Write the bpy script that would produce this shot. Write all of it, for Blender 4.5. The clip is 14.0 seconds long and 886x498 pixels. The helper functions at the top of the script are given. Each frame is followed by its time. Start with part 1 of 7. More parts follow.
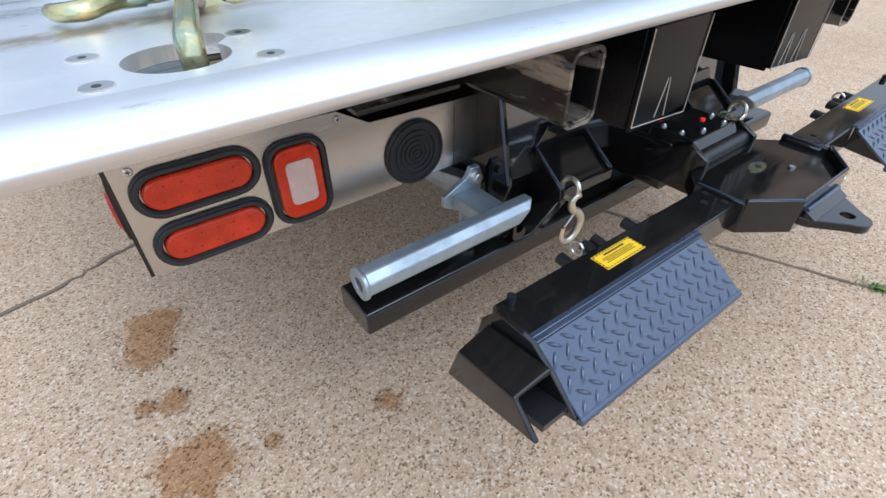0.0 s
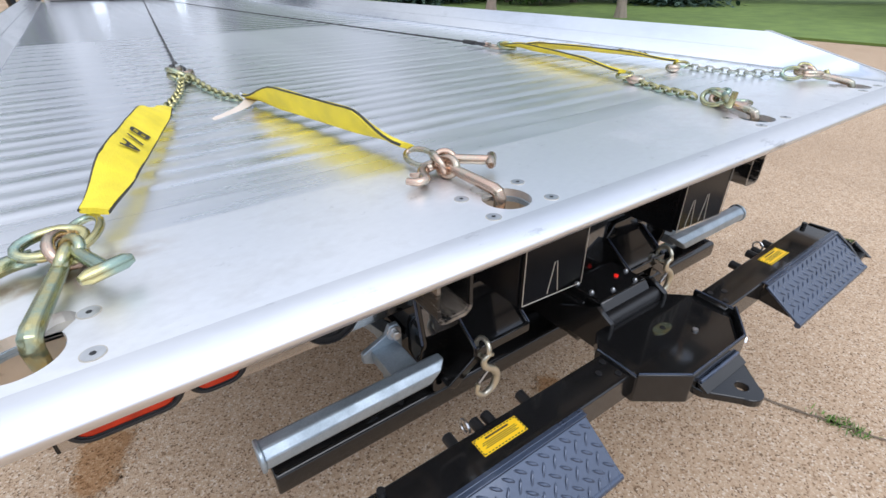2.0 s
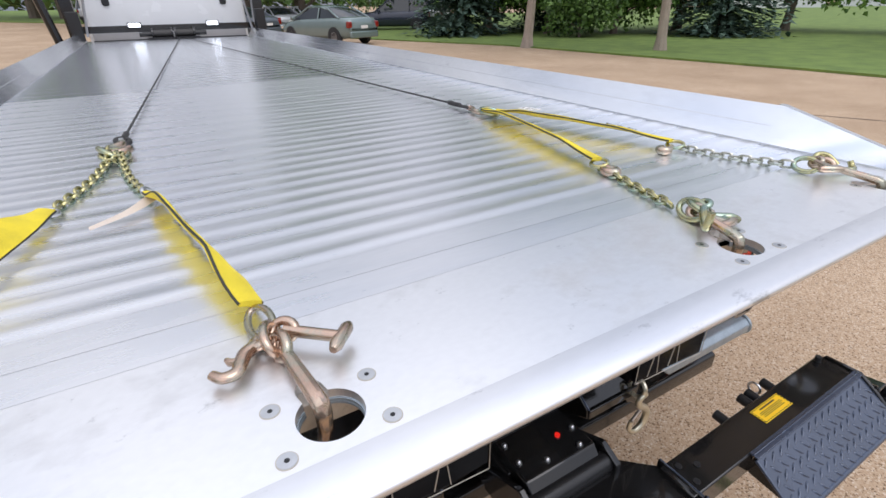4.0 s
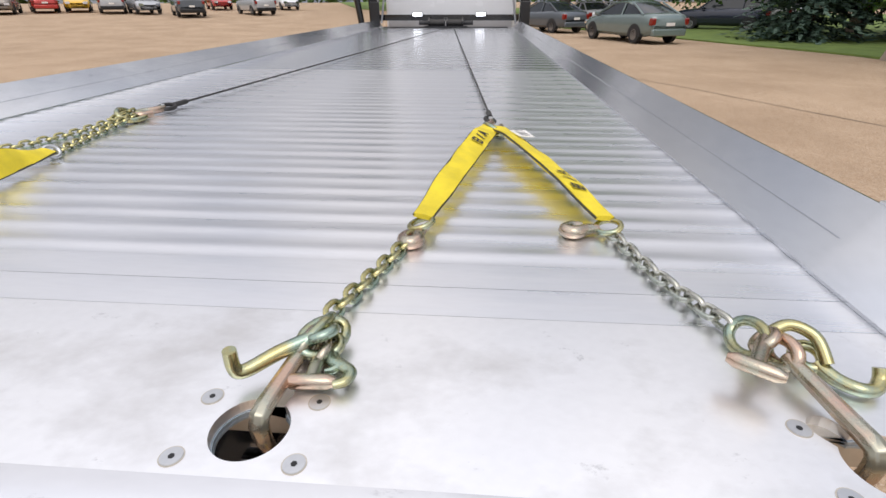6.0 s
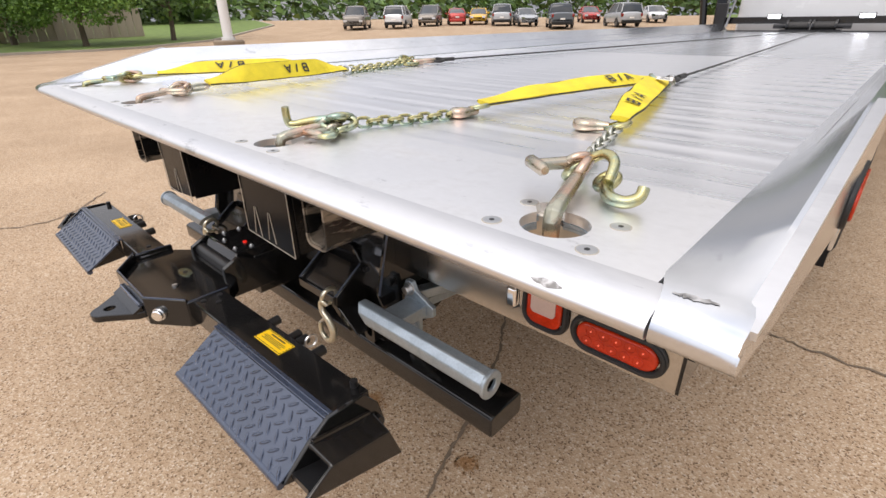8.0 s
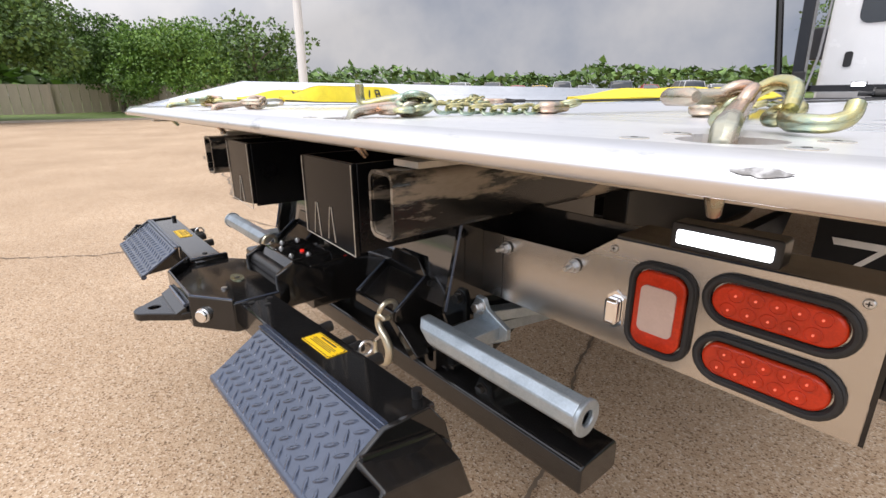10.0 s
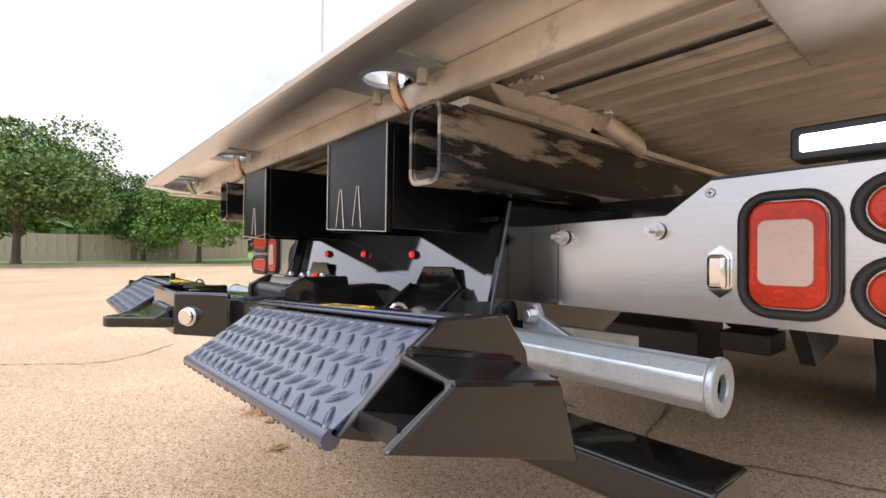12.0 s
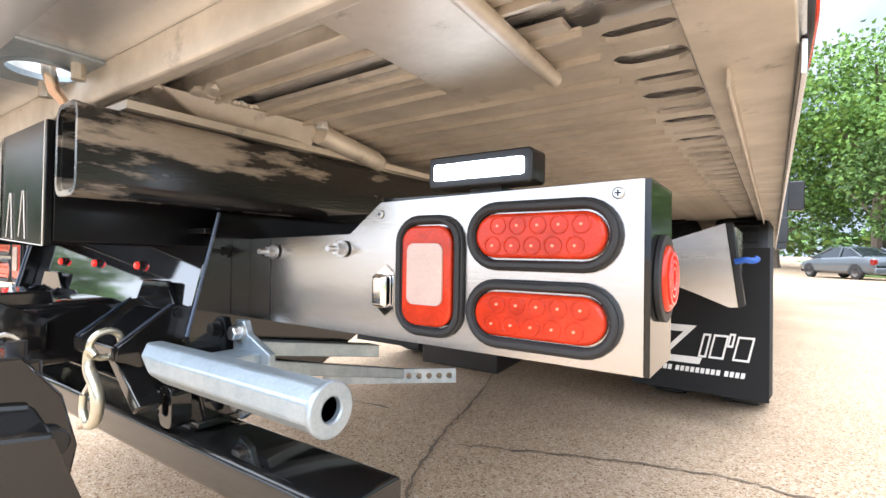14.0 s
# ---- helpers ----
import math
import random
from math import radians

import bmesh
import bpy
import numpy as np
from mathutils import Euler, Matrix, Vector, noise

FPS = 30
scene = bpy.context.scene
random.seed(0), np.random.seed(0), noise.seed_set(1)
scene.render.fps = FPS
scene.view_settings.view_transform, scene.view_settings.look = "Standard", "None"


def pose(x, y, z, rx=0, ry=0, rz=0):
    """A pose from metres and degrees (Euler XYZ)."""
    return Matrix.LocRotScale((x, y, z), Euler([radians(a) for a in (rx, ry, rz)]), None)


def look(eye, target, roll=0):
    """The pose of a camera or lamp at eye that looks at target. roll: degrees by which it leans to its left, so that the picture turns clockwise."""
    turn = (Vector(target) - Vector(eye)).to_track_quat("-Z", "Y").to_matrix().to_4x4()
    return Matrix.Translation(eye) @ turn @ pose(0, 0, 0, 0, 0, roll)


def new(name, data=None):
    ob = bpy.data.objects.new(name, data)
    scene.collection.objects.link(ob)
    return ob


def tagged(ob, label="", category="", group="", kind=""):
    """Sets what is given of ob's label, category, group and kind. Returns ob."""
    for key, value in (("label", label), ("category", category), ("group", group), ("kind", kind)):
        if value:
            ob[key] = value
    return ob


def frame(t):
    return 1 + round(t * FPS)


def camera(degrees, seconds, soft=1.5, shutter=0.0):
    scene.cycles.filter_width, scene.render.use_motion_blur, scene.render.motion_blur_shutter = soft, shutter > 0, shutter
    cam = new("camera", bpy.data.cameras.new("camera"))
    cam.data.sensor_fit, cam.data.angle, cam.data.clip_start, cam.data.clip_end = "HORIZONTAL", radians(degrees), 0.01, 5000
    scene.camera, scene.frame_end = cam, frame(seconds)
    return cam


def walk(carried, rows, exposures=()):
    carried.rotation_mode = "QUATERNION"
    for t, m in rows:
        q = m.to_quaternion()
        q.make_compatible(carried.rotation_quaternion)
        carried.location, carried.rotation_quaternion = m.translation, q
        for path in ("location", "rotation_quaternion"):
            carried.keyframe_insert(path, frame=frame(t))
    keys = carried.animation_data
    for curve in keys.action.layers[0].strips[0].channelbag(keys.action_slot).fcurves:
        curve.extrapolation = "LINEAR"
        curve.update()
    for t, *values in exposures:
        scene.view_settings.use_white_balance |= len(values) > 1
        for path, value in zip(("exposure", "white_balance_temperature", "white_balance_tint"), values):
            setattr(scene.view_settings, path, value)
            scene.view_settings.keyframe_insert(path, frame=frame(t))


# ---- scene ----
cam = camera(85.9, 14.0)
PATH = [
    (0, (-0.983, -0.239, 1.038), (-0.049, 1.017, -0.206), -0.3),
    (0.5, (-0.893, -0.293, 1.068), (0.032, 1.011, -0.133), -0.5),
    (1, (-0.839, -0.305, 1.088), (0.084, 1.02, -0.093), -0.6),
    (1.5, (-0.8, -0.329, 1.111), (0.136, 1.021, -0.03), -0.7),
    (2, (-0.801, -0.31, 1.217), (0.19, 1.108, 0.213), -0.5),
    (2.5, (-0.869, -0.272, 1.294), (0.121, 1.181, 0.34), -0.5),
    (3, (-0.868, -0.256, 1.307), (0.112, 1.246, 0.422), -0.7),
    (3.5, (-0.735, -0.259, 1.312), (0.237, 1.258, 0.443), -0.8),
    (4, (-0.444, -0.224, 1.315), (0.444, 1.317, 0.399), -1.0),
    (4.2, (-0.312, -0.24, 1.302), (0.542, 1.324, 0.395), -1.0),
    (6.5, (0.777, -0.136, 1.273), (0.287, 1.57, 0.35), -0.4),
    (7, (0.975, -0.145, 1.232), (0.172, 1.409, 0.268), -1.1),
    (7.5, (1.087, -0.217, 1.2), (-0.003, 1.195, 0.295), -0.8),
    (8, (1.151, -0.257, 1.126), (-0.084, 1.056, 0.26), -0.7),
    (8.5, (1.153, -0.254, 1.099), (-0.16, 0.963, 0.207), -0.6),
    (9, (1.144, -0.253, 1.073), (-0.208, 0.916, 0.175), -0.6),
    (9.2, (1.138, -0.253, 1.063), (-0.223, 0.903, 0.161), -0.5),
    (11.3, (0.938, -0.192, 0.695), (-0.594, 1.093, 0.725), 0.5),
    (11.5, (0.94, -0.196, 0.666), (-0.597, 1.085, 0.696), 0.5),
    (12, (0.942, -0.217, 0.664), (-0.598, 1.058, 0.697), 0.7),
    (12.5, (1.0, -0.141, 0.673), (-0.527, 1.151, 0.7), 0.6),
    (13, (1.075, -0.069, 0.689), (-0.285, 1.398, 0.717), 0.7),
    (13.5, (1.101, -0.049, 0.693), (-0.113, 1.54, 0.718), 0.8),
    (14, (1.116, -0.045, 0.695), (-0.025, 1.597, 0.723), 0.9),
]
S = 1.12  # drawing units to metres
walk(cam, [(t, look(Vector(eye) * S, Vector(target) * S, roll)) for t, eye, target, roll in PATH],
     [(0, 0.22, 5480, 8), (2, 0.0, 5980, 11), (4, -0.19, 6300, 14), (6.5, -0.29, 6850, 14), (7.5, -0.15, 6980, 14), (8, 0.02, 6900, 14), (9, 0.07, 6700, 13), (11.3, 0.55, 6650, 14), (12.5, 0.76, 6560, 14), (13.0, 1.34, 6350, 11), (13.5, 1.52, 6150, 10), (14, 1.56, 5950, 8)])

# ---- world, sun, exposure ----
world = bpy.data.worlds.new("sky")
scene.world = world
world.use_nodes = True
wn, wl = world.node_tree.nodes, world.node_tree.links
wn.clear()
w_out = wn.new("ShaderNodeOutputWorld")
w_bg = wn.new("ShaderNodeBackground")
w_sky = wn.new("ShaderNodeTexSky")
w_sky.sky_type = "NISHITA"
w_sky.sun_disc = False
w_sky.sun_elevation = radians(55)
w_sky.sun_rotation = radians(165)
w_sky.air_density = 1.4
w_sky.dust_density = 3.0
w_co = wn.new("ShaderNodeTexCoord")
w_noise = wn.new("ShaderNodeTexNoise")
w_noise.inputs["Scale"].default_value = 2.2
w_noise.inputs["Detail"].default_value = 6
w_noise.inputs["Roughness"].default_value = 0.55
w_ramp = wn.new("ShaderNodeValToRGB")
w_ramp.color_ramp.elements[0].position = 0.36
w_ramp.color_ramp.elements[0].color = (5.4, 6.3, 8.0, 1)
w_ramp.color_ramp.elements[1].position = 0.62
w_ramp.color_ramp.elements[1].color = (11.4, 11.5, 11.8, 1)
w_mix = wn.new("ShaderNodeMixRGB")
w_mix.inputs[0].default_value = 0.97
# overcast: the cloud cover brightens towards the hidden sun
w_sep = wn.new("ShaderNodeVectorMath")
w_sep.operation = "DOT_PRODUCT"
w_sep.inputs[1].default_value = (-0.06, -0.32, 0.90)
w_rise = wn.new("ShaderNodeMapRange")
w_rise.inputs["From Min"].default_value, w_rise.inputs["From Max"].default_value = 0.02, 0.88
w_rise.inputs["To Min"].default_value, w_rise.inputs["To Max"].default_value = 0.37, 1.68
w_over = wn.new("ShaderNodeMixRGB")
w_over.blend_type = "MULTIPLY"
w_over.inputs[0].default_value = 1.0
wl.new(w_co.outputs["Generated"], w_sep.inputs[0])
wl.new(w_sep.outputs["Value"], w_rise.inputs["Value"])
wl.new(w_rise.outputs["Result"], w_over.inputs[2])
wl.new(w_co.outputs["Generated"], w_noise.inputs["Vector"])
wl.new(w_noise.outputs["Fac"], w_ramp.inputs["Fac"])
wl.new(w_sky.outputs["Color"], w_mix.inputs[1])
wl.new(w_ramp.outputs["Color"], w_mix.inputs[2])
wl.new(w_mix.outputs["Color"], w_over.inputs[1])
wl.new(w_over.outputs["Color"], w_bg.inputs["Color"])
w_bg.inputs["Strength"].default_value = 0.120
wl.new(w_bg.outputs[0], w_out.inputs["Surface"])

sun = new("sun", bpy.data.lights.new("sun", "SUN"))
sun.data.energy = 1.0
sun.data.angle = radians(40)
sun.data.color = (1.0, 0.96, 0.9)
sun.matrix_basis = look((1.8, -5.5, 11.0), (0, 1.0, 0))


# ---- materials ----
def principled(name):
    m = bpy.data.materials.new(name)
    m.use_nodes = True
    nt = m.node_tree
    return m, nt.nodes, nt.links, nt.nodes["Principled BSDF"]


def mat(name, base, rough=0.5, metal=0.0, var=0.12, scale=9.0, fine=120.0, bump=0.08, coat=0.0, emit=None, stretch=(1, 1, 1), alpha_trans=0.0, spec=0.5):
    """Surface with stains at a coarse scale and grain at a fine one."""
    m, n, l, b = principled(name)
    co = n.new("ShaderNodeTexCoord")
    mp = n.new("ShaderNodeMapping")
    mp.inputs["Scale"].default_value = stretch
    l.new(co.outputs["Object"], mp.inputs["Vector"])
    big, small = n.new("ShaderNodeTexNoise"), n.new("ShaderNodeTexNoise")
    for t, sc, de in ((big, scale, 5), (small, fine, 3)):
        t.inputs["Scale"].default_value = sc
        t.inputs["Detail"].default_value = de
        l.new(mp.outputs["Vector"], t.inputs["Vector"])
    ramp = n.new("ShaderNodeValToRGB")
    e = ramp.color_ramp.elements
    e[0].position, e[1].position = 0.3, 0.72
    e[0].color = (*[c * (1 - var) for c in base], 1)
    e[1].color = (*[min(1, c * (1 + var)) for c in base], 1)
    add = n.new("ShaderNodeMath")
    add.operation = "MULTIPLY_ADD"
    add.inputs[1].default_value = 0.35
    l.new(small.outputs["Fac"], add.inputs[0])
    half = n.new("ShaderNodeMath")
    half.operation = "MULTIPLY"
    half.inputs[1].default_value = 0.65
    l.new(big.outputs["Fac"], half.inputs[0])
    l.new(half.outputs[0], add.inputs[2])
    l.new(add.outputs[0], ramp.inputs["Fac"])
    l.new(ramp.outputs["Color"], b.inputs["Base Color"])
    rr = n.new("ShaderNodeMapRange")
    rr.inputs["To Min"].default_value = max(0.02, rough * 0.75)
    rr.inputs["To Max"].default_value = min(1, rough * 1.3)
    l.new(big.outputs["Fac"], rr.inputs["Value"])
    l.new(rr.outputs["Result"], b.inputs["Roughness"])
    b.inputs["Metallic"].default_value = metal
    b.inputs["Specular IOR Level"].default_value = spec
    b.inputs["Coat Weight"].default_value = coat
    b.inputs["Coat Roughness"].default_value = 0.06
    b.inputs["Transmission Weight"].default_value = alpha_trans
    if bump:
        bp = n.new("ShaderNodeBump")
        bp.inputs["Strength"].default_value = bump
        bp.inputs["Distance"].default_value = 0.004
        l.new(small.outputs["Fac"], bp.inputs["Height"])
        l.new(bp.outputs["Normal"], b.inputs["Normal"])
    if emit:
        b.inputs["Emission Color"].default_value = (*emit[0], 1)
        b.inputs["Emission Strength"].default_value = emit[1]
    return m


def aggregate(name, soak=None):
    """Exposed-aggregate concrete: pale sand matrix with pebbles of many tints, broad stains; soak tints it as oil does."""
    m, n, l, b = principled(name)
    co = n.new("ShaderNodeTexCoord")
    vor = n.new("ShaderNodeTexVoronoi")
    vor.inputs["Scale"].default_value = 175
    sep = n.new("ShaderNodeSeparateColor")
    l.new(co.outputs["Object"], vor.inputs["Vector"])
    l.new(vor.outputs["Color"], sep.inputs["Color"])
    ramp = n.new("ShaderNodeValToRGB")
    cr = ramp.color_ramp
    cr.elements[0].position, cr.elements[0].color = 0.0, (0.23, 0.165, 0.115, 1)
    cr.elements[1].position, cr.elements[1].color = 1.0, (0.78, 0.69, 0.58, 1)
    for p, c in ((0.07, (0.30, 0.21, 0.14)), (0.16, (0.48, 0.35, 0.24)), (0.32, (0.57, 0.435, 0.31)), (0.74, (0.62, 0.485, 0.355)), (0.88, (0.70, 0.59, 0.47))):
        e = cr.elements.new(p)
        e.color = (*c, 1)
    l.new(sep.outputs[0], ramp.inputs["Fac"])
    big = n.new("ShaderNodeTexNoise")
    big.inputs["Scale"].default_value = 0.55
    big.inputs["Detail"].default_value = 9
    big.inputs["Roughness"].default_value = 0.62
    l.new(co.outputs["Object"], big.inputs["Vector"])
    r2 = n.new("ShaderNodeValToRGB")
    r2.color_ramp.elements[0].position, r2.color_ramp.elements[0].color = 0.32, (0.66, 0.605, 0.55, 1)
    r2.color_ramp.elements[1].position, r2.color_ramp.elements[1].color = 0.66, (0.85, 0.80, 0.745, 1)
    l.new(big.outputs["Fac"], r2.inputs["Fac"])
    mul = n.new("ShaderNodeMixRGB")
    mul.blend_type = "MULTIPLY"
    mul.inputs[0].default_value = 1
    l.new(ramp.outputs["Color"], mul.inputs[1])
    l.new(r2.outputs["Color"], mul.inputs[2])
    grit = n.new("ShaderNodeTexVoronoi")
    grit.inputs["Scale"].default_value = 62
    l.new(co.outputs["Object"], grit.inputs["Vector"])
    gsep = n.new("ShaderNodeSeparateColor")
    l.new(grit.outputs["Color"], gsep.inputs["Color"])
    gr = n.new("ShaderNodeMapRange")
    gr.inputs["From Min"].default_value, gr.inputs["From Max"].default_value = 0.0, 0.12
    gr.inputs["To Min"].default_value, gr.inputs["To Max"].default_value = 0.86, 1.0
    l.new(gsep.outputs[1], gr.inputs["Value"])
    tone = n.new("ShaderNodeMixRGB")
    tone.blend_type = "MULTIPLY"
    tone.inputs[0].default_value = 1
    l.new(mul.outputs["Color"], tone.inputs[1])
    l.new(gr.outputs["Result"], tone.inputs[2])
    if soak:
        wet = n.new("ShaderNodeMixRGB")
        wet.blend_type = "MULTIPLY"
        wet.inputs[0].default_value = 1
        wet.inputs[2].default_value = (*soak, 1)
        l.new(tone.outputs["Color"], wet.inputs[1])
        tone = wet
    l.new(tone.outputs["Color"], b.inputs["Base Color"])
    b.inputs["Roughness"].default_value = 0.92
    b.inputs["Specular IOR Level"].default_value = 0.03
    bp = n.new("ShaderNodeBump")
    bp.inputs["Strength"].default_value = 0.45
    bp.inputs["Distance"].default_value = 0.004
    l.new(vor.outputs["Distance"], bp.inputs["Height"])
    l.new(bp.outputs["Normal"], b.inputs["Normal"])
    return m


def spots(name, ca, cb, scale, lo, hi, rough_a, rough_b, metal_a, metal_b, stretch=(1, 1, 1), bump=0.1, marks=0.0):
    """Two surfaces broken into each other by ragged patches: worn paint, zinc plating, scuffed metal."""
    m, n, l, b = principled(name)
    co = n.new("ShaderNodeTexCoord")
    mp = n.new("ShaderNodeMapping")
    mp.inputs["Scale"].default_value = stretch
    l.new(co.outputs["Object"], mp.inputs["Vector"])
    no = n.new("ShaderNodeTexNoise")
    no.inputs["Scale"].default_value = scale
    no.inputs["Detail"].default_value = 8
    no.inputs["Roughness"].default_value = 0.6
    l.new(mp.outputs["Vector"], no.inputs["Vector"])
    f = n.new("ShaderNodeMapRange")
    f.inputs["From Min"].default_value, f.inputs["From Max"].default_value = lo, hi
    l.new(no.outputs["Fac"], f.inputs["Value"])
    fine = n.new("ShaderNodeTexNoise")
    fine.inputs["Scale"].default_value = scale * 14
    fine.inputs["Detail"].default_value = 4
    l.new(mp.outputs["Vector"], fine.inputs["Vector"])
    mix = n.new("ShaderNodeMixRGB")
    mix.inputs[1].default_value, mix.inputs[2].default_value = (*ca, 1), (*cb, 1)
    l.new(f.outputs["Result"], mix.inputs[0])
    gr = n.new("ShaderNodeMapRange")
    gr.inputs["To Min"].default_value, gr.inputs["To Max"].default_value = (0.8, 1.15) if bump > 0.09 else (0.95, 1.04)
    l.new(fine.outputs["Fac"], gr.inputs["Value"])
    mul = n.new("ShaderNodeMixRGB")
    mul.blend_type = "MULTIPLY"
    mul.inputs[0].default_value = 1
    l.new(mix.outputs["Color"], mul.inputs[1])
    l.new(gr.outputs["Result"], mul.inputs[2])
    tone = mul
    if marks:
        # small dark scuffs scattered over the surface
        sc = n.new("ShaderNodeTexNoise")
        sc.inputs["Scale"].default_value = scale * 3.2
        sc.inputs["Detail"].default_value = 7
        sc.inputs["Roughness"].default_value = 0.72
        l.new(mp.outputs["Vector"], sc.inputs["Vector"])
        cut = n.new("ShaderNodeMapRange")
        cut.inputs["From Min"].default_value, cut.inputs["From Max"].default_value = marks - 0.06, marks + 0.05
        cut.inputs["To Min"].default_value, cut.inputs["To Max"].default_value = 1.0, 0.62
        l.new(sc.outputs["Fac"], cut.inputs["Value"])
        tone = n.new("ShaderNodeMixRGB")
        tone.blend_type = "MULTIPLY"
        tone.inputs[0].default_value = 1
        l.new(mul.outputs["Color"], tone.inputs[1])
        l.new(cut.outputs["Result"], tone.inputs[2])
    l.new(tone.outputs["Color"], b.inputs["Base Color"])
    for sock, va, vb in (("Roughness", rough_a, rough_b), ("Metallic", metal_a, metal_b)):
        k = n.new("ShaderNodeMapRange")
        k.inputs["To Min"].default_value, k.inputs["To Max"].default_value = va, vb
        l.new(f.outputs["Result"], k.inputs["Value"])
        l.new(k.outputs["Result"], b.inputs[sock])
    bp = n.new("ShaderNodeBump")
    bp.inputs["Strength"].default_value = bump
    bp.inputs["Distance"].default_value = 0.003
    l.new(fine.outputs["Fac"], bp.inputs["Height"])
    l.new(bp.outputs["Normal"], b.inputs["Normal"])
    return m


def smeared(m, x0, y0, slope, x1, wide, tint):
    """A dull brownish drag mark along a line y = y0 + slope * (x - x0), fading out at x1, on a finished material."""
    n, l = m.node_tree.nodes, m.node_tree.links
    b = n["Principled BSDF"]

    def math2(op, p, q):
        k = n.new("ShaderNodeMath")
        k.operation = op
        for i, v in enumerate((p, q)):
            if isinstance(v, float):
                k.inputs[i].default_value = v
            else:
                l.new(v, k.inputs[i])
        return k.outputs[0]

    def fall(v, a, c):
        k = n.new("ShaderNodeMapRange")
        k.interpolation_type = "SMOOTHSTEP"
        k.inputs["From Min"].default_value, k.inputs["From Max"].default_value = a, c
        l.new(v, k.inputs["Value"])
        return k.outputs["Result"]

    co = n.new("ShaderNodeTexCoord")
    sep = n.new("ShaderNodeSeparateXYZ")
    l.new(co.outputs["Object"], sep.inputs[0])
    no = n.new("ShaderNodeTexNoise")
    no.inputs["Scale"].default_value = 26
    no.inputs["Detail"].default_value = 7
    l.new(co.outputs["Object"], no.inputs["Vector"])
    line = math2("MULTIPLY_ADD", sep.outputs["X"], slope)
    line.node.inputs[2].default_value = y0 - slope * x0
    away = math2("ABSOLUTE", math2("SUBTRACT", sep.outputs["Y"], line), 0.0)
    away = math2("ADD", away, math2("MULTIPLY", math2("SUBTRACT", no.outputs["Fac"], 0.5), wide * 1.4))
    mask = math2("MULTIPLY", fall(away, wide, wide * 0.35), fall(sep.outputs["X"], x1, x1 - 0.16))
    mask = math2("MULTIPLY", mask, fall(no.outputs["Fac"], 0.30, 0.56))
    old = b.inputs["Base Color"].links[0].from_socket
    mix = n.new("ShaderNodeMixRGB")
    mix.blend_type = "MULTIPLY"
    mix.inputs[2].default_value = (*tint, 1)
    l.new(mask, mix.inputs[0])
    l.new(old, mix.inputs[1])
    l.new(mix.outputs["Color"], b.inputs["Base Color"])
    return m


def leafy(name, ca, cb):
    """Leaves whose green changes from clump to clump."""
    m, n, l, b = principled(name)
    g = n.new("ShaderNodeNewGeometry")
    r = n.new("ShaderNodeValToRGB")
    r.color_ramp.elements[0].color, r.color_ramp.elements[1].color = (*ca, 1), (*cb, 1)
    l.new(g.outputs["Random Per Island"], r.inputs["Fac"])
    l.new(r.outputs["Color"], b.inputs["Base Color"])
    b.inputs["Roughness"].default_value = 0.6
    b.inputs["Transmission Weight"].default_value = 0.0
    b.inputs["Subsurface Weight"].default_value = 0.0
    return m


M_CONC = aggregate("exposed_aggregate")
M_JOINT = mat("joint_filler", (0.17, 0.125, 0.085), 0.95, bump=0.3)
M_STAIN = aggregate("oil_soaked_concrete", (0.70, 0.55, 0.41))
M_STAINRIM = aggregate("oil_tinged_concrete", (0.88, 0.79, 0.69))
M_DECK = spots("anodised_aluminium", (0.95, 0.955, 0.975), (0.90, 0.915, 0.945), 3.0, 0.42, 0.62, 0.33, 0.26, 0.95, 0.95, (0.5, 3.0, 1), 0.008)
M_DECKFAR = spots("smooth_anodised_aluminium", (0.89, 0.905, 0.935), (0.84, 0.86, 0.90), 2.0, 0.42, 0.62, 0.28, 0.22, 0.95, 0.95, (0.4, 3.0, 1), 0.004)
M_TAIL = spots("scuffed_aluminium", (0.93, 0.93, 0.935), (0.70, 0.69, 0.68), 5.0, 0.52, 0.72, 0.34, 0.46, 0.92, 0.88, (1, 1.4, 1), 0.05, 0.69)
smeared(M_TAIL, -1.142, -0.040, 0.145, -0.84, 0.030, (0.56, 0.46, 0.36))
M_NOSE = spots("worn_aluminium_nose", (0.76, 0.76, 0.77), (0.55, 0.55, 0.56), 6.0, 0.58, 0.75, 0.36, 0.45, 0.95, 0.95, (0.4, 1, 1), 0.05, 0.66)
M_RAIL = spots("rail_aluminium", (0.70, 0.72, 0.75), (0.58, 0.60, 0.635), 3.2, 0.46, 0.72, 0.17, 0.26, 0.95, 0.95, (1, 0.4, 1), 0.03, 0.70)
M_UNDER = spots("mill_aluminium_underside", (0.70, 0.65, 0.575), (0.50, 0.46, 0.40), 5.0, 0.4, 0.65, 0.54, 0.64, 0.85, 0.75, (1, 1.2, 1), 0.09, 0.66)
M_STEEL = mat("brushed_stainless", (0.55, 0.53, 0.505), 0.25, 1.0, 0.05, 5, 160, 0.03, stretch=(0.3, 1, 4))
M_BLACK = mat("gloss_black_paint", (0.009, 0.0088, 0.009), 0.09, 0.0, 0.3, 8, 200, 0.015, coat=0.34, spec=0.36)
M_GLOSS = mat("polished_black_paint", (0.13, 0.135, 0.145), 0.05, 0.8, 0.1, 8, 200, 0.006, coat=1.0, spec=1.0)
M_BLACK2 = mat("satin_black_paint", (0.014, 0.014, 0.015), 0.34, 0.0, 0.25, 8, 200, 0.08, coat=0.1, spec=0.35)
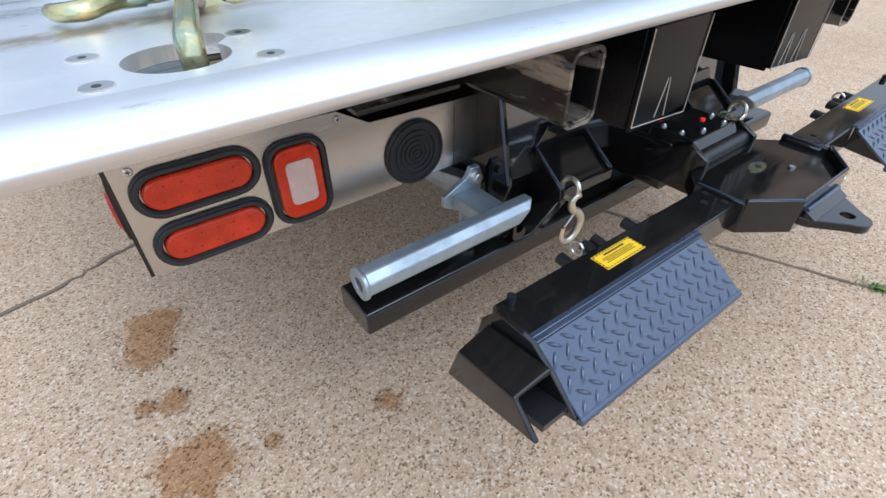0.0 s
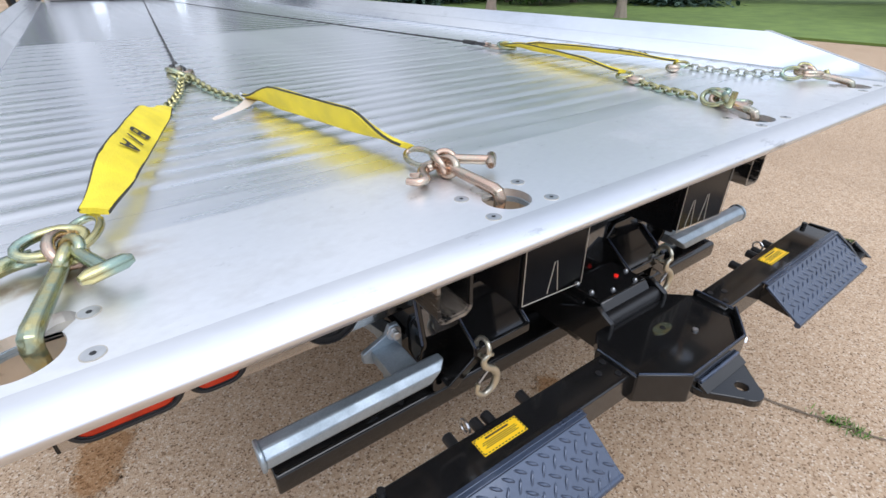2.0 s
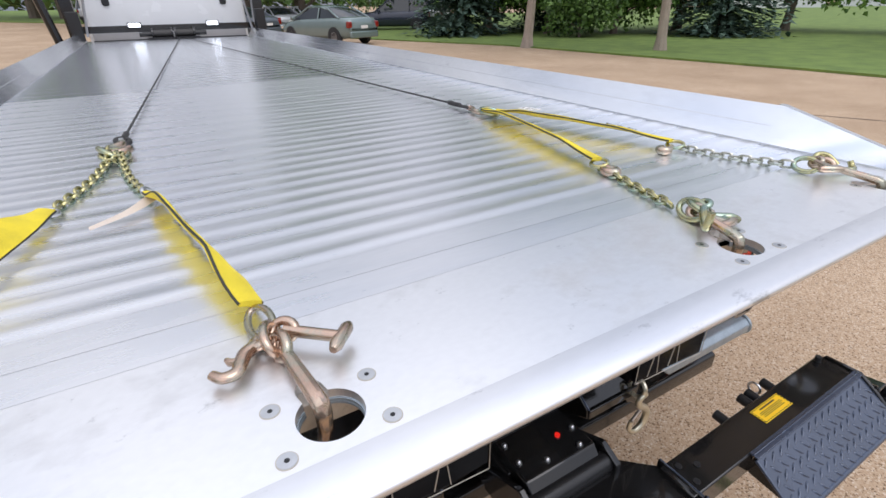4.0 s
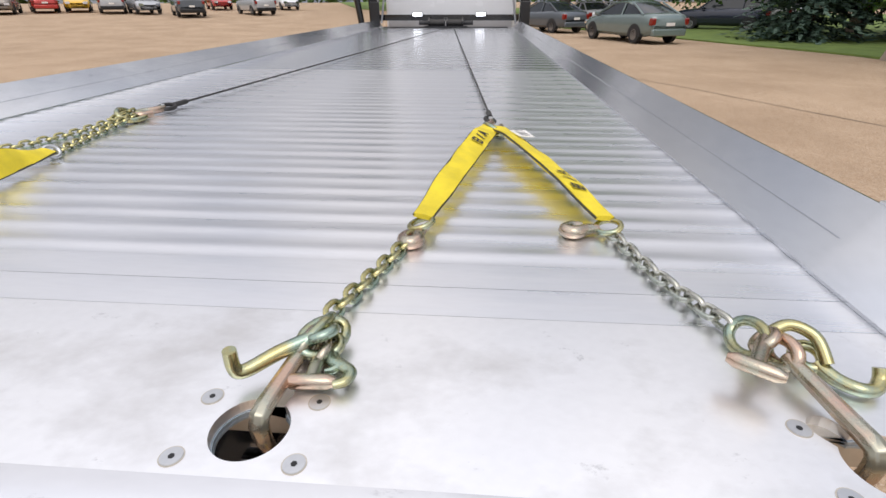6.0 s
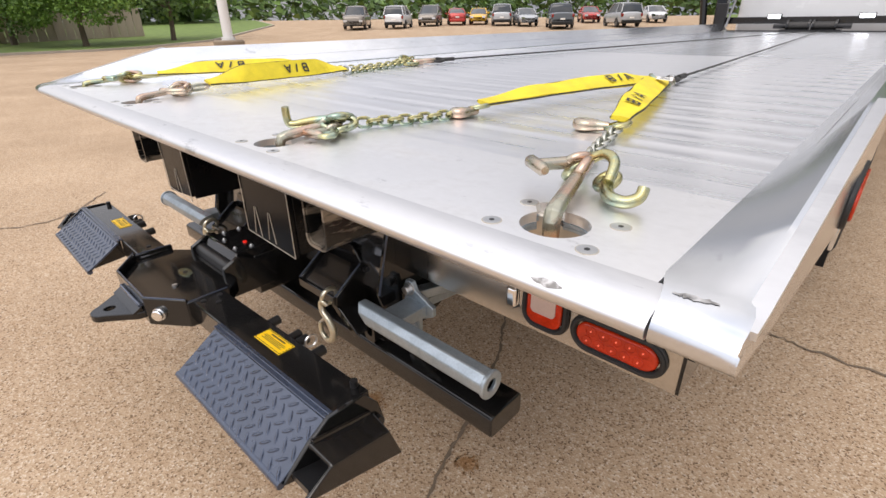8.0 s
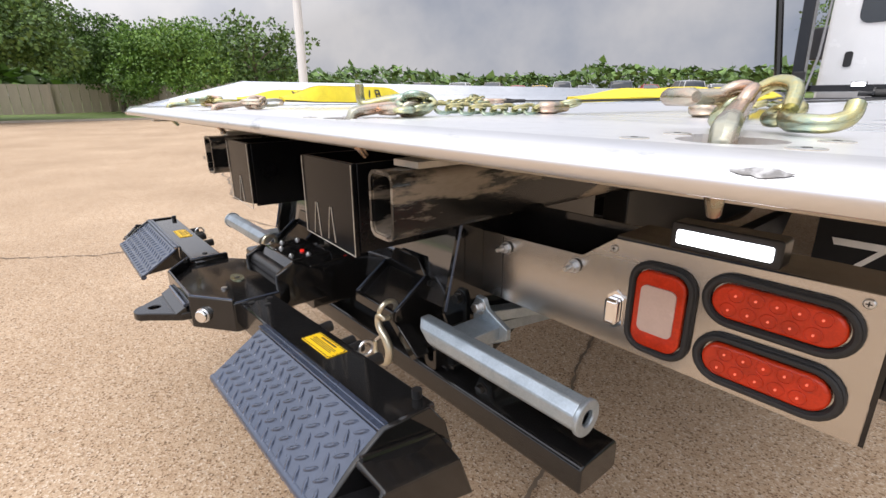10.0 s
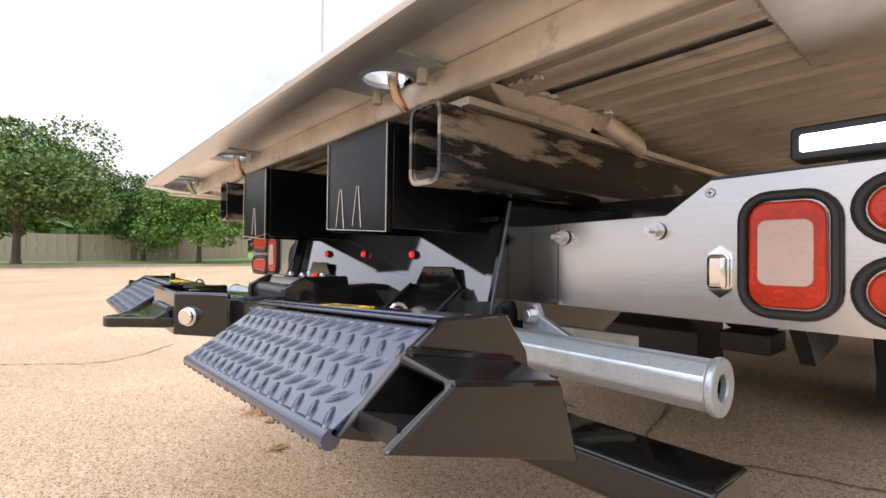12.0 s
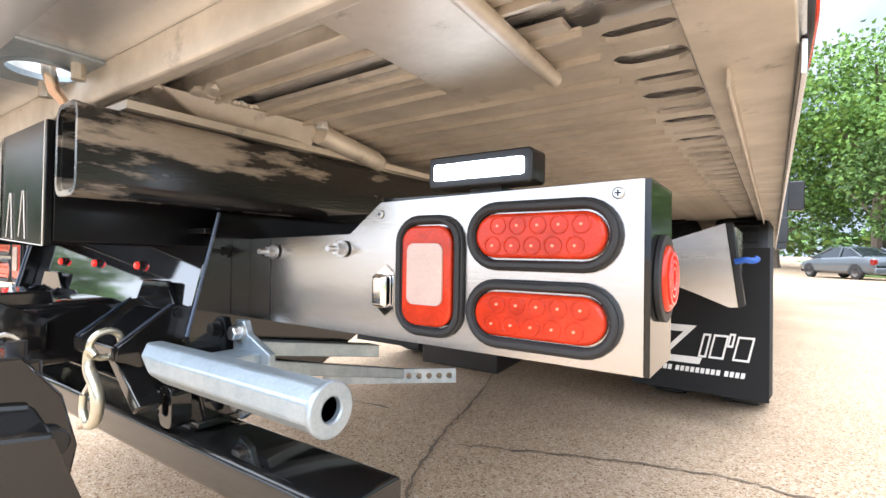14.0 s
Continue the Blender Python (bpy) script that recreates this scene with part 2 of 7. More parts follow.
M_BLACK3 = mat("deep_black_paint", (0.006, 0.006, 0.007), 0.22, 0.0, 0.3, 8, 200, 0.02, spec=0.18)
M_TREAD = mat("blue_black_tread", (0.050, 0.066, 0.104), 0.27, 0.35, 0.2, 10, 150, 0.06, coat=0.45)
M_RUBBER = mat("black_rubber", (0.018, 0.018, 0.019), 0.55, 0.0, 0.2, 12, 200, 0.08)
M_SILL = spots("worn_black_sill", (0.34, 0.29, 0.235), (0.012, 0.012, 0.012), 7.5, 0.405, 0.47, 0.5, 0.22, 0.45, 0.0, (1, 0.45, 2.2), 0.15)
M_GALV = spots("galvanised_zinc", (0.40, 0.465, 0.52), (0.32, 0.38, 0.43), 18, 0.4, 0.6, 0.36, 0.45, 0.7, 0.6, (1, 1, 1), 0.1)
M_ZINC = spots("yellow_zinc", (0.46, 0.41, 0.20), (0.31, 0.40, 0.33), 20, 0.42, 0.6, 0.22, 0.27, 0.95, 0.95, (1, 1, 1), 0.08)
M_ZINCP = spots("rose_zinc", (0.52, 0.37, 0.28), (0.40, 0.39, 0.31), 20, 0.42, 0.6, 0.22, 0.28, 0.95, 0.95, (1, 1, 1), 0.08)
M_SILVERZINC = spots("silvery_zinc", (0.50, 0.49, 0.43), (0.40, 0.43, 0.38), 20, 0.42, 0.6, 0.22, 0.28, 0.95, 0.95, (1, 1, 1), 0.08)
M_PALE = spots("pale_zinc", (0.66, 0.63, 0.50), (0.58, 0.55, 0.47), 14, 0.42, 0.6, 0.3, 0.36, 0.85, 0.85, (1, 1, 1), 0.06)
M_CHROME = mat("chrome", (0.85, 0.85, 0.86), 0.08, 1.0, 0.03, 5, 90, 0.0)
M_BOLT = mat("bolt_zinc", (0.62, 0.63, 0.64), 0.3, 1.0, 0.08, 30, 200, 0.05)
M_STRAP = mat("yellow_webbing", (0.75, 0.59, 0.028), 0.66, 0.0, 0.22, 18, 420, 0.35)
M_INK = mat("black_ink", (0.03, 0.028, 0.02), 0.6, 0, 0.2, 20, 300, 0.05)
M_TAG = mat("white_tag", (0.74, 0.72, 0.68), 0.7, 0, 0.1, 20, 300, 0.05)
M_CARE = mat("cream_tag", (0.60, 0.51, 0.43), 0.8, 0, 0.12, 30, 300, 0.1)
M_LABEL = mat("yellow_label", (0.90, 0.56, 0.01), 0.4, 0, 0.05, 20, 300, 0.02)
M_RED = mat("red_lens", (0.53, 0.034, 0.008), 0.10, 0.0, 0.30, 32, 260, 0.14, coat=0.15, spec=0.35)
M_DARKRED = mat("dark_red_lens", (0.22, 0.012, 0.008), 0.12, 0.0, 0.2, 10, 60, 0.02, coat=0.4)
M_REDLIT = mat("lit_red_lens", (0.8, 0.02, 0.01), 0.2, 0.0, 0.1, 25, 160, 0.05, coat=0.5, emit=((1.0, 0.03, 0.02), 0.4))
# weak emission stands in for the glints on the lens diodes
M_DIODE = mat("red_diode", (0.9, 0.12, 0.06), 0.1, 0, 0.05, 20, 100, 0, emit=((1.0, 0.30, 0.18), 0.4))
M_WHITELENS = mat("reverse_lens", (0.57, 0.42, 0.36), 0.25, 0, 0.08, 25, 220, 0.15, coat=0.5)
M_LED = mat("lit_white_led", (0.9, 0.9, 0.95), 0.3, 0, 0, 5, 50, 0, emit=((0.86, 0.92, 1.0), 7.0))
M_FLAP = mat("mud_flap_rubber", (0.0065, 0.0065, 0.007), 0.6, 0.0, 0.3, 10, 200, 0.06, spec=0.3)
M_CABLE = mat("wire_rope", (0.05, 0.048, 0.046), 0.5, 0.6, 0.3, 30, 300, 0.3)
M_WHITEPAINT = mat("white_cab_paint", (0.64, 0.65, 0.66), 0.25, 0, 0.04, 4, 80, 0.01, coat=0.5)
# cab white darkened to grey: shade behind the winches put into the colour
P_GREYWHITE = mat("shaded_white_paint", (0.36, 0.36, 0.365), 0.4, 0, 0.08, 4, 80, 0.01)
M_GLASS = mat("car_glass", (0.02, 0.025, 0.03), 0.06, 0, 0.1, 4, 60, 0, coat=0.4)
M_TYRE = mat("tyre_rubber", (0.022, 0.022, 0.023), 0.7, 0, 0.2, 20, 200, 0.2)
M_GRASS = spots("lawn", (0.17, 0.24, 0.05), (0.105, 0.16, 0.035), 1.5, 0.35, 0.65, 0.9, 0.9, 0, 0, (1, 1, 1), 0.6)
M_KERB = mat("kerb_concrete", (0.42, 0.37, 0.31), 0.9, 0, 0.15, 3, 60, 0.2)
M_BARK = mat("bark", (0.13, 0.10, 0.075), 0.9, 0, 0.3, 6, 60, 0.6, stretch=(1, 1, 0.3))
M_BARK2 = mat("pale_bark", (0.33, 0.27, 0.215), 0.9, 0, 0.25, 6, 60, 0.6, stretch=(1, 1, 0.3))
M_SMEAR = spots("grease_smear", (0.22, 0.21, 0.20), (0.66, 0.65, 0.64), 60, 0.44, 0.60, 0.5, 0.4, 0.5, 0.9, (1, 1, 1), 0.05)
M_LEAF = leafy("broadleaf", (0.030, 0.070, 0.012), (0.16, 0.27, 0.06))
M_LEAF2 = leafy("bright_leaf", (0.06, 0.14, 0.02), (0.20, 0.34, 0.06))
M_NEEDLE = leafy("spruce_needles", (0.045, 0.090, 0.065), (0.115, 0.175, 0.125))
M_FENCE = mat("weathered_fence", (0.47, 0.385, 0.32), 0.85, 0, 0.15, 3, 40, 0.3, stretch=(1, 1, 0.2))
M_POLEBASE = mat("stained_concrete_base", (0.24, 0.185, 0.13), 0.9, 0, 0.2, 3, 50, 0.2)
M_ALLOY = mat("alloy_rim", (0.30, 0.30, 0.31), 0.35, 0.9, 0.1, 6, 60, 0.02)
M_POLE = mat("white_pole_paint", (0.70, 0.70, 0.69), 0.5, 0, 0.05, 3, 60, 0.05)


# ---- helpers ----
def thing(name, label, category, base=(0, 0, 0), group="", kind=""):
    ob = new(name)
    ob.location = Vector(base) * S
    return tagged(ob, label, category, group, kind)


def root_of(ob):
    while ob.parent:
        ob = ob.parent
    return ob


def mesh_of(name, bm, material, smooth=False, local=True):
    """A mesh in metres from a bmesh in drawing units."""
    bmesh.ops.scale(bm, vec=(S, S, S), verts=bm.verts)
    bmesh.ops.recalc_face_normals(bm, faces=bm.faces)
    me = bpy.data.meshes.new(name)
    bm.to_mesh(me)
    bm.free()
    me.materials.append(material)
    if smooth:
        for p in me.polygons:
            p.use_smooth = True
        me.set_sharp_from_angle(angle=radians(38))
    return me


def part(name, bm, material, parent=None, label="", bevel=0.0, smooth=True, seg=2):
    """One mesh object under a thing or a part, given in the place's own coordinates."""
    me = mesh_of(name, bm, material, smooth)
    ob = new(name, me)
    if parent:
        me.transform(Matrix.Translation(-root_of(parent).location))
        ob.parent = parent
    if bevel:
        md = ob.modifiers.new("edge", "BEVEL")
        md.width, md.segments, md.limit_method, md.angle_limit = bevel * S, seg, "ANGLE", radians(40)
    return tagged(ob, label)


def placed(name, me, parent, m):
    """A piece that shares its mesh; m is in drawing units, in the place's coordinates."""
    ob = new(name, me)
    k = m.copy()
    k.translation = m.translation * S
    if parent:
        ob.parent = parent
        k.translation -= root_of(parent).location
    ob.matrix_basis = k
    return ob


def box(bm, x0, x1, y0, y1, z0, z1):
    vs = [bm.verts.new((x, y, z)) for x in (x0, x1) for y in (y0, y1) for z in (z0, z1)]
    for f in ((0, 1, 3, 2), (4, 6, 7, 5), (0, 4, 5, 1), (2, 3, 7, 6), (0, 2, 6, 4), (1, 5, 7, 3)):
        bm.faces.new([vs[i] for i in f])
    return bm


def prism(bm, poly, axis, a, b):
    """A polygon drawn in the two other axes (in x, y, z order), run along an axis from a to b."""
    def at(p, v):
        q = list(p)
        q.insert("xyz".index(axis), v)
        return bm.verts.new(q)
    lo, hi = [at(p, a) for p in poly], [at(p, b) for p in poly]
    n = len(poly)
    bm.faces.new(lo)
    bm.faces.new(hi[::-1])
    for i in range(n):
        bm.faces.new((lo[i], hi[i], hi[(i + 1) % n], lo[(i + 1) % n]))
    return bm


def hollow(bm, outer, inner, axis, a, b):
    """A tube wall between two outlines with as many corners."""
    def at(p, v):
        q = list(p)
        q.insert("xyz".index(axis), v)
        return bm.verts.new(q)
    rings = [[at(p, v) for p in o] for o in (outer, inner) for v in (a, b)]
    oa, ob_, ia, ib = rings
    n = len(outer)
    for i in range(n):
        j = (i + 1) % n
        bm.faces.new((oa[i], ob_[i], ob_[j], oa[j]))
        bm.faces.new((ia[i], ia[j], ib[j], ib[i]))
        bm.faces.new((oa[i], oa[j], ia[j], ia[i]))
        bm.faces.new((ob_[i], ib[i], ib[j], ob_[j]))
    return bm


def rounded(x0, x1, z0, z1, r, n=5):
    out = []
    for cx, cz, a0 in ((x1 - r, z1 - r, 0), (x0 + r, z1 - r, 90), (x0 + r, z0 + r, 180), (x1 - r, z0 + r, 270)):
        for i in range(n + 1):
            a = radians(a0 + 90 * i / n)
            out.append((cx + r * math.cos(a), cz + r * math.sin(a)))
    return out


def circle(cx, cy, r, n=24):
    return [(cx + r * math.cos(2 * math.pi * i / n), cy + r * math.sin(2 * math.pi * i / n)) for i in range(n)]


def sweep(bm, pts, radii, seg=10, closed=False, flat=1.0):
    """A round or flattened bar along points."""
    pts = [Vector(p) for p in pts]
    n = len(pts)
    if isinstance(radii, (int, float)):
        radii = [radii] * n
    tang = []
    for i in range(n):
        a = pts[(i - 1) % n] if closed or i else pts[i]
        b = pts[(i + 1) % n] if closed or i < n - 1 else pts[i]
        tang.append((b - a).normalized())
    up = Vector((0, 0, 1)) if abs(tang[0].z) < 0.9 else Vector((1, 0, 0))
    rings = []
    for i in range(n):
        t = tang[i]
        side = t.cross(up)
        if side.length < 1e-4:
            side = t.cross(Vector((1, 0.3, 0)))
        side.normalize()
        up = side.cross(t).normalized()
        ring = []
        for k in range(seg):
            a = 2 * math.pi * k / seg
            ring.append(bm.verts.new(pts[i] + radii[i] * (math.cos(a) * side + flat * math.sin(a) * up)))
        rings.append(ring)
    m = n if closed else n - 1
    for i in range(m):
        r0, r1 = rings[i], rings[(i + 1) % n]
        for k in range(seg):
            bm.faces.new((r0[k], r0[(k + 1) % seg], r1[(k + 1) % seg], r1[k]))
    if not closed:
        bm.faces.new(rings[0][::-1])
        bm.faces.new(rings[-1])
    return bm


def bar(bm, p, q, r, seg=16):
    return sweep(bm, (p, q), r, seg)


def bend(pts, n=5):
    """A smooth line through points."""
    pts = [Vector(p) for p in pts]
    out = []
    for i in range(len(pts) - 1):
        p0, p1, p2, p3 = pts[max(i - 1, 0)], pts[i], pts[i + 1], pts[min(i + 2, len(pts) - 1)]
        for k in range(n):
            t = k / n
            out.append(0.5 * (2 * p1 + (p2 - p0) * t + (2 * p0 - 5 * p1 + 4 * p2 - p3) * t * t + (3 * p1 - p0 - 3 * p2 + p3) * t ** 3))
    out.append(pts[-1])
    return out


def nb():
    return bmesh.new()


def mirror_pts(pts, s):
    return [(s * p[0], *p[1:]) for p in pts]


# ---- ground ----
UPHILL = Vector((-0.616, 0.788, 0))


def rise(x, y):
    """Height of the yard, which slopes gently up towards the far car park."""
    return 0.033 * min(40.0, max(0.0, x * UPHILL.x + y * UPHILL.y - 24.0))


def drape(bm):
    """Fold a flat sheet along the foot and the top of the slope and lift it."""
    for d in (24.0, 64.0):
        bmesh.ops.bisect_plane(bm, geom=bm.verts[:] + bm.edges[:] + bm.faces[:], plane_co=UPHILL * d, plane_no=UPHILL)
    for v in bm.verts:
        v.co.z += rise(v.co.x, v.co.y)
    return bm


def ground_sheet():
    bm = nb()
    edges = [-1500, -300, -80, -26, -8, -3, 0, 3, 8, 26, 80, 300, 1500]
    vs = [[bm.verts.new((x, y, 0)) for y in edges] for x in edges]
    for i in range(len(edges) - 1):
        for j in range(len(edges) - 1):
            bm.faces.new((vs[i][j], vs[i + 1][j], vs[i + 1][j + 1], vs[i][j + 1]))
    ob = part("ground", drape(bm), M_CONC, smooth=False)
    tagged(ob, "tan exposed-aggregate concrete paving of a wide yard", "pavement", kind="structure")
    return ob


ground_sheet()


def crack(name, pts, w, rough, material, label, seed):
    """A thin ragged line lying on the paving."""
    rnd = random.Random(seed)
    fine = bend([(*p, 0) for p in pts], 14)
    bm = nb()
    prev = None
    for i, p in enumerate(fine):
        d = (fine[min(i + 1, len(fine) - 1)] - fine[max(i - 1, 0)]).normalized()
        nrm = Vector((-d.y, d.x, 0))
        c = p + nrm * rnd.uniform(-rough, rough)
        ww = w * rnd.uniform(0.4, 1.3)
        a, b = bm.verts.new((*(c + nrm * ww).xy, 0.004)), bm.verts.new((*(c - nrm * ww).xy, 0.004))
        if prev:
            bm.faces.new((prev[0], a, b, prev[1]))
        prev = (a, b)
    return tagged(part(name, bm, material, smooth=False), label, "crack", kind="structure")


crack("pavement_joint", [(2.6, -4.6), (1.5, -1.9), (0.82, -0.32), (0.76, -0.18), (0.62, 0.14), (0.50, 0.42), (0.42, 0.68), (0.31, 0.94), (0.19, 1.15), (0.04, 1.56), (-0.16, 2.22), (-1.2, 5.2), (-3.0, 10.0)], 0.0055, 0.004, M_JOINT, "dark sawn joint across the concrete paving", 1)
crack("pavement_joint", [(2.0, 14.3), (2.93, 11.4), (3.5, 9.5), (4.1, 8.3), (4.5, 7.35), (5.6, 4.9), (7.4, 1.0)], 0.012, 0.008, M_JOINT, "dark sawn joint across the concrete paving", 2)
crack("pavement_crack", [(-3.0, 1.0), (-1.44, 1.35), (-1.07, 1.48), (-0.3, 1.6)], 0.007, 0.012, M_JOINT, "ragged crack in the concrete paving", 3)
crack("pavement_crack", [(0.17, 1.44), (0.62, 1.62), (1.0, 1.73), (1.4, 1.72), (3.0, 1.8), (6.0, 2.1)], 0.006, 0.012, M_JOINT, "ragged crack in the concrete paving", 4)
crack("pavement_crack", [(-8.2, 2.0), (-5.5, 1.6), (-3.9, 1.2)], 0.012, 0.03, M_JOINT, "ragged crack in the concrete paving", 5)
crack("pavement_crack", [(-3.6, -1.2), (-3.0, -0.6), (-2.75, -0.25), (-2.6, 0.1), (-3.0, 0.5)], 0.006, 0.014, M_JOINT, "ragged crack in the concrete paving", 6)


def stain(cx, cy, r, seed):
    """A ragged blot soaked into the paving: a dark middle inside a paler fringe, with stray drops."""
    rnd = random.Random(seed)
    ob = None
    for grow, lift, material in ((1.12, 0.0016, M_STAINRIM), (0.92, 0.0030, M_STAIN)):
        bm = nb()
        zz = lift + 0.0003 * seed

        def blot(bx, by, br, n, rag):
            c = bm.verts.new((bx, by, zz))
            ring = []
            for i in range(n):
                a = 2 * math.pi * i / n
                rr = br * grow * (0.86 + 0.30 * noise.noise(Vector((math.cos(a) * 1.7 + seed, math.sin(a) * 1.7, by))) + rnd.uniform(-rag, rag))
                ring.append(bm.verts.new((bx + rr * math.cos(a), by + rr * math.sin(a), zz)))
            for i in range(n):
                bm.faces.new((c, ring[i], ring[(i + 1) % n]))
        blot(cx, cy, r, 110, 0.11)
        for _ in range(int(9 + 160 * r)):
            a, d = rnd.uniform(0, 6.28), r * rnd.uniform(1.02, 1.28)
            blot(cx + d * math.cos(a), cy + d * math.sin(a), rnd.uniform(0.0025, 0.006), 9, 0.2)
        if ob is None:
            ob = part("oil_stain", bm, material, smooth=False)
            tagged(ob, "brown oil stain soaked into the concrete", "stain", "oil stains", "structure")
        else:
            part("soaked_core", bm, material, ob, "darker oil-soaked middle", smooth=False)


for cx, cy, r, sd in ((-1.11, 0.51, 0.09, 1), (-1.10, 1.01, 0.085, 2), (-1.13, 0.93, 0.06, 3), (-1.11, 0.72, 0.035, 4), (-1.17, 0.74, 0.02, 5), (-0.68, 0.40, 0.03, 6), (0.548, 0.471, 0.026, 7), (0.157, 0.42, 0.06, 8), (-0.95, 0.47, 0.015, 9)):
    stain(cx, cy, r, sd)

# ---- flatbed deck ----
ZD = 0.936
HOLES = ((-0.925, 0.152, 38), (-0.366, 0.152, -12), (0.366, 0.152, 12), (0.925, 0.152, -38))
SEAM = 0.342
PITCH = 0.1357


def keyhole(cx, cy, r, turn, n=44):
    """A round hole with a narrow slot that runs forwards out of it."""
    half, reach = r * 0.42, r * 1.75
    a0 = math.asin(half / r)
    pts = []
    for i in range(n + 1):
        a = math.pi / 2 + a0 + (2 * math.pi - 2 * a0) * i / n
        pts.append((r * math.cos(a), r * math.sin(a)))
    for i in range(7):
        a = math.pi * i / 6
        pts.append((half * math.cos(a), reach - half + half * math.sin(a)))
    c, s = math.cos(radians(-turn)), math.sin(radians(-turn))
    return [(cx + c * x - s * y, cy + s * x + c * y) for x, y in pts]


def sheet_with_holes(bm, outer, holes, z0, z1):
    """A plate between two heights with openings through it."""
    edges = []
    loops = []
    for loop in [outer, *holes]:
        vs = [bm.verts.new((x, y, z1)) for x, y in loop]
        loops.append(vs)
        for i in range(len(vs)):
            edges.append(bm.edges.new((vs[i], vs[(i + 1) % len(vs)])))
    res = bmesh.ops.triangle_fill(bm, edges=edges, use_beauty=True, use_dissolve=False)
    top = [g for g in res["geom"] if isinstance(g, bmesh.types.BMFace)]
    low = {}
    for vs in loops:
        for v in vs:
            low[v] = bm.verts.new((v.co.x, v.co.y, z0))
    for f in top:
        bm.faces.new([low[v] for v in f.verts][::-1])
    for vs in loops:
        for i in range(len(vs)):
            j = (i + 1) % len(vs)
            bm.faces.new((vs[i], vs[j], low[vs[j]], low[vs[i]]))
    return bm


deck = thing("flatbed_deck", "bare aluminium tow truck flatbed with ribbed planks", "flatbed", (0, 0.3, 0.9))


def deck_tail():
    bm = nb()
    sheet_with_holes(bm, [(-1.05, 0.1), (1.05, 0.1), (1.05, SEAM - 0.001), (-1.05, SEAM - 0.001)], [keyhole(x, y, 0.0365, a) for x, y, a in HOLES], ZD - 0.012, ZD)
    part("tail_plate", bm, M_TAIL, deck, "scuffed smooth aluminium tail plate with four keyhole slots", smooth=False)
    # rounded nose along the rear edge
    prof = [(0.1, ZD), (0.095, ZD)] + [(0.092 + 0.044 * math.cos(radians(a)), 0.921 + 0.015 * math.sin(radians(a))) for a in range(100, 181, 8)] + [(0.0485, 0.917), (0.052, 0.912), (0.060, 0.910), (0.10, 0.911)]
    part("nose", prism(nb(), prof, "x", -1.062, 1.062), M_NOSE, deck, "rounded aluminium nose extrusion with dark scuffs")
    # sockets below the keyholes
    for x, y, a in HOLES:
        hollow_bm = nb()
        hollow(hollow_bm, keyhole(x, y, 0.0400, a), keyhole(x, y, 0.0345, a), "z", ZD - 0.020, ZD - 0.0168)
        pl = nb()
        sheet_with_holes(pl, [(x - 0.085, y - 0.048), (x + 0.085, y - 0.048), (x + 0.085, y + 0.044), (x - 0.085, y + 0.044)], [keyhole(x, y, 0.0350, a)], ZD - 0.0165, ZD - 0.0125)
        part("socket_plate", pl, M_GALV, deck, "grey steel plate under a keyhole", smooth=False)
        part("keyhole_socket", hollow_bm, M_GALV, deck)
        part("retainer_plate", prism(nb(), [(x - 0.05, y + 0.042), (x + 0.05, y + 0.042), (x + 0.04, y + 0.066), (x - 0.04, y + 0.066)], "z", 0.902, 0.922), M_BLACK2, deck, "black retainer bracket under a keyhole", bevel=0.002)
        part("retainer_bolt", bar(nb(), (x + 0.058, y + 0.02, 0.925), (x + 0.058, y + 0.02, 0.900), 0.008, 8), M_UNDER, deck)
        part("retainer_bolt", bar(nb(), (x - 0.058, y + 0.02, 0.925), (x - 0.058, y + 0.02, 0.900), 0.008, 8), M_UNDER, deck)
    # countersunk screws
    head = nb()
    prism(head, circle(0, 0, 0.0098, 20), "z", 0, 0.0010)
    rim = hollow(nb(), circle(0, 0, 0.0110, 20), circle(0, 0, 0.0099, 20), "z", 0, 0.0006)
    sock = prism(nb(), circle(0, 0, 0.0030, 6), "z", 0.0010, 0.0013)
    me, mr, ms = mesh_of("deck_screw", head, M_BOLT, True), mesh_of("rim", rim, M_UNDER), mesh_of("socket", sock, M_BLACK2)
    for x, y, a in HOLES:
        for dx in (-0.0545, 0.0545):
            for dy in (-0.0355, 0.0355):
                sc = placed("deck_screw", me, deck, Matrix.Translation((x + dx, y + dy, ZD)))
                for nm, m2 in (("rim", mr), ("socket", ms)):
                    ob = new(nm, m2)
                    ob.parent = sc


deck_tail()


def nose_scuff(xa, xb, seed):
    """A ragged dark rub mark wrapped over the rounded nose."""
    rnd = random.Random(seed)
    bm = nb()
    rows = []
    for i in range(9):
        x = xa + (xb - xa) * i / 8
        f = math.sin(math.pi * (i + 0.3) / 8.6)
        lo, hi = 152 + 9 * f + rnd.uniform(-2, 2), 152 - 9 * f + rnd.uniform(-2, 2)
        ring = []
        for k in range(4):
            g = radians(lo + (hi - lo) * k / 3)
            ring.append(bm.verts.new((x, 0.092 + 0.0447 * math.cos(g), 0.921 + 0.0157 * math.sin(g))))
        rows.append(ring)
    for p, q in zip(rows, rows[1:]):
        for k in range(3):
            bm.faces.new((p[k], q[k], q[k + 1], p[k + 1]))
    part("rub_mark", bm, M_SMEAR, deck, "dull grey rub mark on the nose", smooth=False)


nose_scuff(0.962, 0.992, 5)


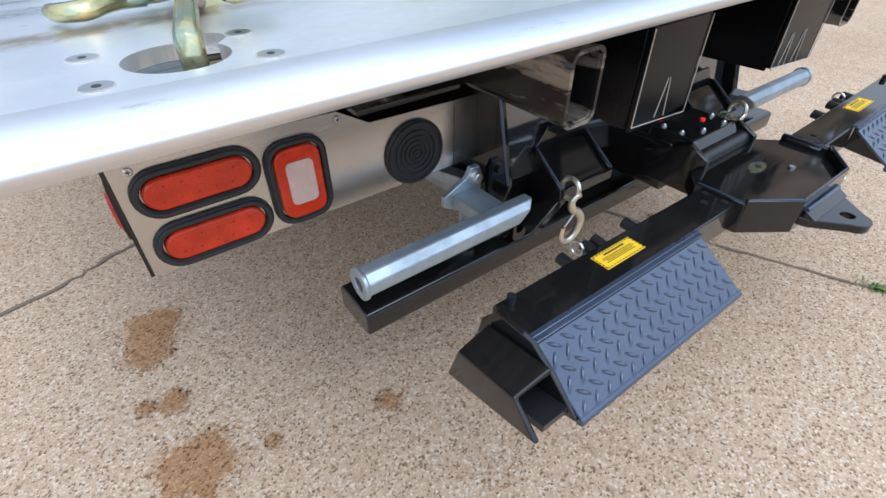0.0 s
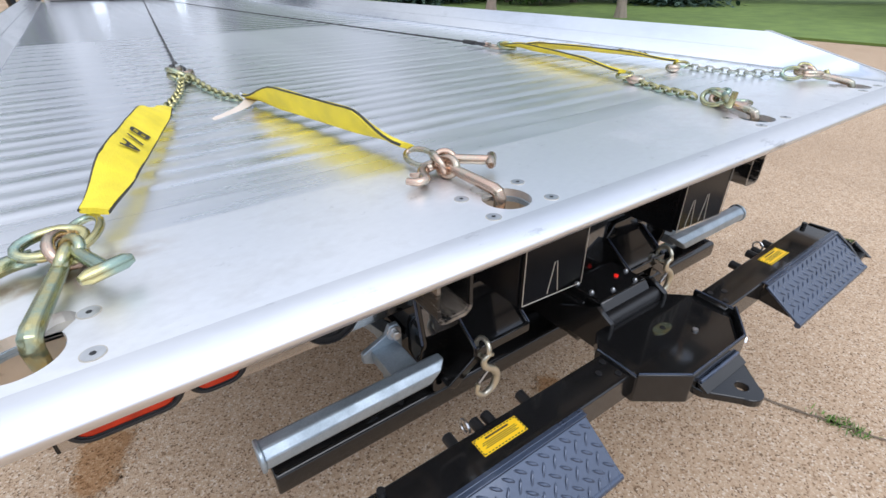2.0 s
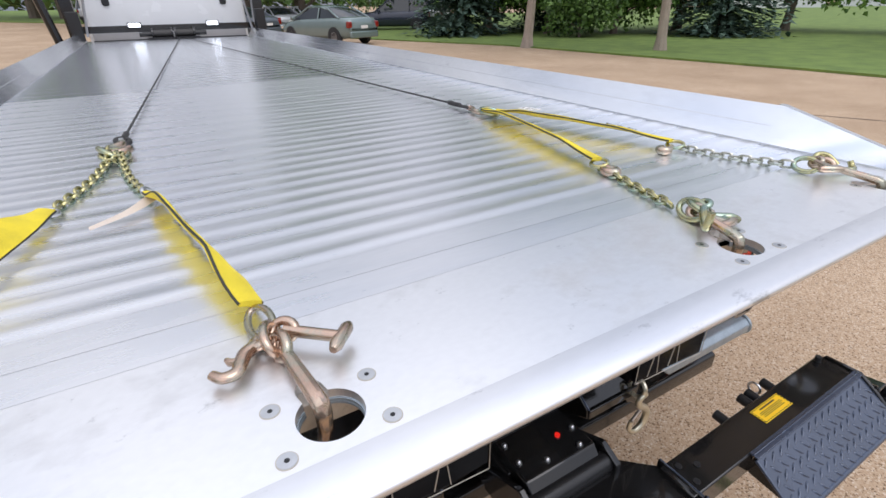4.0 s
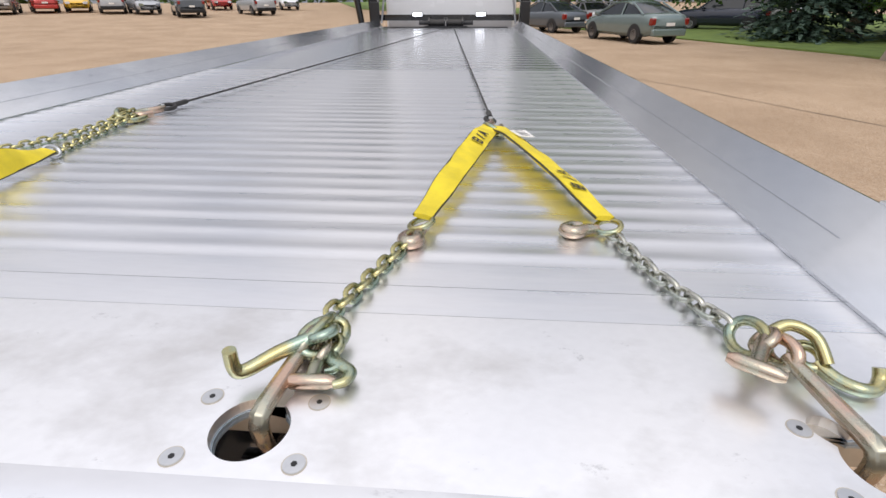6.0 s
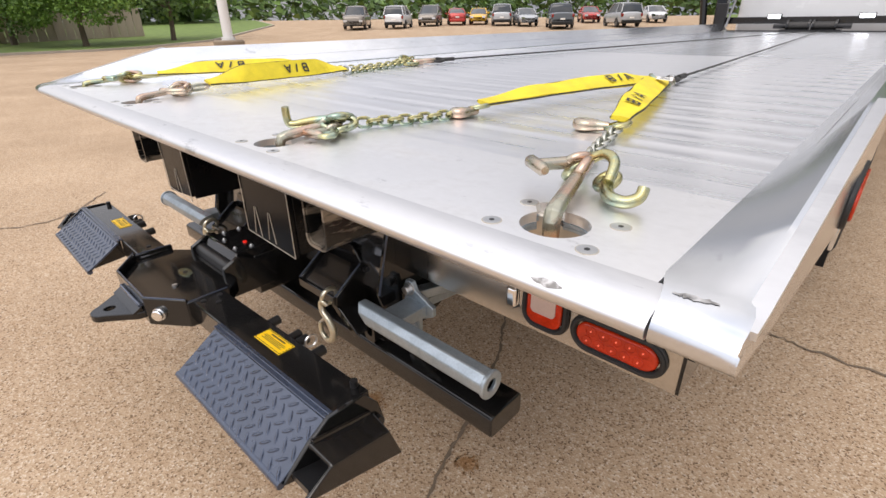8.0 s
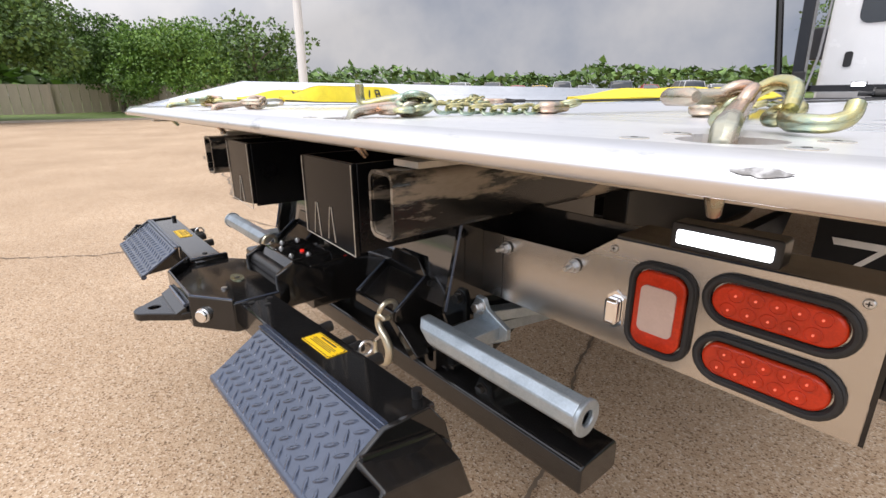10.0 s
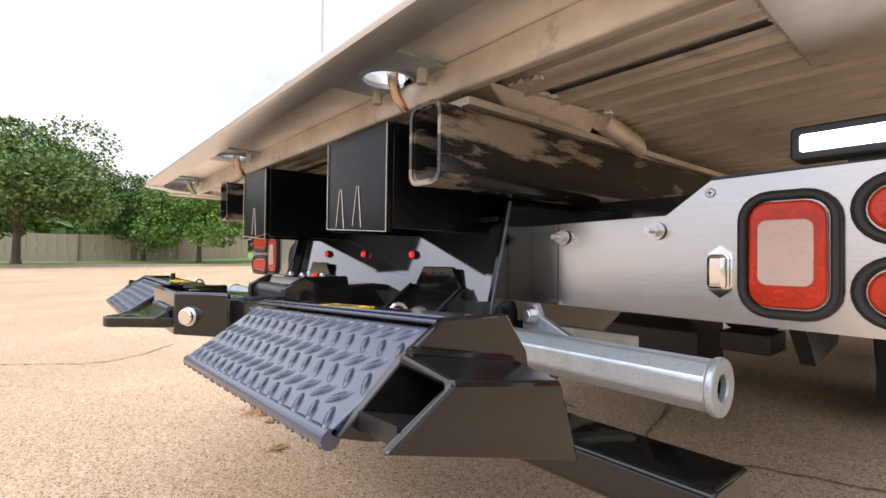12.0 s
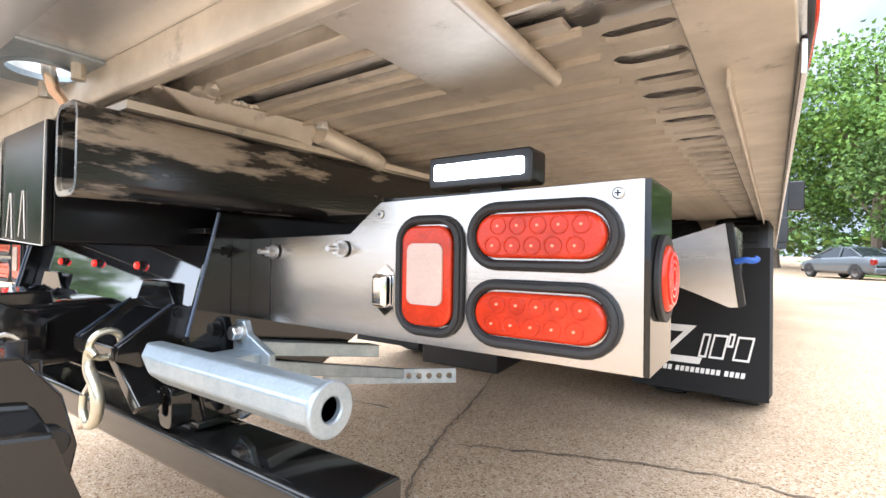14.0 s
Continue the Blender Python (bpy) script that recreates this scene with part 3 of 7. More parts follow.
def rail(s):
    """A side rail with a sloping inner face, cut down to a wedge and a rolled toe at the tail."""
    def taper(y):
        return 0.018 * max(0.0, min(1.0, (0.50 - y) / 0.45))
    bm = nb()
    rows = []
    stations = [(0.050, 0, 0.922, 0.916, 1.064), (0.053, 0, 0.930, 0.911, 1.064), (0.060, 0, 0.9355, 0.908, 1.0635), (0.072, 0, 0.9395, 0.906, 1.0615), (0.090, 0, 0.9415, 0.905, 1.057), (0.102, 0.005, 0.9420, 0.904, 1.053), (0.112, 0.02, 0.9418, 0.903, 1.051), (0.122, 0.05, 0.9412, 0.900, 1.0504)]
    stations += [(0.14 + 0.02 * k, 0.095 + 0.905 * k / 18, ZD + 0.0045, 0.898 - 0.008 * k / 18, 1.0504) for k in range(19)] + [(8.32, 1.0, ZD + 0.002, 0.890, 1.0504)]
    for y, h, top, low, xin in stations:
        d = taper(y)
        mid = max(xin + 0.006, 1.090 - 0.3 * d)
        sec = [(xin, low), (xin, top), (mid, top + h * 0.044), (1.124 - d, top + 0.096 * h), (1.138 - d, top + 0.093 * h - 0.002), (1.140 - d, min(top, ZD - 0.01)), (1.140 - d, low)]
        rows.append([bm.verts.new((s * x, y, z)) for x, z in sec])
    for a, b in zip(rows, rows[1:]):
        for i in range(7):
            bm.faces.new((a[i], a[(i + 1) % 7], b[(i + 1) % 7], b[i]))
    bm.faces.new(rows[0])
    bm.faces.new(rows[-1])
    part("side_rail", bm, M_RAIL, deck, "smooth aluminium side rail with a wedge-cut tail")
    part("rail_foot", prism(nb(), mirror_pts([(1.0525, 0.13), (1.118, 0.13), (1.1335, 0.47), (1.1335, 8.3), (1.0525, 8.3)], s), "z", 0.884, 0.8885), M_UNDER, deck, "dusty underside of the rail", bevel=0.002)
    # lower fin and outer skirt, which start behind the solid tail block
    part("rail_fin", box(nb(), *sorted((s * 1.0765, s * 1.0805)), 0.495, 8.3, 0.864, 0.8845), M_UNDER, deck, "thin fin under the rail", bevel=0.001)
    part("rail_skirt", box(nb(), *sorted((s * 1.1345, s * 1.1395)), 0.47, 8.3, 0.858, 0.8895), M_RAIL, deck, "outer skirt of the rail", bevel=0.001)
    strip = nb()
    prism(strip, [(0.072, ZD + 0.0015), (0.10, ZD + 0.0050), (0.50, ZD + 0.1025), (0.515, ZD + 0.1025), (0.515, ZD + 0.0965), (0.10, ZD - 0.001), (0.072, ZD - 0.005)], "x", s * 1.1290, s * 1.1425)
    for v in strip.verts:
        v.co.x -= s * taper(v.co.y)
    part("cut_edge", strip, M_NOSE, deck, "bright saw-cut edge of the rail wall")
    part("rail_bead", sweep(nb(), [(s * 1.0893, 0.505, ZD + 0.0462), (s * 1.0895, 0.56, ZD + 0.0468), (s * 1.0895, 8.3, ZD + 0.0465)], 0.0018, 6), M_RAIL, deck, "thin raised bead along the rail")


rail(1)
rail(-1)


def toe_scuff(xa, xb, seed):
    """A ragged grey scrape across the crease of a rail toe."""
    rnd = random.Random(seed)
    bm = nb()
    prev = None
    for i in range(13):
        x, f = xa + (xb - xa) * i / 12, math.sin(math.pi * (i + 0.4) / 12.8)
        y = 0.083 + 0.12 * (x - xa) + rnd.uniform(-0.001, 0.001)
        w = 0.0036 * f * rnd.uniform(0.5, 1.2)
        pair = [bm.verts.new((x, y + k * w, 0.9395 + 0.111 * (y + k * w - 0.072) + 0.0006)) for k in (-1, 1)]
        if prev:
            bm.faces.new((prev[0], pair[0], pair[1], prev[1]))
        prev = pair
    part("rub_mark", bm, M_SMEAR, deck, "dull grey rub mark on the rail toe", smooth=False)


toe_scuff(1.066, 1.098, 8)
toe_scuff(1.070, 1.083, 9)
# oval marker lamp let into the outer face of one rail
marker = part("rail_marker_lamp", prism(nb(), rounded(0.44, 0.62, 0.890, 0.950, 0.029), "x", 1.137, 1.1435), M_RUBBER, deck, "oval red marker lamp in a black grommet", bevel=0.002)
part("lens", prism(nb(), rounded(0.452, 0.608, 0.900, 0.940, 0.019), "x", 1.142, 1.147), M_RED, marker, "red oval lens", bevel=0.002)

# underside: skin with drain slots along each side, cross webs, flanges
def underside():
    zb = 0.904
    bm = nb()
    box(bm, -0.96, 0.96, 0.36, 8.3, zb, zb + 0.006)
    part("underside_skin", bm, M_UNDER, deck, "dusty mill-finish aluminium underside", smooth=False)
    for s in (1, -1):
        bm = nb()
        y = 0.378
        k = 0
        while y < 8.22:
            p = PITCH / 2
            hw = 0.024 if k % 2 else 0.014
            loop = []
            xa, xb = 0.972 if k % 2 else 0.978, 1.047
            for i in range(8):
                a = radians(-90 + 180 * i / 7)
                loop.append((xb - hw + hw * math.cos(a), y + p / 2 + hw * math.sin(a)))
            for i in range(8):
                a = radians(90 + 180 * i / 7)
                loop.append((xa + hw + hw * math.cos(a), y + p / 2 + hw * math.sin(a)))
            rect = []
            x0, x1 = 0.96, 1.051
            for i, (qx, qy) in enumerate(loop):
                if i < 8:
                    rect.append((x1, y + p * i / 7))
                else:
                    rect.append((x0, y + p - p * (i - 8) / 7))
            a_ = [bm.verts.new((s * qx, qy, zb)) for qx, qy in rect]
            b_ = [bm.verts.new((s * qx, qy, zb)) for qx, qy in loop]
            c_ = [bm.verts.new((s * qx, qy, zb + 0.006)) for qx, qy in loop]
            for i in range(16):
                j = (i + 1) % 16
                bm.faces.new((a_[i], a_[j], b_[j], b_[i]))
                bm.faces.new((b_[i], b_[j], c_[j], c_[i]))
            y += p
            k += 1
        part("slotted_edge", bm, M_UNDER, deck, "row of oval drain slots in the underside", smooth=False)
    web = mesh_of("cross_web", box(nb(), -0.97, 0.97, -0.0022, 0.0022, -0.010, 0), M_UNDER)
    for i in range(116):
        placed("cross_web", web, deck, Matrix.Translation((0, SEAM - 0.034 + PITCH * 0.5 * i + (0.006 if i % 2 else 0), zb + 0.003)))
    # tail cross beams
    part("tail_beam", prism(nb(), [(0.190, 0.924), (0.190, 0.888), (0.194, 0.882), (0.207, 0.882), (0.212, 0.887), (0.245, 0.908), (0.245, 0.924)], "x", -1.04, 1.04), M_UNDER, deck, "dusty aluminium cross beam under the tail", bevel=0.002)
    part("tail_beam", prism(nb(), [(0.272, 0.924), (0.272, 0.906), (0.278, 0.902), (0.300, 0.902), (0.306, 0.906), (0.306, 0.924)], "x", -1.04, 1.04), M_UNDER, deck, bevel=0.001)
    for xa, xb in ((0.10, 0.33), (0.52, 0.79)):
        # inner lips of the first planks, cut short beside the mounts
        for s in (1, -1):
            part("plank_lip", box(nb(), *sorted((s * xa, s * xb)), 0.395, 0.400, 0.896, 0.908), M_UNDER, deck)
    rnd = random.Random(5)

    def welds(p, q, n, r=0.0055):
        # a row of uneven weld beads from p to q, joined into one seam
        bm = nb()
        p, q = Vector(p), Vector(q)
        for k in range(n):
            c = p.lerp(q, (k + 0.5) / n) + Vector((rnd.uniform(-1, 1), rnd.uniform(-1, 1), 0)) * r * 0.35
            m = Matrix.Translation(c) @ Matrix.Diagonal((*(r * rnd.uniform(0.8, 1.4) for _ in range(2)), r * 0.8, 1))
            bmesh.ops.create_icosphere(bm, subdivisions=1, radius=1.0, matrix=m)
        tagged(part("weld_bead", bm, M_UNDER, deck, "rippled bare weld seam"), "rippled bare weld seam", kind="stuff")

    for s in (1, -1):
        pad = part("mount_plate", prism(nb(), mirror_pts([(0.798, 0.205), (0.788, 0.466), (0.912, 0.457), (0.918, 0.205)], s), "z", 0.890, 0.903), M_UNDER, deck, "weld-edged aluminium mount pad", bevel=0.004)
        part("pad_lip", sweep(nb(), [(s * 0.922, 0.24, 0.892), (s * 0.916, 0.455, 0.892)], 0.0085, 10), M_UNDER, pad, "rounded pad edge")
        bm = nb()
        vs = [bm.verts.new((s * x, y, z)) for x, y, z in ((0.40, 0.330, 0.862), (0.455, 0.330, 0.862), (0.480, 0.474, 0.862), (0.40, 0.474, 0.862), (0.40, 0.236, 0.903), (0.487, 0.236, 0.903), (0.512, 0.474, 0.903), (0.40, 0.474, 0.903))]
        for f in ((0, 1, 2, 3), (7, 6, 5, 4), (0, 4, 5, 1), (1, 5, 6, 2), (2, 6, 7, 3), (3, 7, 4, 0)):
            bm.faces.new([vs[i] for i in f])
        part("flange_block", bm, M_UNDER, deck, "dusty inclined plate between sill and deck", bevel=0.003)
        part("flange", sweep(nb(), bend([(s * 0.510, 0.47, 0.890), (s * 0.490, 0.62, 0.876), (s * 0.452, 0.85, 0.868), (s * 0.45, 2.5, 0.868)], 5), 0.017, 12), M_UNDER, deck, "round-edged aluminium flange beside the sill")
        welds((s * 0.496, 0.27, 0.902), (s * 0.505, 0.36, 0.903), 14)
        welds((s * 0.36, 0.236, 0.900), (s * 0.487, 0.236, 0.900), 20, 0.007)
        welds((s * 0.56, 0.456, 0.904), (s * 0.79, 0.446, 0.904), 34, 0.004)
        welds((s * 0.795, 0.24, 0.901), (s * 0.786, 0.46, 0.901), 30, 0.004)
        welds((s * 0.912, 0.458, 0.900), (s * 0.79, 0.467, 0.900), 22, 0.0045)
        welds((s * 0.505, 0.272, 0.900), (s * 0.545, 0.276, 0.900), 7, 0.008)
        part("underside_bolt", bar(nb(), (s * 0.532, 0.456, 0.904), (s * 0.532, 0.456, 0.890), 0.011, 6), M_BOLT, deck, bevel=0.002)

underside()

# ---- ribbed planks, each an extrusion across the bed ----


def plank_mesh(ribs, material, wide=PITCH):
    pts = []
    n = 36 if ribs else 1
    for i in range(n + 1):
        y = 0.0005 + (wide - 0.0010) * i / n
        u = (y / PITCH * 2) % 1.0
        z = 0.0015 * (0.5 - 0.5 * math.cos(2 * math.pi * u)) ** 1.4 if ribs else 0.0
        pts.append((y, z))
    pts += [(wide - 0.0005, -0.02), (0.0005, -0.02)]
    return mesh_of("plank", prism(nb(), pts, "x", -1.05, 1.05), material, True)


PLANK_HALF, PLANK_RIB, PLANK_FAR = plank_mesh(False, M_DECK, PITCH / 2), plank_mesh(True, M_DECK), plank_mesh(False, M_DECKFAR)


def planks():
    """Two narrow flat planks behind the tail plate, ribbed ones over the loading end, smooth ones up to the head."""
    y, k = SEAM, 0
    while y + PITCH < 8.33:
        me = PLANK_HALF if k < 2 else PLANK_RIB if y < 2.75 else PLANK_FAR
        placed("plank", me, deck, Matrix.Translation((0, y, ZD - (0.0006 if k < 2 else 0.001))))
        y += PITCH / 2 if k < 2 else PITCH
        k += 1


planks()


# ---- frame under the tail ----
def sill(s):
    t = thing("bed_sill", "box-section bed sill with black paint worn off in patches", "frame rail", (s * 0.48, 0.14, 0.75), "bed sills")
    xa, xb = sorted((s * 0.424, s * 0.488))
    bm = nb()
    hollow(bm, rounded(xa, xb, 0.757, 0.862, 0.016), rounded(xa + 0.007, xb - 0.007, 0.764, 0.855, 0.010), "y", 0.156, 4.0)
    part("tube", bm, M_SILL, t)
    part("tube_end_rim", hollow(nb(), rounded(xa - 0.001, xb + 0.001, 0.756, 0.863, 0.017), rounded(xa + 0.005, xb - 0.005, 0.762, 0.857, 0.012), "y", 0.152, 0.157), M_SILL, t, "bare metal cut edge of the tube")
    # black plug added inside the tube gives its open end a shaded depth
    part("dark_plug", prism(nb(), rounded(xa + 0.007, xb - 0.007, 0.764, 0.855, 0.010), "y", 0.30, 0.31), M_BLACK2, t)
    part("top_strap", box(nb(), xa, xb, 0.2, 2.6, 0.864, 0.874), M_UNDER, t)


def guide_box(s):
    """A folded black steel guide beside the sill with scored gussets on its rear face."""
    t = thing("bed_guide_bracket", "gloss black folded steel guide bracket with slotted rear face", "bracket", (s * 0.28, 0.15, 0.69), "guide brackets")
    xa, xb = (0.165, 0.355) if s > 0 else (-0.305, -0.15)
    part("rear_plate", prism(nb(), [(xa, 0.862), (xb, 0.862), (xb, 0.700 if s > 0 else 0.712), (xa, 0.712 if s > 0 else 0.700)], "y", 0.162, 0.170), M_BLACK3, t, bevel=0.001)
    for x in (xa, xb):
        part("side_plate", prism(nb(), [(0.170, 0.862), (0.170, 0.706), (0.62, 0.700), (0.78, 0.74), (0.78, 0.862)], "x", x - 0.004, x + 0.004), M_BLACK3, t, bevel=0.001)
    # thin pale lines along the edges of the rear plate
    part("edge_line", sweep(nb(), [(xa, 0.160, 0.86), (xa, 0.160, 0.71)], 0.0009, 6), M_UNDER, t, "thin pale line along the edge")
    part("edge_line", sweep(nb(), [(xb, 0.160, 0.86), (xb, 0.160, 0.70), (xa, 0.160, 0.71)], 0.0009, 6), M_UNDER, t)
    for c in ((0.25, 0.55) if s > 0 else (0.5,)):
        x0 = xa + (xb - xa) * c
        part("scored_gusset", sweep(nb(), [(x0 - 0.015, 0.161, 0.712), (x0 - 0.003, 0.161, 0.775), (x0 + 0.003, 0.161, 0.775), (x0 + 0.012, 0.161, 0.709)], 0.0009, 6), M_UNDER, t)


for s in (-1, 1):
    sill(s)
    guide_box(s)


def leaning(bm, poly, axis, a, b, lean):
    """A plate whose face leans back towards its top, turned about the height 0.668."""
    prism(bm, poly, axis, a, b)
    for v in bm.verts:
        v.co.y += lean * (v.co.z - 0.668)
    return bm


def crossmember():
    t = thing("rear_crossmember", "gloss black steel crossmember carrying red marker lamps", "frame member", (0, 0.39, 0.43))
    part("face_plate", leaning(nb(), [(-0.40, 0.722), (0.40, 0.722), (0.40, 0.56), (0.16, 0.545), (-0.16, 0.545), (-0.40, 0.56)], "y", 0.362, 0.374, 0.22), M_GLOSS, t, "mirror-gloss black face plate", bevel=0.002)
    part("top_plate", box(nb(), -0.40, 0.40, 0.345, 0.41, 0.7235, 0.732), M_BLACK, t, bevel=0.001)
    for s in (-1, 1):
        part("side_plate", prism(nb(), [(0.357, 0.757), (0.312, 0.57), (0.345, 0.435), (0.46, 0.435), (0.80, 0.60), (0.80, 0.757)], "x", s * 0.412 - 0.006, s * 0.412 + 0.006), M_BLACK, t, bevel=0.003)
        xa, xb = sorted((s * 0.0, s * 0.405))
        part("lower_skirt", prism(nb(), [(0.352, 0.545), (0.360, 0.545), (0.398, 0.432), (0.390, 0.432)], "x", xa, xb), M_BLACK, t, "gloss black sloping skirt plate", bevel=0.001)
        # paler bar along the plate edge paints the highlight it catches
        part("edge_highlight", sweep(nb(), [(s * 0.4195, 0.3565, 0.755), (s * 0.4195, 0.3115, 0.572)], 0.0026, 8), M_TREAD, t, "rounded plate edge, its highlight put in the colour")
        part("foot", box(nb(), *sorted((s * 0.29, s * 0.42)), 0.33, 0.40, 0.431, 0.443), M_BLACK, t, bevel=0.002)
    for x in (-0.235, -0.042, 0.152):
        lamp = part("marker_lamp", prism(nb(), circle(x, 0.668, 0.0070, 16), "y", 0.350, 0.362), M_REDLIT, t, "small round red marker lamp", bevel=0.003)
        part("bezel", hollow(nb(), circle(x, 0.668, 0.0092, 16), circle(x, 0.668, 0.0071, 16), "y", 0.356, 0.362), M_RUBBER, lamp)

crossmember()


def stiff_beam():
    t = thing("drop_beam", "long black rectangular steel crossbar", "crossbar", (0, 0.36, 0.37))
    part("beam", prism(nb(), rounded(0.305, 0.41, 0.372, 0.428, 0.012), "x", -0.745, 0.745), M_BLACK, t, "gloss black box-section beam", bevel=0.004)
    for s in (-1, 1):
        part("weld_bead", sweep(nb(), [(s * 0.30, 0.335, 0.43), (s * 0.40, 0.335, 0.43)], 0.006, 8), M_BLACK2, t)


stiff_beam()


def tow_peg(s, zt):
    """A galvanised lift peg bolted to the frame, with its adjusting strip."""
    t = thing("tow_fork_holder", "galvanised tube with a flanged end on a bolted plate", "tube", (s * 0.56, 0.28, 0.5), "galvanised tubes")
    n, yc, r = 8, 0.277, 0.0265
    bm = nb()
    pts = [(yc + r * math.cos(radians(22.5 + 45 * i)), zt + r * math.sin(radians(22.5 + 45 * i))) for i in range(n)]
    rings = []
    for x, cut in ((0.425, 0.03), (0.757, 0.0)):
        rings.append([bm.verts.new((s * (x - cut * (z - zt) / r), y, z)) for y, z in pts])
    for i in range(n):
        bm.faces.new((rings[0][i], rings[1][i], rings[1][(i + 1) % n], rings[0][(i + 1) % n]))
    bm.faces.new(rings[0])
    bm.faces.new(rings[1])
    part("tube", bm, M_GALV, t, "faceted galvanised tube", bevel=0.003)
    fl = part("end_flange", hollow(nb(), circle(yc, zt, 0.0285, 28), circle(yc, zt, 0.0125, 28), "x", s * 0.756, s * 0.764), M_GALV, t, "round galvanised end flange with a bore", bevel=0.002)
    part("bore", prism(nb(), circle(yc, zt, 0.0125, 20), "x", s * 0.752, s * 0.757), M_BLACK2, fl)
    plate = [(s * x, z) for x, z in ((0.428, 0.50), (0.428, 0.575), (0.435, 0.592), (0.455, 0.592), (0.466, 0.572), (0.520, 0.548), (0.520, 0.525), (0.475, 0.50), (0.475, 0.455), (0.450, 0.44))]
    part("bolted_plate", prism(nb(), plate, "y", 0.378, 0.390), M_GALV, t, bevel=0.002)
    part("web", box(nb(), *sorted((s * 0.44, s * 0.50)), 0.292, 0.379, 0.520, 0.548), M_GALV, t, bevel=0.002)
    # flat bars that run forwards to the perforated strip
    bm = nb()
    for a, b in (((0.440, 0.391, 0.548), (0.462, 0.66, 0.505)), ((0.435, 0.42, 0.512), (0.36, 0.86, 0.405))):
        a, b = Vector((s * a[0], *a[1:])), Vector((s * b[0], *b[1:]))
        sd = (b - a).cross(Vector((0, 0, 1))).normalized() * 0.016
        up = Vector((0, 0, 0.012))
        vs = [bm.verts.new(p + o) for p in (a, b) for o in (sd + up, sd - up, -sd - up, -sd + up)]
        for f in ((3, 2, 1, 0), (4, 5, 6, 7), (0, 1, 5, 4), (1, 2, 6, 5), (2, 3, 7, 6), (3, 0, 4, 7)):
            bm.faces.new([vs[i] for i in f])
    part("flat_bar", bm, M_GALV, t, "rough galvanised flat bar", bevel=0.002)
    sheet = nb()
    sheet_with_holes(sheet, [(0.0, -0.018), (0.33, -0.018), (0.33, 0.018), (0.0, 0.018)], [circle(0.185 + 0.0255 * i, 0.0, 0.0075, 12) for i in range(6)], -0.005, 0.005)
    e = Vector((0.752, 0.659, 0))
    for v in sheet.verts:
        u, w, d = v.co
        v.co = Vector((s * (0.205 + e.x * u + e.y * d), 0.757 + e.y * u - e.x * d, 0.392 + w))
    part("adjusting_strip", sheet, M_GALV, t, "galvanised strip with a row of holes", smooth=False)
    for x, z in ((0.447, 0.573), (0.458, 0.468)):
        b = part("bolt", prism(nb(), circle(s * x, z, 0.0115, 6), "y", 0.362, 0.378), M_BOLT, t, bevel=0.002)
        part("washer", prism(nb(), circle(s * x, z, 0.016, 18), "y", 0.3745, 0.379), M_BOLT, b)


for s in (-1, 1):
    tow_peg(s, 0.543 if s > 0 else 0.535)


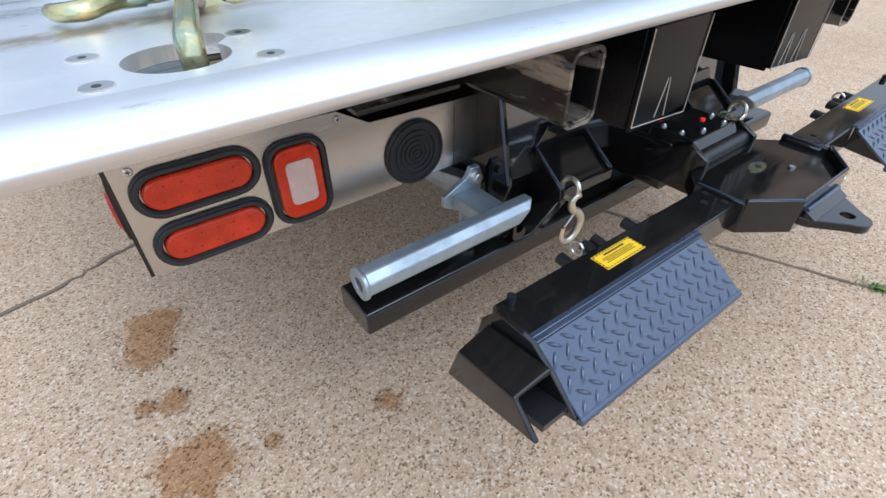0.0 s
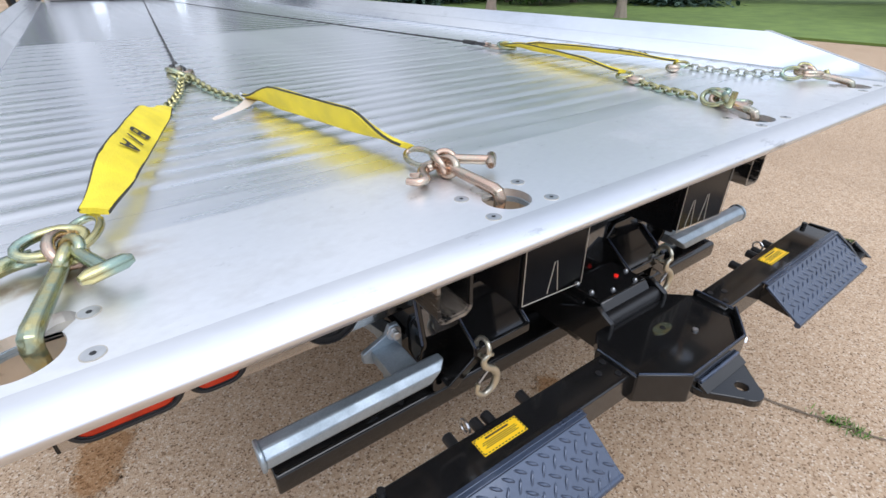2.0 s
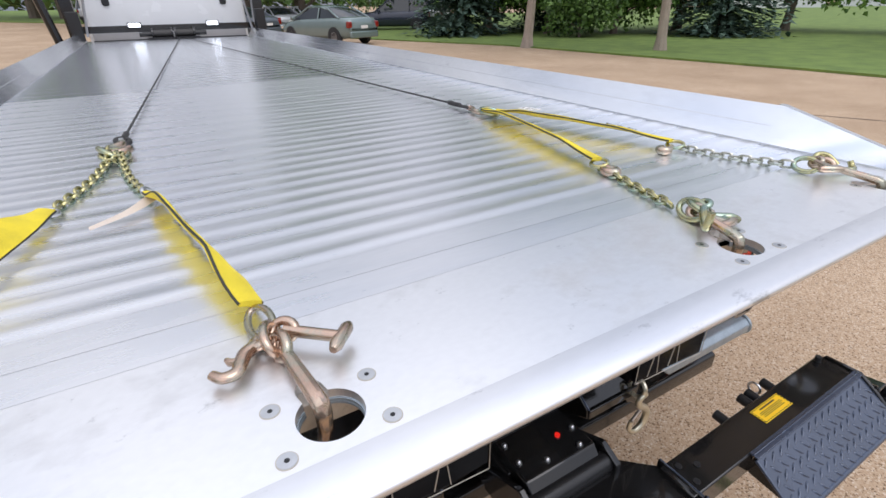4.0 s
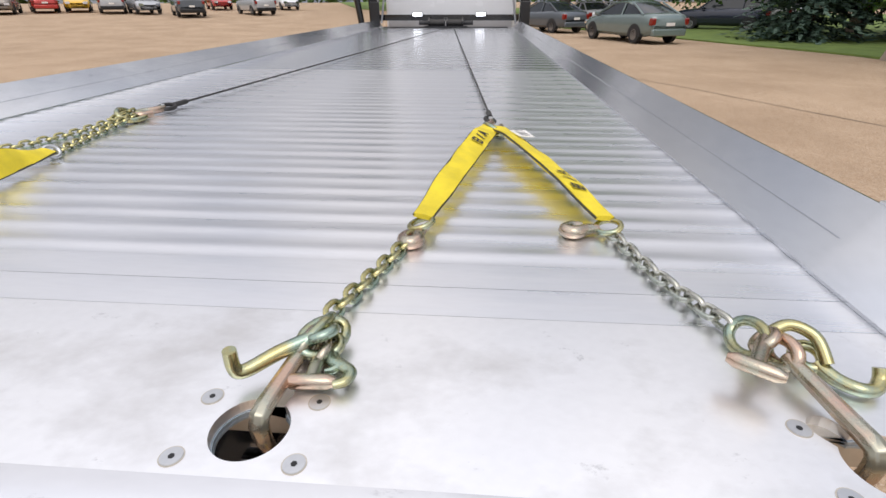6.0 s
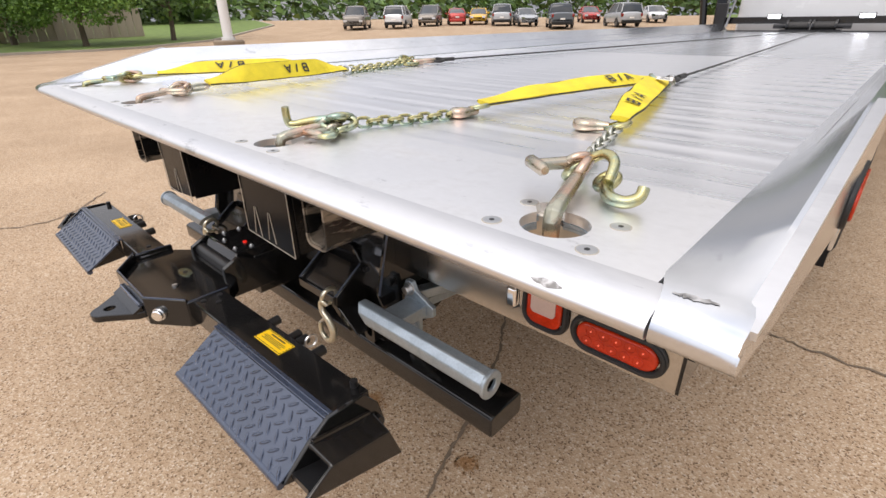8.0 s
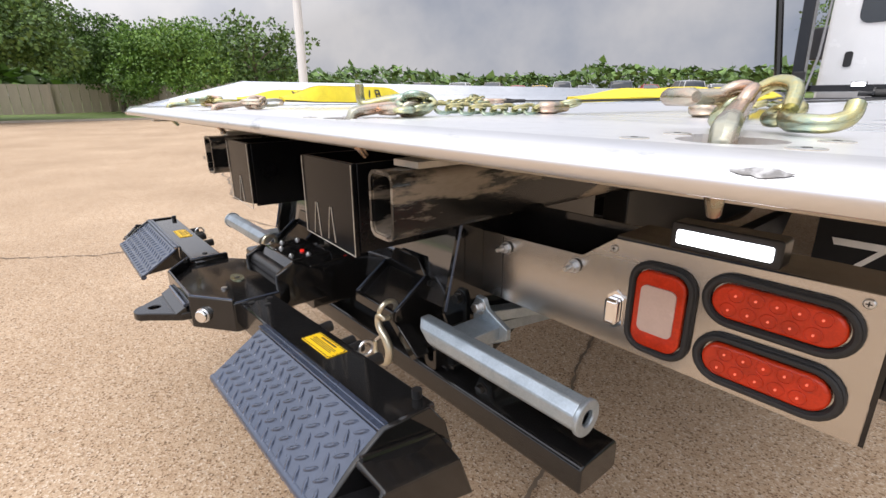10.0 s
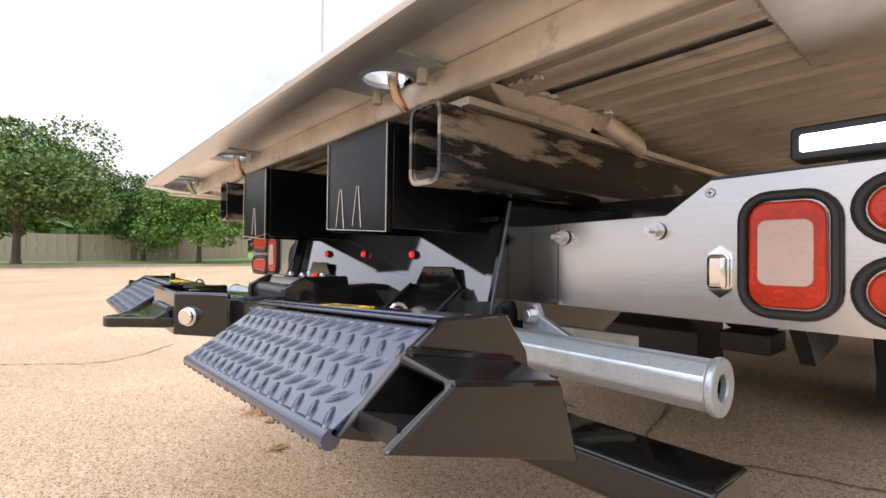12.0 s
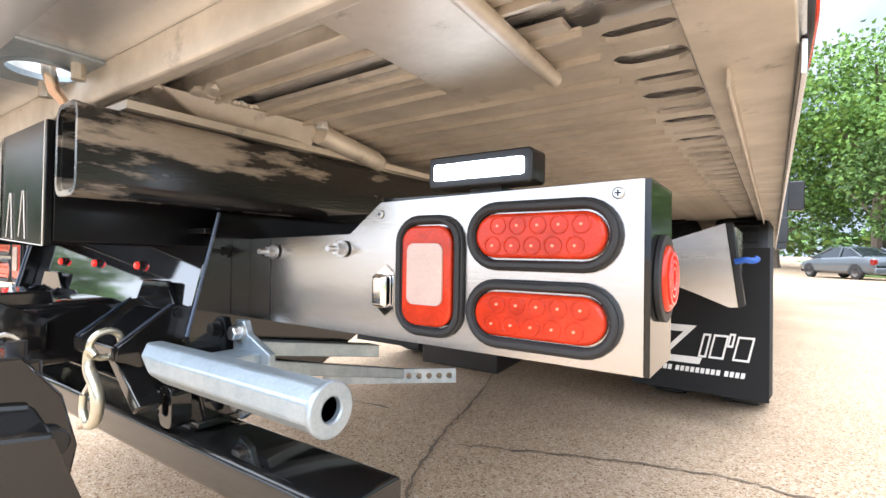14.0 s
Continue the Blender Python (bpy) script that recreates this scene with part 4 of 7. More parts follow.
def hook_pocket(s):
    """The folded black pocket from which a safety hook hangs."""
    t = thing("chain_pocket", "gloss black folded steel chain pocket under the deck", "bracket", (s * 0.3, 0.25, 0.55), "chain pockets")
    xa, xb = 0.178, 0.325
    bm = nb()
    vs = []
    for x in (xa, xb):
        for y, z in ((0.258, 0.535), (0.258, 0.544), (0.337, 0.602), (0.337, 0.593)):
            vs.append(bm.verts.new((s * x, y, z)))
    for f in ((0, 1, 2, 3), (7, 6, 5, 4), (0, 4, 5, 1), (1, 5, 6, 2), (2, 6, 7, 3), (3, 7, 4, 0)):
        bm.faces.new([vs[i] for i in f])
    part("tray", bm, M_BLACK, t, "sloping gloss black tray", bevel=0.002)
    part("front_lip", prism(nb(), [(0.252, 0.532), (0.252, 0.554), (0.260, 0.556), (0.262, 0.532)], "x", s * xa, s * xb), M_BLACK, t, bevel=0.002)
    for x in (xa, xb):
        part("cheek", prism(nb(), [(0.255, 0.534), (0.258, 0.554), (0.335, 0.610), (0.352, 0.610), (0.352, 0.495), (0.335, 0.490)], "x", s * x - 0.004, s * x + 0.004), M_BLACK, t, bevel=0.002)
        part("cheek_edge", sweep(nb(), [(s * x, 0.256, 0.555), (s * x, 0.335, 0.6115)], 0.0022, 6), M_TREAD, t, "bright rolled cheek edge")
    part("rear_guard", prism(nb(), [(s * 0.165, 0.555), (s * 0.175, 0.598), (s * 0.208, 0.645), (s * 0.294, 0.646), (s * 0.320, 0.606), (s * 0.330, 0.555)], "y", 0.341, 0.349), M_BLACK, t, bevel=0.002)
    part("stay", prism(nb(), [(s * 0.268, 0.540), (s * 0.296, 0.542), (s * 0.392, 0.476), (s * 0.372, 0.462)], "y", 0.262, 0.296), M_BLACK, t, "flat gloss black stay bar", bevel=0.003)
    part("stay_foot", hollow(nb(), rounded(s * 0.385 - 0.018, s * 0.385 + 0.018, 0.436, 0.496, 0.012), rounded(s * 0.385 - 0.010, s * 0.385 + 0.010, 0.454, 0.484, 0.008), "y", 0.300, 0.330), M_BLACK, t, bevel=0.001)
    part("edge_bolt", bar(nb(), (s * 0.318, 0.344, 0.596), (s * 0.336, 0.344, 0.596), 0.007, 8), M_BLACK2, t)
    h = thing("safety_hook", "gold zinc safety hook hanging from a shackle", "hook", (s * 0.295, 0.215, 0.46), "safety hooks")
    x, y = s * 0.315, 0.236
    part("shackle", sweep(nb(), [(x + 0.004 * math.sin(radians(a)), y + 0.012 + 0.020 * math.cos(radians(a)), 0.558 + 0.020 * math.sin(radians(a))) for a in range(0, 360, 20)], 0.0052, 8, True), M_PALE, h)
    crv = bend([(x + 0.012, y - 0.004, 0.545), (x + 0.002, y - 0.008, 0.553), (x - 0.010, y - 0.006, 0.542), (x - 0.006, y - 0.006, 0.523), (x + 0.014, y - 0.006, 0.507), (x + 0.027, y - 0.006, 0.483), (x + 0.018, y - 0.006, 0.455), (x - 0.006, y - 0.006, 0.445), (x - 0.025, y - 0.006, 0.461), (x - 0.023, y - 0.006, 0.485)], 5)
    n = len(crv)
    part("hook", sweep(nb(), crv, [0.0052 + 0.0035 * math.sin(math.pi * i / (n - 1)) ** 2 for i in range(n)], 10), M_PALE, h, "forged hook with a rounded throat")
    part("latch", sweep(nb(), [(x + 0.004, y - 0.006, 0.511), (x - 0.022, y - 0.006, 0.487)], 0.0035, 6), M_BOLT, h)

for s in (-1, 1):
    hook_pocket(s)

# ---- wheel lift ----
lift = thing("wheel_lift", "gloss black underlift crossbar with two diamond-tread tyre arms", "wheel lift", (0, 0.06, 0.54))


plain_part = part


def lift_hub():
    def part(name, bm, *rest, **opts):
        # the hub sits a little low and back, its pivot head lower again
        drop = 0.022 if name in LOW else 0.007
        for v in bm.verts:
            v.co.z -= drop
            v.co.y -= 0.0 if name in LOW else 0.006
        return plain_part(name, bm, *rest, **opts)

    LOW = ("pivot_head", "head_roller", "head_bar", "cheek_plate", "head_stud", "marker_lamp")
    poly = [(-0.165, 0.005), (-0.09, -0.05), (0.09, -0.05), (0.165, 0.005), (0.165, 0.09), (0.115, 0.135), (-0.115, 0.135), (-0.165, 0.09)]
    part("hub", prism(nb(), poly, "z", 0.552, 0.590), M_BLACK, lift, "flat gloss black hub plate", bevel=0.003)
    for i in (7, 0, 1, 2, 3):
        # upright side plates that stand proud of the hub's top
        p, q = Vector((*poly[i], 0)), Vector((*poly[(i + 1) % 8], 0))
        d = (q - p).normalized()
        o = Vector((d.y, -d.x, 0)) * 0.007
        e = d * 0.003
        bm = nb()
        vs = [bm.verts.new(v + Vector((0, 0, z))) for z in (0.543, 0.609 if i in (0, 1, 2) else 0.602) for v in (p - e, q + e, q + e + o, p - e + o)]
        for f in ((0, 1, 2, 3), (7, 6, 5, 4), (0, 4, 5, 1), (1, 5, 6, 2), (2, 6, 7, 3), (3, 7, 4, 0)):
            bm.faces.new([vs[j] for j in f])
        part("side_plate", bm, M_BLACK, lift, "gloss black side plate of the hub", bevel=0.002)
        # thin blue-grey rod along the top of each side plate
        part("plate_edge", sweep(nb(), [p + o * 0.5 + Vector((0, 0, 0.6095 if i in (0, 1, 2) else 0.6025)), q + o * 0.5 + Vector((0, 0, 0.6095 if i in (0, 1, 2) else 0.6025))], 0.0016, 6), M_TREAD, lift, "bright worn plate edge")
    part("hub_pin", prism(nb(), [(0.0 + 0.022 * math.cos(a) * 1.2, 0.062 + 0.013 * math.sin(a)) for a in [2 * math.pi * i / 18 for i in range(18)]], "z", 0.590, 0.592), M_ZINC, lift, "bare metal pin end worn through the paint")
    part("pin_hole", prism(nb(), circle(0.002, 0.062, 0.006, 12), "z", 0.5921, 0.5926), M_BLACK2, lift)
    part("grease_nipple", prism(nb(), circle(0.05, 0.02, 0.006, 10), "z", 0.590, 0.594), M_BOLT, lift)
    tg = [(-0.075, -0.05), (-0.07, -0.07)] + [(0.028 * math.cos(radians(a)), -0.112 + 0.030 * math.sin(radians(a))) for a in range(200, 341, 14)] + [(0.07, -0.07), (0.075, -0.05)]
    bm = nb()
    sheet_with_holes(bm, tg, [circle(0, -0.104, 0.011, 16)], 0.552, 0.568)
    part("tongue", bm, M_BLACK, lift, "black coupling tongue with a pin hole", bevel=0.002, smooth=False)
    for s in (-1, 1):
        if s < 0:
            continue
        d = Vector((0.075, 0.055, 0)).normalized()
        nrm = Vector((d.y, -d.x, 0))
        c = Vector((0.1175, -0.0395, 0.5735))
        p, q = c, c + nrm * 0.012
        bolt = part("face_bolt", bar(nb(), (s * p.x, p.y, p.z), (s * q.x, q.y, q.z), 0.0125, 16), M_CHROME, lift, "bright plated pivot bolt", bevel=0.002)
        r, u = c - nrm * 0.001, c + nrm * 0.004
        part("washer", bar(nb(), (s * r.x, r.y, r.z), (s * u.x, u.y, u.z), 0.0150, 18), M_BOLT, bolt)
    part("tongue_web", prism(nb(), [(-0.058, 0.581), (-0.058, 0.552), (-0.080, 0.5685)], "x", -0.069, 0.069), M_BLACK, lift, "sloping web above the tongue", bevel=0.001)
    part("weld_bead", sweep(nb(), [(-0.066, -0.060, 0.581), (0.0, -0.061, 0.582), (0.066, -0.060, 0.581)], 0.0040, 8), M_TREAD, lift, "ground weld along the tongue")
    # boom and pivot head
    part("boom", prism(nb(), rounded(-0.085, 0.085, 0.50, 0.61, 0.012), "y", 0.20, 1.3), M_BLACK, lift, "gloss black box-section boom", bevel=0.002)
    part("pivot_head", prism(nb(), [(0.13, 0.56), (0.13, 0.615), (0.155, 0.645), (0.25, 0.645), (0.27, 0.56)], "x", -0.078, 0.078), M_BLACK, lift, bevel=0.004)
    part("head_roller", bar(nb(), (-0.088, 0.135, 0.612), (0.088, 0.135, 0.612), 0.018, 18), M_BLACK2, lift, bevel=0.003)
    part("head_bar", bar(nb(), (-0.095, 0.118, 0.585), (0.095, 0.118, 0.585), 0.011, 14), M_BLACK, lift)
    for s in (-1, 1):
        part("cheek_plate", prism(nb(), [(0.105, 0.545), (0.11, 0.625), (0.15, 0.645), (0.24, 0.60), (0.24, 0.545)], "x", s * 0.092 - 0.006, s * 0.092 + 0.006), M_BLACK, lift, bevel=0.002)
    # bright dots on the head, each a small hexagon with a dome
    for x, y in ((-0.065, 0.19), (-0.020, 0.170), (0.05, 0.165), (0.065, 0.20), (-0.065, 0.23)):
        bm = nb()
        prism(bm, circle(x, y, 0.0058, 6), "z", 0.645, 0.648)
        bmesh.ops.create_uvsphere(bm, u_segments=10, v_segments=6, radius=0.0042, matrix=Matrix.Translation((x, y, 0.648)))
        part("head_stud", bm, M_BOLT, lift, "bright cap nut")
    # one glowing red dot among them
    for x in (0.03,):
        part("marker_lamp", prism(nb(), circle(x, 0.20, 0.005, 12), "z", 0.645, 0.649), M_REDLIT, lift, "tiny lit red lamp")


lift_hub()


def tread_bars():
    """Raised lozenges of the tread plate, in its own plane: u along it, v down it."""
    out = []
    for i in range(15):
        for j in range(6):
            out.append((0.013 + 0.0242 * i + (0.0121 if j % 2 else 0.0), 0.012 + 0.0160 * j, 52 if j % 2 else -38))
    return out


def lift_arm(s):
    def part(name, bm, *rest, **opts):
        # this arm rides up towards its outer end
        for v in bm.verts:
            f = max(0.0, (abs(v.co.x) - 0.15) / 0.5)
            v.co.z += (-0.006 + 0.022 * f) if s > 0 else (-0.008 + 0.004 * f)
            v.co.x -= s * (0.006 if s > 0 else 0.014) * f
        return plain_part(name, bm, *rest, **opts)

    arm = part("arm", prism(nb(), [(0.008, 0.598), (0.076, 0.598), (0.078, 0.545), (0.006, 0.545)], "x", s * 0.155, s * 0.684), M_BLACK, lift, "gloss black box-section tyre arm", bevel=0.003)
    # sloping tread plate with a folded lip
    a, b = Vector((0, -0.004, 0.596)), Vector((0, -0.087, 0.541))
    d = (b - a).normalized()
    nrm = Vector((0, d.z, -d.y)).normalized()
    if nrm.z < 0:
        nrm = -nrm
    bm = nb()
    x0, x1 = 0.310, 0.686
    vs = []
    for x in (x0, x1):
        for p, o in ((a, 0), (b, 0), (b, -0.006), (a, -0.006)):
            q = p + nrm * o
            vs.append(bm.verts.new((s * x, q.y, q.z)))
    for f in ((0, 1, 2, 3), (7, 6, 5, 4), (0, 4, 5, 1), (1, 5, 6, 2), (2, 6, 7, 3), (3, 7, 4, 0)):
        bm.faces.new([vs[i] for i in f])
    part("tread_plate", bm, M_TREAD, arm, "blue-black diamond tread plate", bevel=0.0015)
    bm = nb()
    for u, v, ang in tread_bars():
        c = a + d * v
        ca, sa = math.cos(radians(ang)), math.sin(radians(ang))
        ring0, ring1 = [], []
        for k in range(8):
            t = 2 * math.pi * k / 8
            for ring, f, h in ((ring0, 1.0, 0.0), (ring1, 0.60, 0.0019)):
                eu, ev = 0.0118 * f * math.cos(t), 0.0030 * f * math.sin(t)
                uu, vv = eu * ca - ev * sa, eu * sa + ev * ca
                q = c + d * vv + nrm * (h + 0.0002)
                ring.append(bm.verts.new((s * (x0 + u + uu), q.y, q.z)))
        for k in range(8):
            bm.faces.new((ring0[k], ring0[(k + 1) % 8], ring1[(k + 1) % 8], ring1[k]))
        bm.faces.new(ring1)
    tagged(part("tread_pattern", bm, M_TREAD, arm, "raised lozenge tread"), kind="stuff")
    part("tread_rim", sweep(nb(), [(s * x0, b.y + 0.002, b.z - 0.005), (s * x1, b.y + 0.002, b.z - 0.005)], 0.0066, 12), M_TREAD, arm)
    bm = nb()
    for i in range(30):
        # lozenge ends that run over the rolled edge
        u = x0 + 0.006 + (x1 - x0 - 0.012) * i / 29
        c = Vector((s * u, b.y - 0.0022, b.z - 0.0056))
        e = Vector((s * (0.0030 if i % 2 else -0.0030), -0.0006, -0.0042))
        sweep(bm, [c - e, c + Vector((0, -0.0006, 0)), c + e], [0.0012, 0.0019, 0.0012], 6)
    tagged(part("edge_pattern", bm, M_TREAD, arm, "lozenge ends over the rolled edge"), kind="stuff")
    part("tread_lip", box(nb(), *sorted((s * x0, s * x1)), -0.006, 0.010, 0.5985, 0.6015), M_TREAD, arm, bevel=0.001)
    part("tread_rib", box(nb(), *sorted((s * x0, s * x1)), 0.001, 0.004, 0.6015, 0.604), M_TREAD, arm, bevel=0.001)
    part("end_gusset", prism(nb(), [(0.006, 0.594), (-0.080, 0.536), (0.006, 0.545)], "x", s * 0.325, s * 0.331), M_BLACK, arm)
    # tyre receiver at the end of the arm: an end plate and a folded shelf outside it
    end = part("receiver", prism(nb(), [(-0.002, 0.603), (0.062, 0.602), (0.086, 0.570), (0.096, 0.530), (0.092, 0.508), (0.040, 0.512), (-0.060, 0.530), (-0.084, 0.538), (-0.040, 0.578)], "x", s * 0.684, s * 0.692), M_BLACK, arm, "black tyre receiver of thick folded plate", bevel=0.002)
    bm = nb()
    vs = [bm.verts.new((s * x, y, z)) for x, y, z in ((0.692, -0.040, 0.584), (0.692, 0.070, 0.566), (0.742, 0.067, 0.556), (0.742, -0.036, 0.572), (0.742, 0.088, 0.494), (0.742, -0.083 if s > 0 else -0.076, 0.541 if s > 0 else 0.537))]
    bm.faces.new((vs[0], vs[1], vs[2], vs[3]))
    bm.faces.new((vs[3], vs[2], vs[4], vs[5]))
    shelf = part("folded_shelf", bm, M_BLACK, end, "black folded shelf plate", smooth=False)
    sol = shelf.modifiers.new("plate", "SOLIDIFY")
    sol.thickness, sol.offset = 0.009 * S, -1 if s > 0 else 1
    bv = shelf.modifiers.new("edge", "BEVEL")
    bv.width, bv.segments = 0.003 * S, 2
    part("inner_web", prism(nb(), [(-0.070, 0.540), (0.080, 0.500), (0.080, 0.512), (-0.070, 0.552)], "x", s * 0.692, s * 0.734), M_BLACK2, end, "dark plate closing the shelf below")
    part("weld_bead", sweep(nb(), [(s * 0.694, -0.034, 0.583), (s * 0.694, 0.064, 0.565)], 0.0045, 8), M_BLACK, end)
    part("pin", bar(nb(), (s * 0.690, 0.078, 0.538), (s * 0.702, 0.078, 0.538), 0.011, 14), M_BLACK2, end, bevel=0.002)
    part("stop_bolt", bar(nb(), (s * 0.660, 0.066, 0.597), (s * 0.660, 0.066, 0.610), 0.0065, 10), M_BLACK2, arm)
    for x in (0.36, 0.44, 0.465, 0.52):
        part("keeper", bar(nb(), (s * x, 0.076, 0.582), (s * x, 0.103, 0.584), 0.010, 10), M_BLACK2, arm, bevel=0.002)
    part("spring_pin", sweep(nb(), [(s * 0.485, 0.098 + 0.012 * math.cos(radians(k)), 0.588 + 0.012 * math.sin(radians(k))) for k in range(0, 360, 30)], 0.0025, 6, True), M_BOLT, arm)
    for x, y in ((0.185, 0.06), (0.185, 0.025), (0.215, 0.045)):
        part("grub_screw", prism(nb(), circle(s * x, y, 0.006, 12), "z", 0.598, 0.600), M_BLACK2, arm)
    # warning label: yellow with a dashed border and unreadable lines
    lx = 0.447 if s > 0 else 0.455
    lab = part("warning_label", box(nb(), *sorted((s * (lx - 0.045), s * (lx + 0.045))), 0.030, 0.062, 0.5981, 0.5992), M_LABEL, arm, "yellow warning label with a dashed black border")
    bm = nb()
    for i in range(13):
        x = lx - 0.043 + 0.0068 * i
        for y in (0.0312, 0.0592):
            box(bm, *sorted((s * x, s * (x + 0.004))), y, y + 0.0018, 0.5992, 0.5995)
    for i in range(5):
        for x in (lx - 0.0445, lx + 0.0427):
            box(bm, *sorted((s * x, s * (x + 0.0018))), 0.0325 + 0.0058 * i, 0.0360 + 0.0058 * i, 0.5992, 0.5995)
    part("dashed_border", bm, M_INK, lab)
    bm = nb()
    for y, w, th in ((0.0535, 0.024, 0.003), (0.0485, 0.034, 0.0012), (0.0455, 0.036, 0.0012), (0.0425, 0.030, 0.0012), (0.0395, 0.034, 0.0012)):
        box(bm, lx * s - w, lx * s + w, y, y + th, 0.5992, 0.5995)
    part("small_print", bm, M_INK, lab)


for s in (-1, 1):
    lift_arm(s)


# ---- tail light panels ----
def oval(cx, cz, w, h, n=12):
    r = h / 2
    out = []
    for sx, a0 in ((1, -90), (-1, 90)):
        for i in range(n + 1):
            a = radians(a0 + 180 * i / n)
            out.append((cx + sx * (w / 2 - r) + r * math.cos(a), cz + r * math.sin(a)))
    return out


def grommet(bm, fn, y, grow):
    """A rounded rubber ring built of three lips."""
    hollow(bm, fn(grow), fn(0.002), "y", y - 0.006, y)
    hollow(bm, fn(grow * 0.8), fn(grow * 0.25), "y", y - 0.010, y - 0.006)
    return bm


def tail_panel(s):
    k, dz = (0.0, 0.0) if s > 0 else (0.012, -0.008)
    t = thing("tail_light_panel", "brushed stainless tail light panel with red lamps in rubber grommets", "light panel", (s * 0.72, 0.41, 0.58), "tail light panels")
    yp = 0.412
    shape = [(1.02 - k, 0.588), (1.02 - k, 0.768 + dz), (0.70, 0.762 + dz), (0.645, 0.722), (0.4185, 0.717), (0.4185, 0.590)]
    part("panel", prism(nb(), [(s * x, z) for x, z in shape], "y", yp, yp + 0.004), M_STEEL, t)
    part("side_flange", box(nb(), *sorted((s * (1.0205 - k), s * (1.0255 - k))), yp + 0.001, yp + 0.105, 0.588, 0.768 + dz), M_BLACK, t, "black side of the panel box")
    part("top_flange", box(nb(), *sorted((s * 0.70, s * (1.02 - k))), yp + 0.005, yp + 0.10, 0.762 + dz, 0.767 + dz), M_BLACK, t)
    part("back_box", box(nb(), *sorted((s * 0.40, s * (1.018 - k))), yp + 0.10, yp + 0.105, 0.59, 0.76), M_BLACK, t)
    part("end_bracket", box(nb(), *sorted((s * 0.355, s * 0.417)), yp - 0.004, yp + 0.006, 0.585, 0.722), M_BLACK, t, "black bracket at the panel end", bevel=0.001)
    part("seam", box(nb(), *sorted((s * 0.4715, s * 0.4728)), yp - 0.0006, yp + 0.001, 0.592, 0.716), M_BLACK2, t)
    for cz in (0.717 + dz, 0.634 + dz):
        lamp = part("oval_lamp", prism(nb(), oval(s * (0.918 - k * 0.5), cz, 0.142, 0.047), "y", yp - 0.009, yp), M_RED, t, "red oval LED tail lamp", bevel=0.004)
        part("grommet", grommet(nb(), lambda g, cz=cz: oval(s * (0.918 - k * 0.5), cz, 0.142 + 2 * g, 0.047 + 2 * g), yp, 0.0135), M_RUBBER, lamp, bevel=0.002)
        for i in range(5):
            for row in (-1, 1):
                x = s * (0.918 - k * 0.5) + (-0.046 + 0.0225 * i + 0.003 * row)
                z = cz + 0.0105 * row
                # one panel's diodes get their sparkle as emission, the other's stay plain
                part("diode", prism(nb(), circle(x, z, 0.0014, 8), "y", yp - 0.0112, yp - 0.0090), M_DIODE if s > 0 else M_RED, lamp, "diode with its glint put in as a faint glow" if s > 0 else "")
                if s > 0:
                    part("reflector_ring", hollow(nb(), circle(x, z, 0.0098, 18), circle(x, z, 0.0082, 18), "y", yp - 0.0105, yp - 0.0088), M_RED, lamp, bevel=0.0006)
    cx, cz = s * (0.780 - k * 0.4), 0.671 + dz
    half = 0.0255 if s > 0 else 0.0215
    rect = part("combination_lamp", prism(nb(), rounded(cx - 0.036, cx + 0.036, cz - 0.059, cz + 0.059, 0.020), "y", yp - 0.010, yp), M_RED, t, "red rectangular lamp with a clear reversing window", bevel=0.003)
    part("reversing_window", prism(nb(), rounded(cx - half, cx + half, cz - 0.034, cz + 0.038, 0.009), "y", yp - 0.0125, yp - 0.0095), M_WHITELENS, rect, "pale frosted reversing lens")
    part("grommet", grommet(nb(), lambda g: rounded(cx - 0.036 - g, cx + 0.036 + g, cz - 0.059 - g, cz + 0.059 + g, 0.020 + g), yp, 0.013), M_RUBBER, rect, bevel=0.002)
    for x, z in ((0.70, 0.747 + dz * 0.6), (0.997 - k, 0.756 + dz)):
        sc = part("screw", prism(nb(), circle(s * x, z, 0.0058, 14), "y", yp - 0.003, yp), M_BOLT, t, bevel=0.0015)
        slot = nb()
        box(slot, s * x - 0.003, s * x + 0.003, yp - 0.0034, yp - 0.003, z - 0.0007, z + 0.0007)
        box(slot, s * x - 0.0007, s * x + 0.0007, yp - 0.0036, yp - 0.0031, z - 0.003, z + 0.003)
        part("cross_slot", slot, M_BLACK2, sc)
    for x, z in ((0.484, 0.697), (0.634, 0.702)) if s > 0 else ():
        b = part("stud", bar(nb(), (s * x, yp - 0.030, z), (s * x, yp, z), 0.004, 10), M_BOLT, t)
        part("nut", prism(nb(), circle(s * x, z, 0.0085, 6), "y", yp - 0.016, yp - 0.006), M_BOLT, b)
        part("washer", prism(nb(), circle(s * x, z, 0.0115, 16), "y", yp - 0.006, yp - 0.003), M_BOLT, b)
    out = 0.010 if s > 0 else 0.006
    mk = part("side_marker", prism(nb(), circle(yp + 0.052, 0.676, 0.033, 24), "x", s * (1.0255 - k), s * (1.0255 + out - k)), M_RED, t, "round red side marker lamp", bevel=0.004)
    for r in (0.026, 0.019, 0.012):
        part("lens_ring", hollow(nb(), circle(yp + 0.052, 0.676, r, 24), circle(yp + 0.052, 0.676, r - 0.003, 24), "x", s * (1.0255 + out - k), s * (1.0255 + out + 0.002 - k)), M_REDLIT if s > 0 else M_RED, mk, bevel=0.0008)
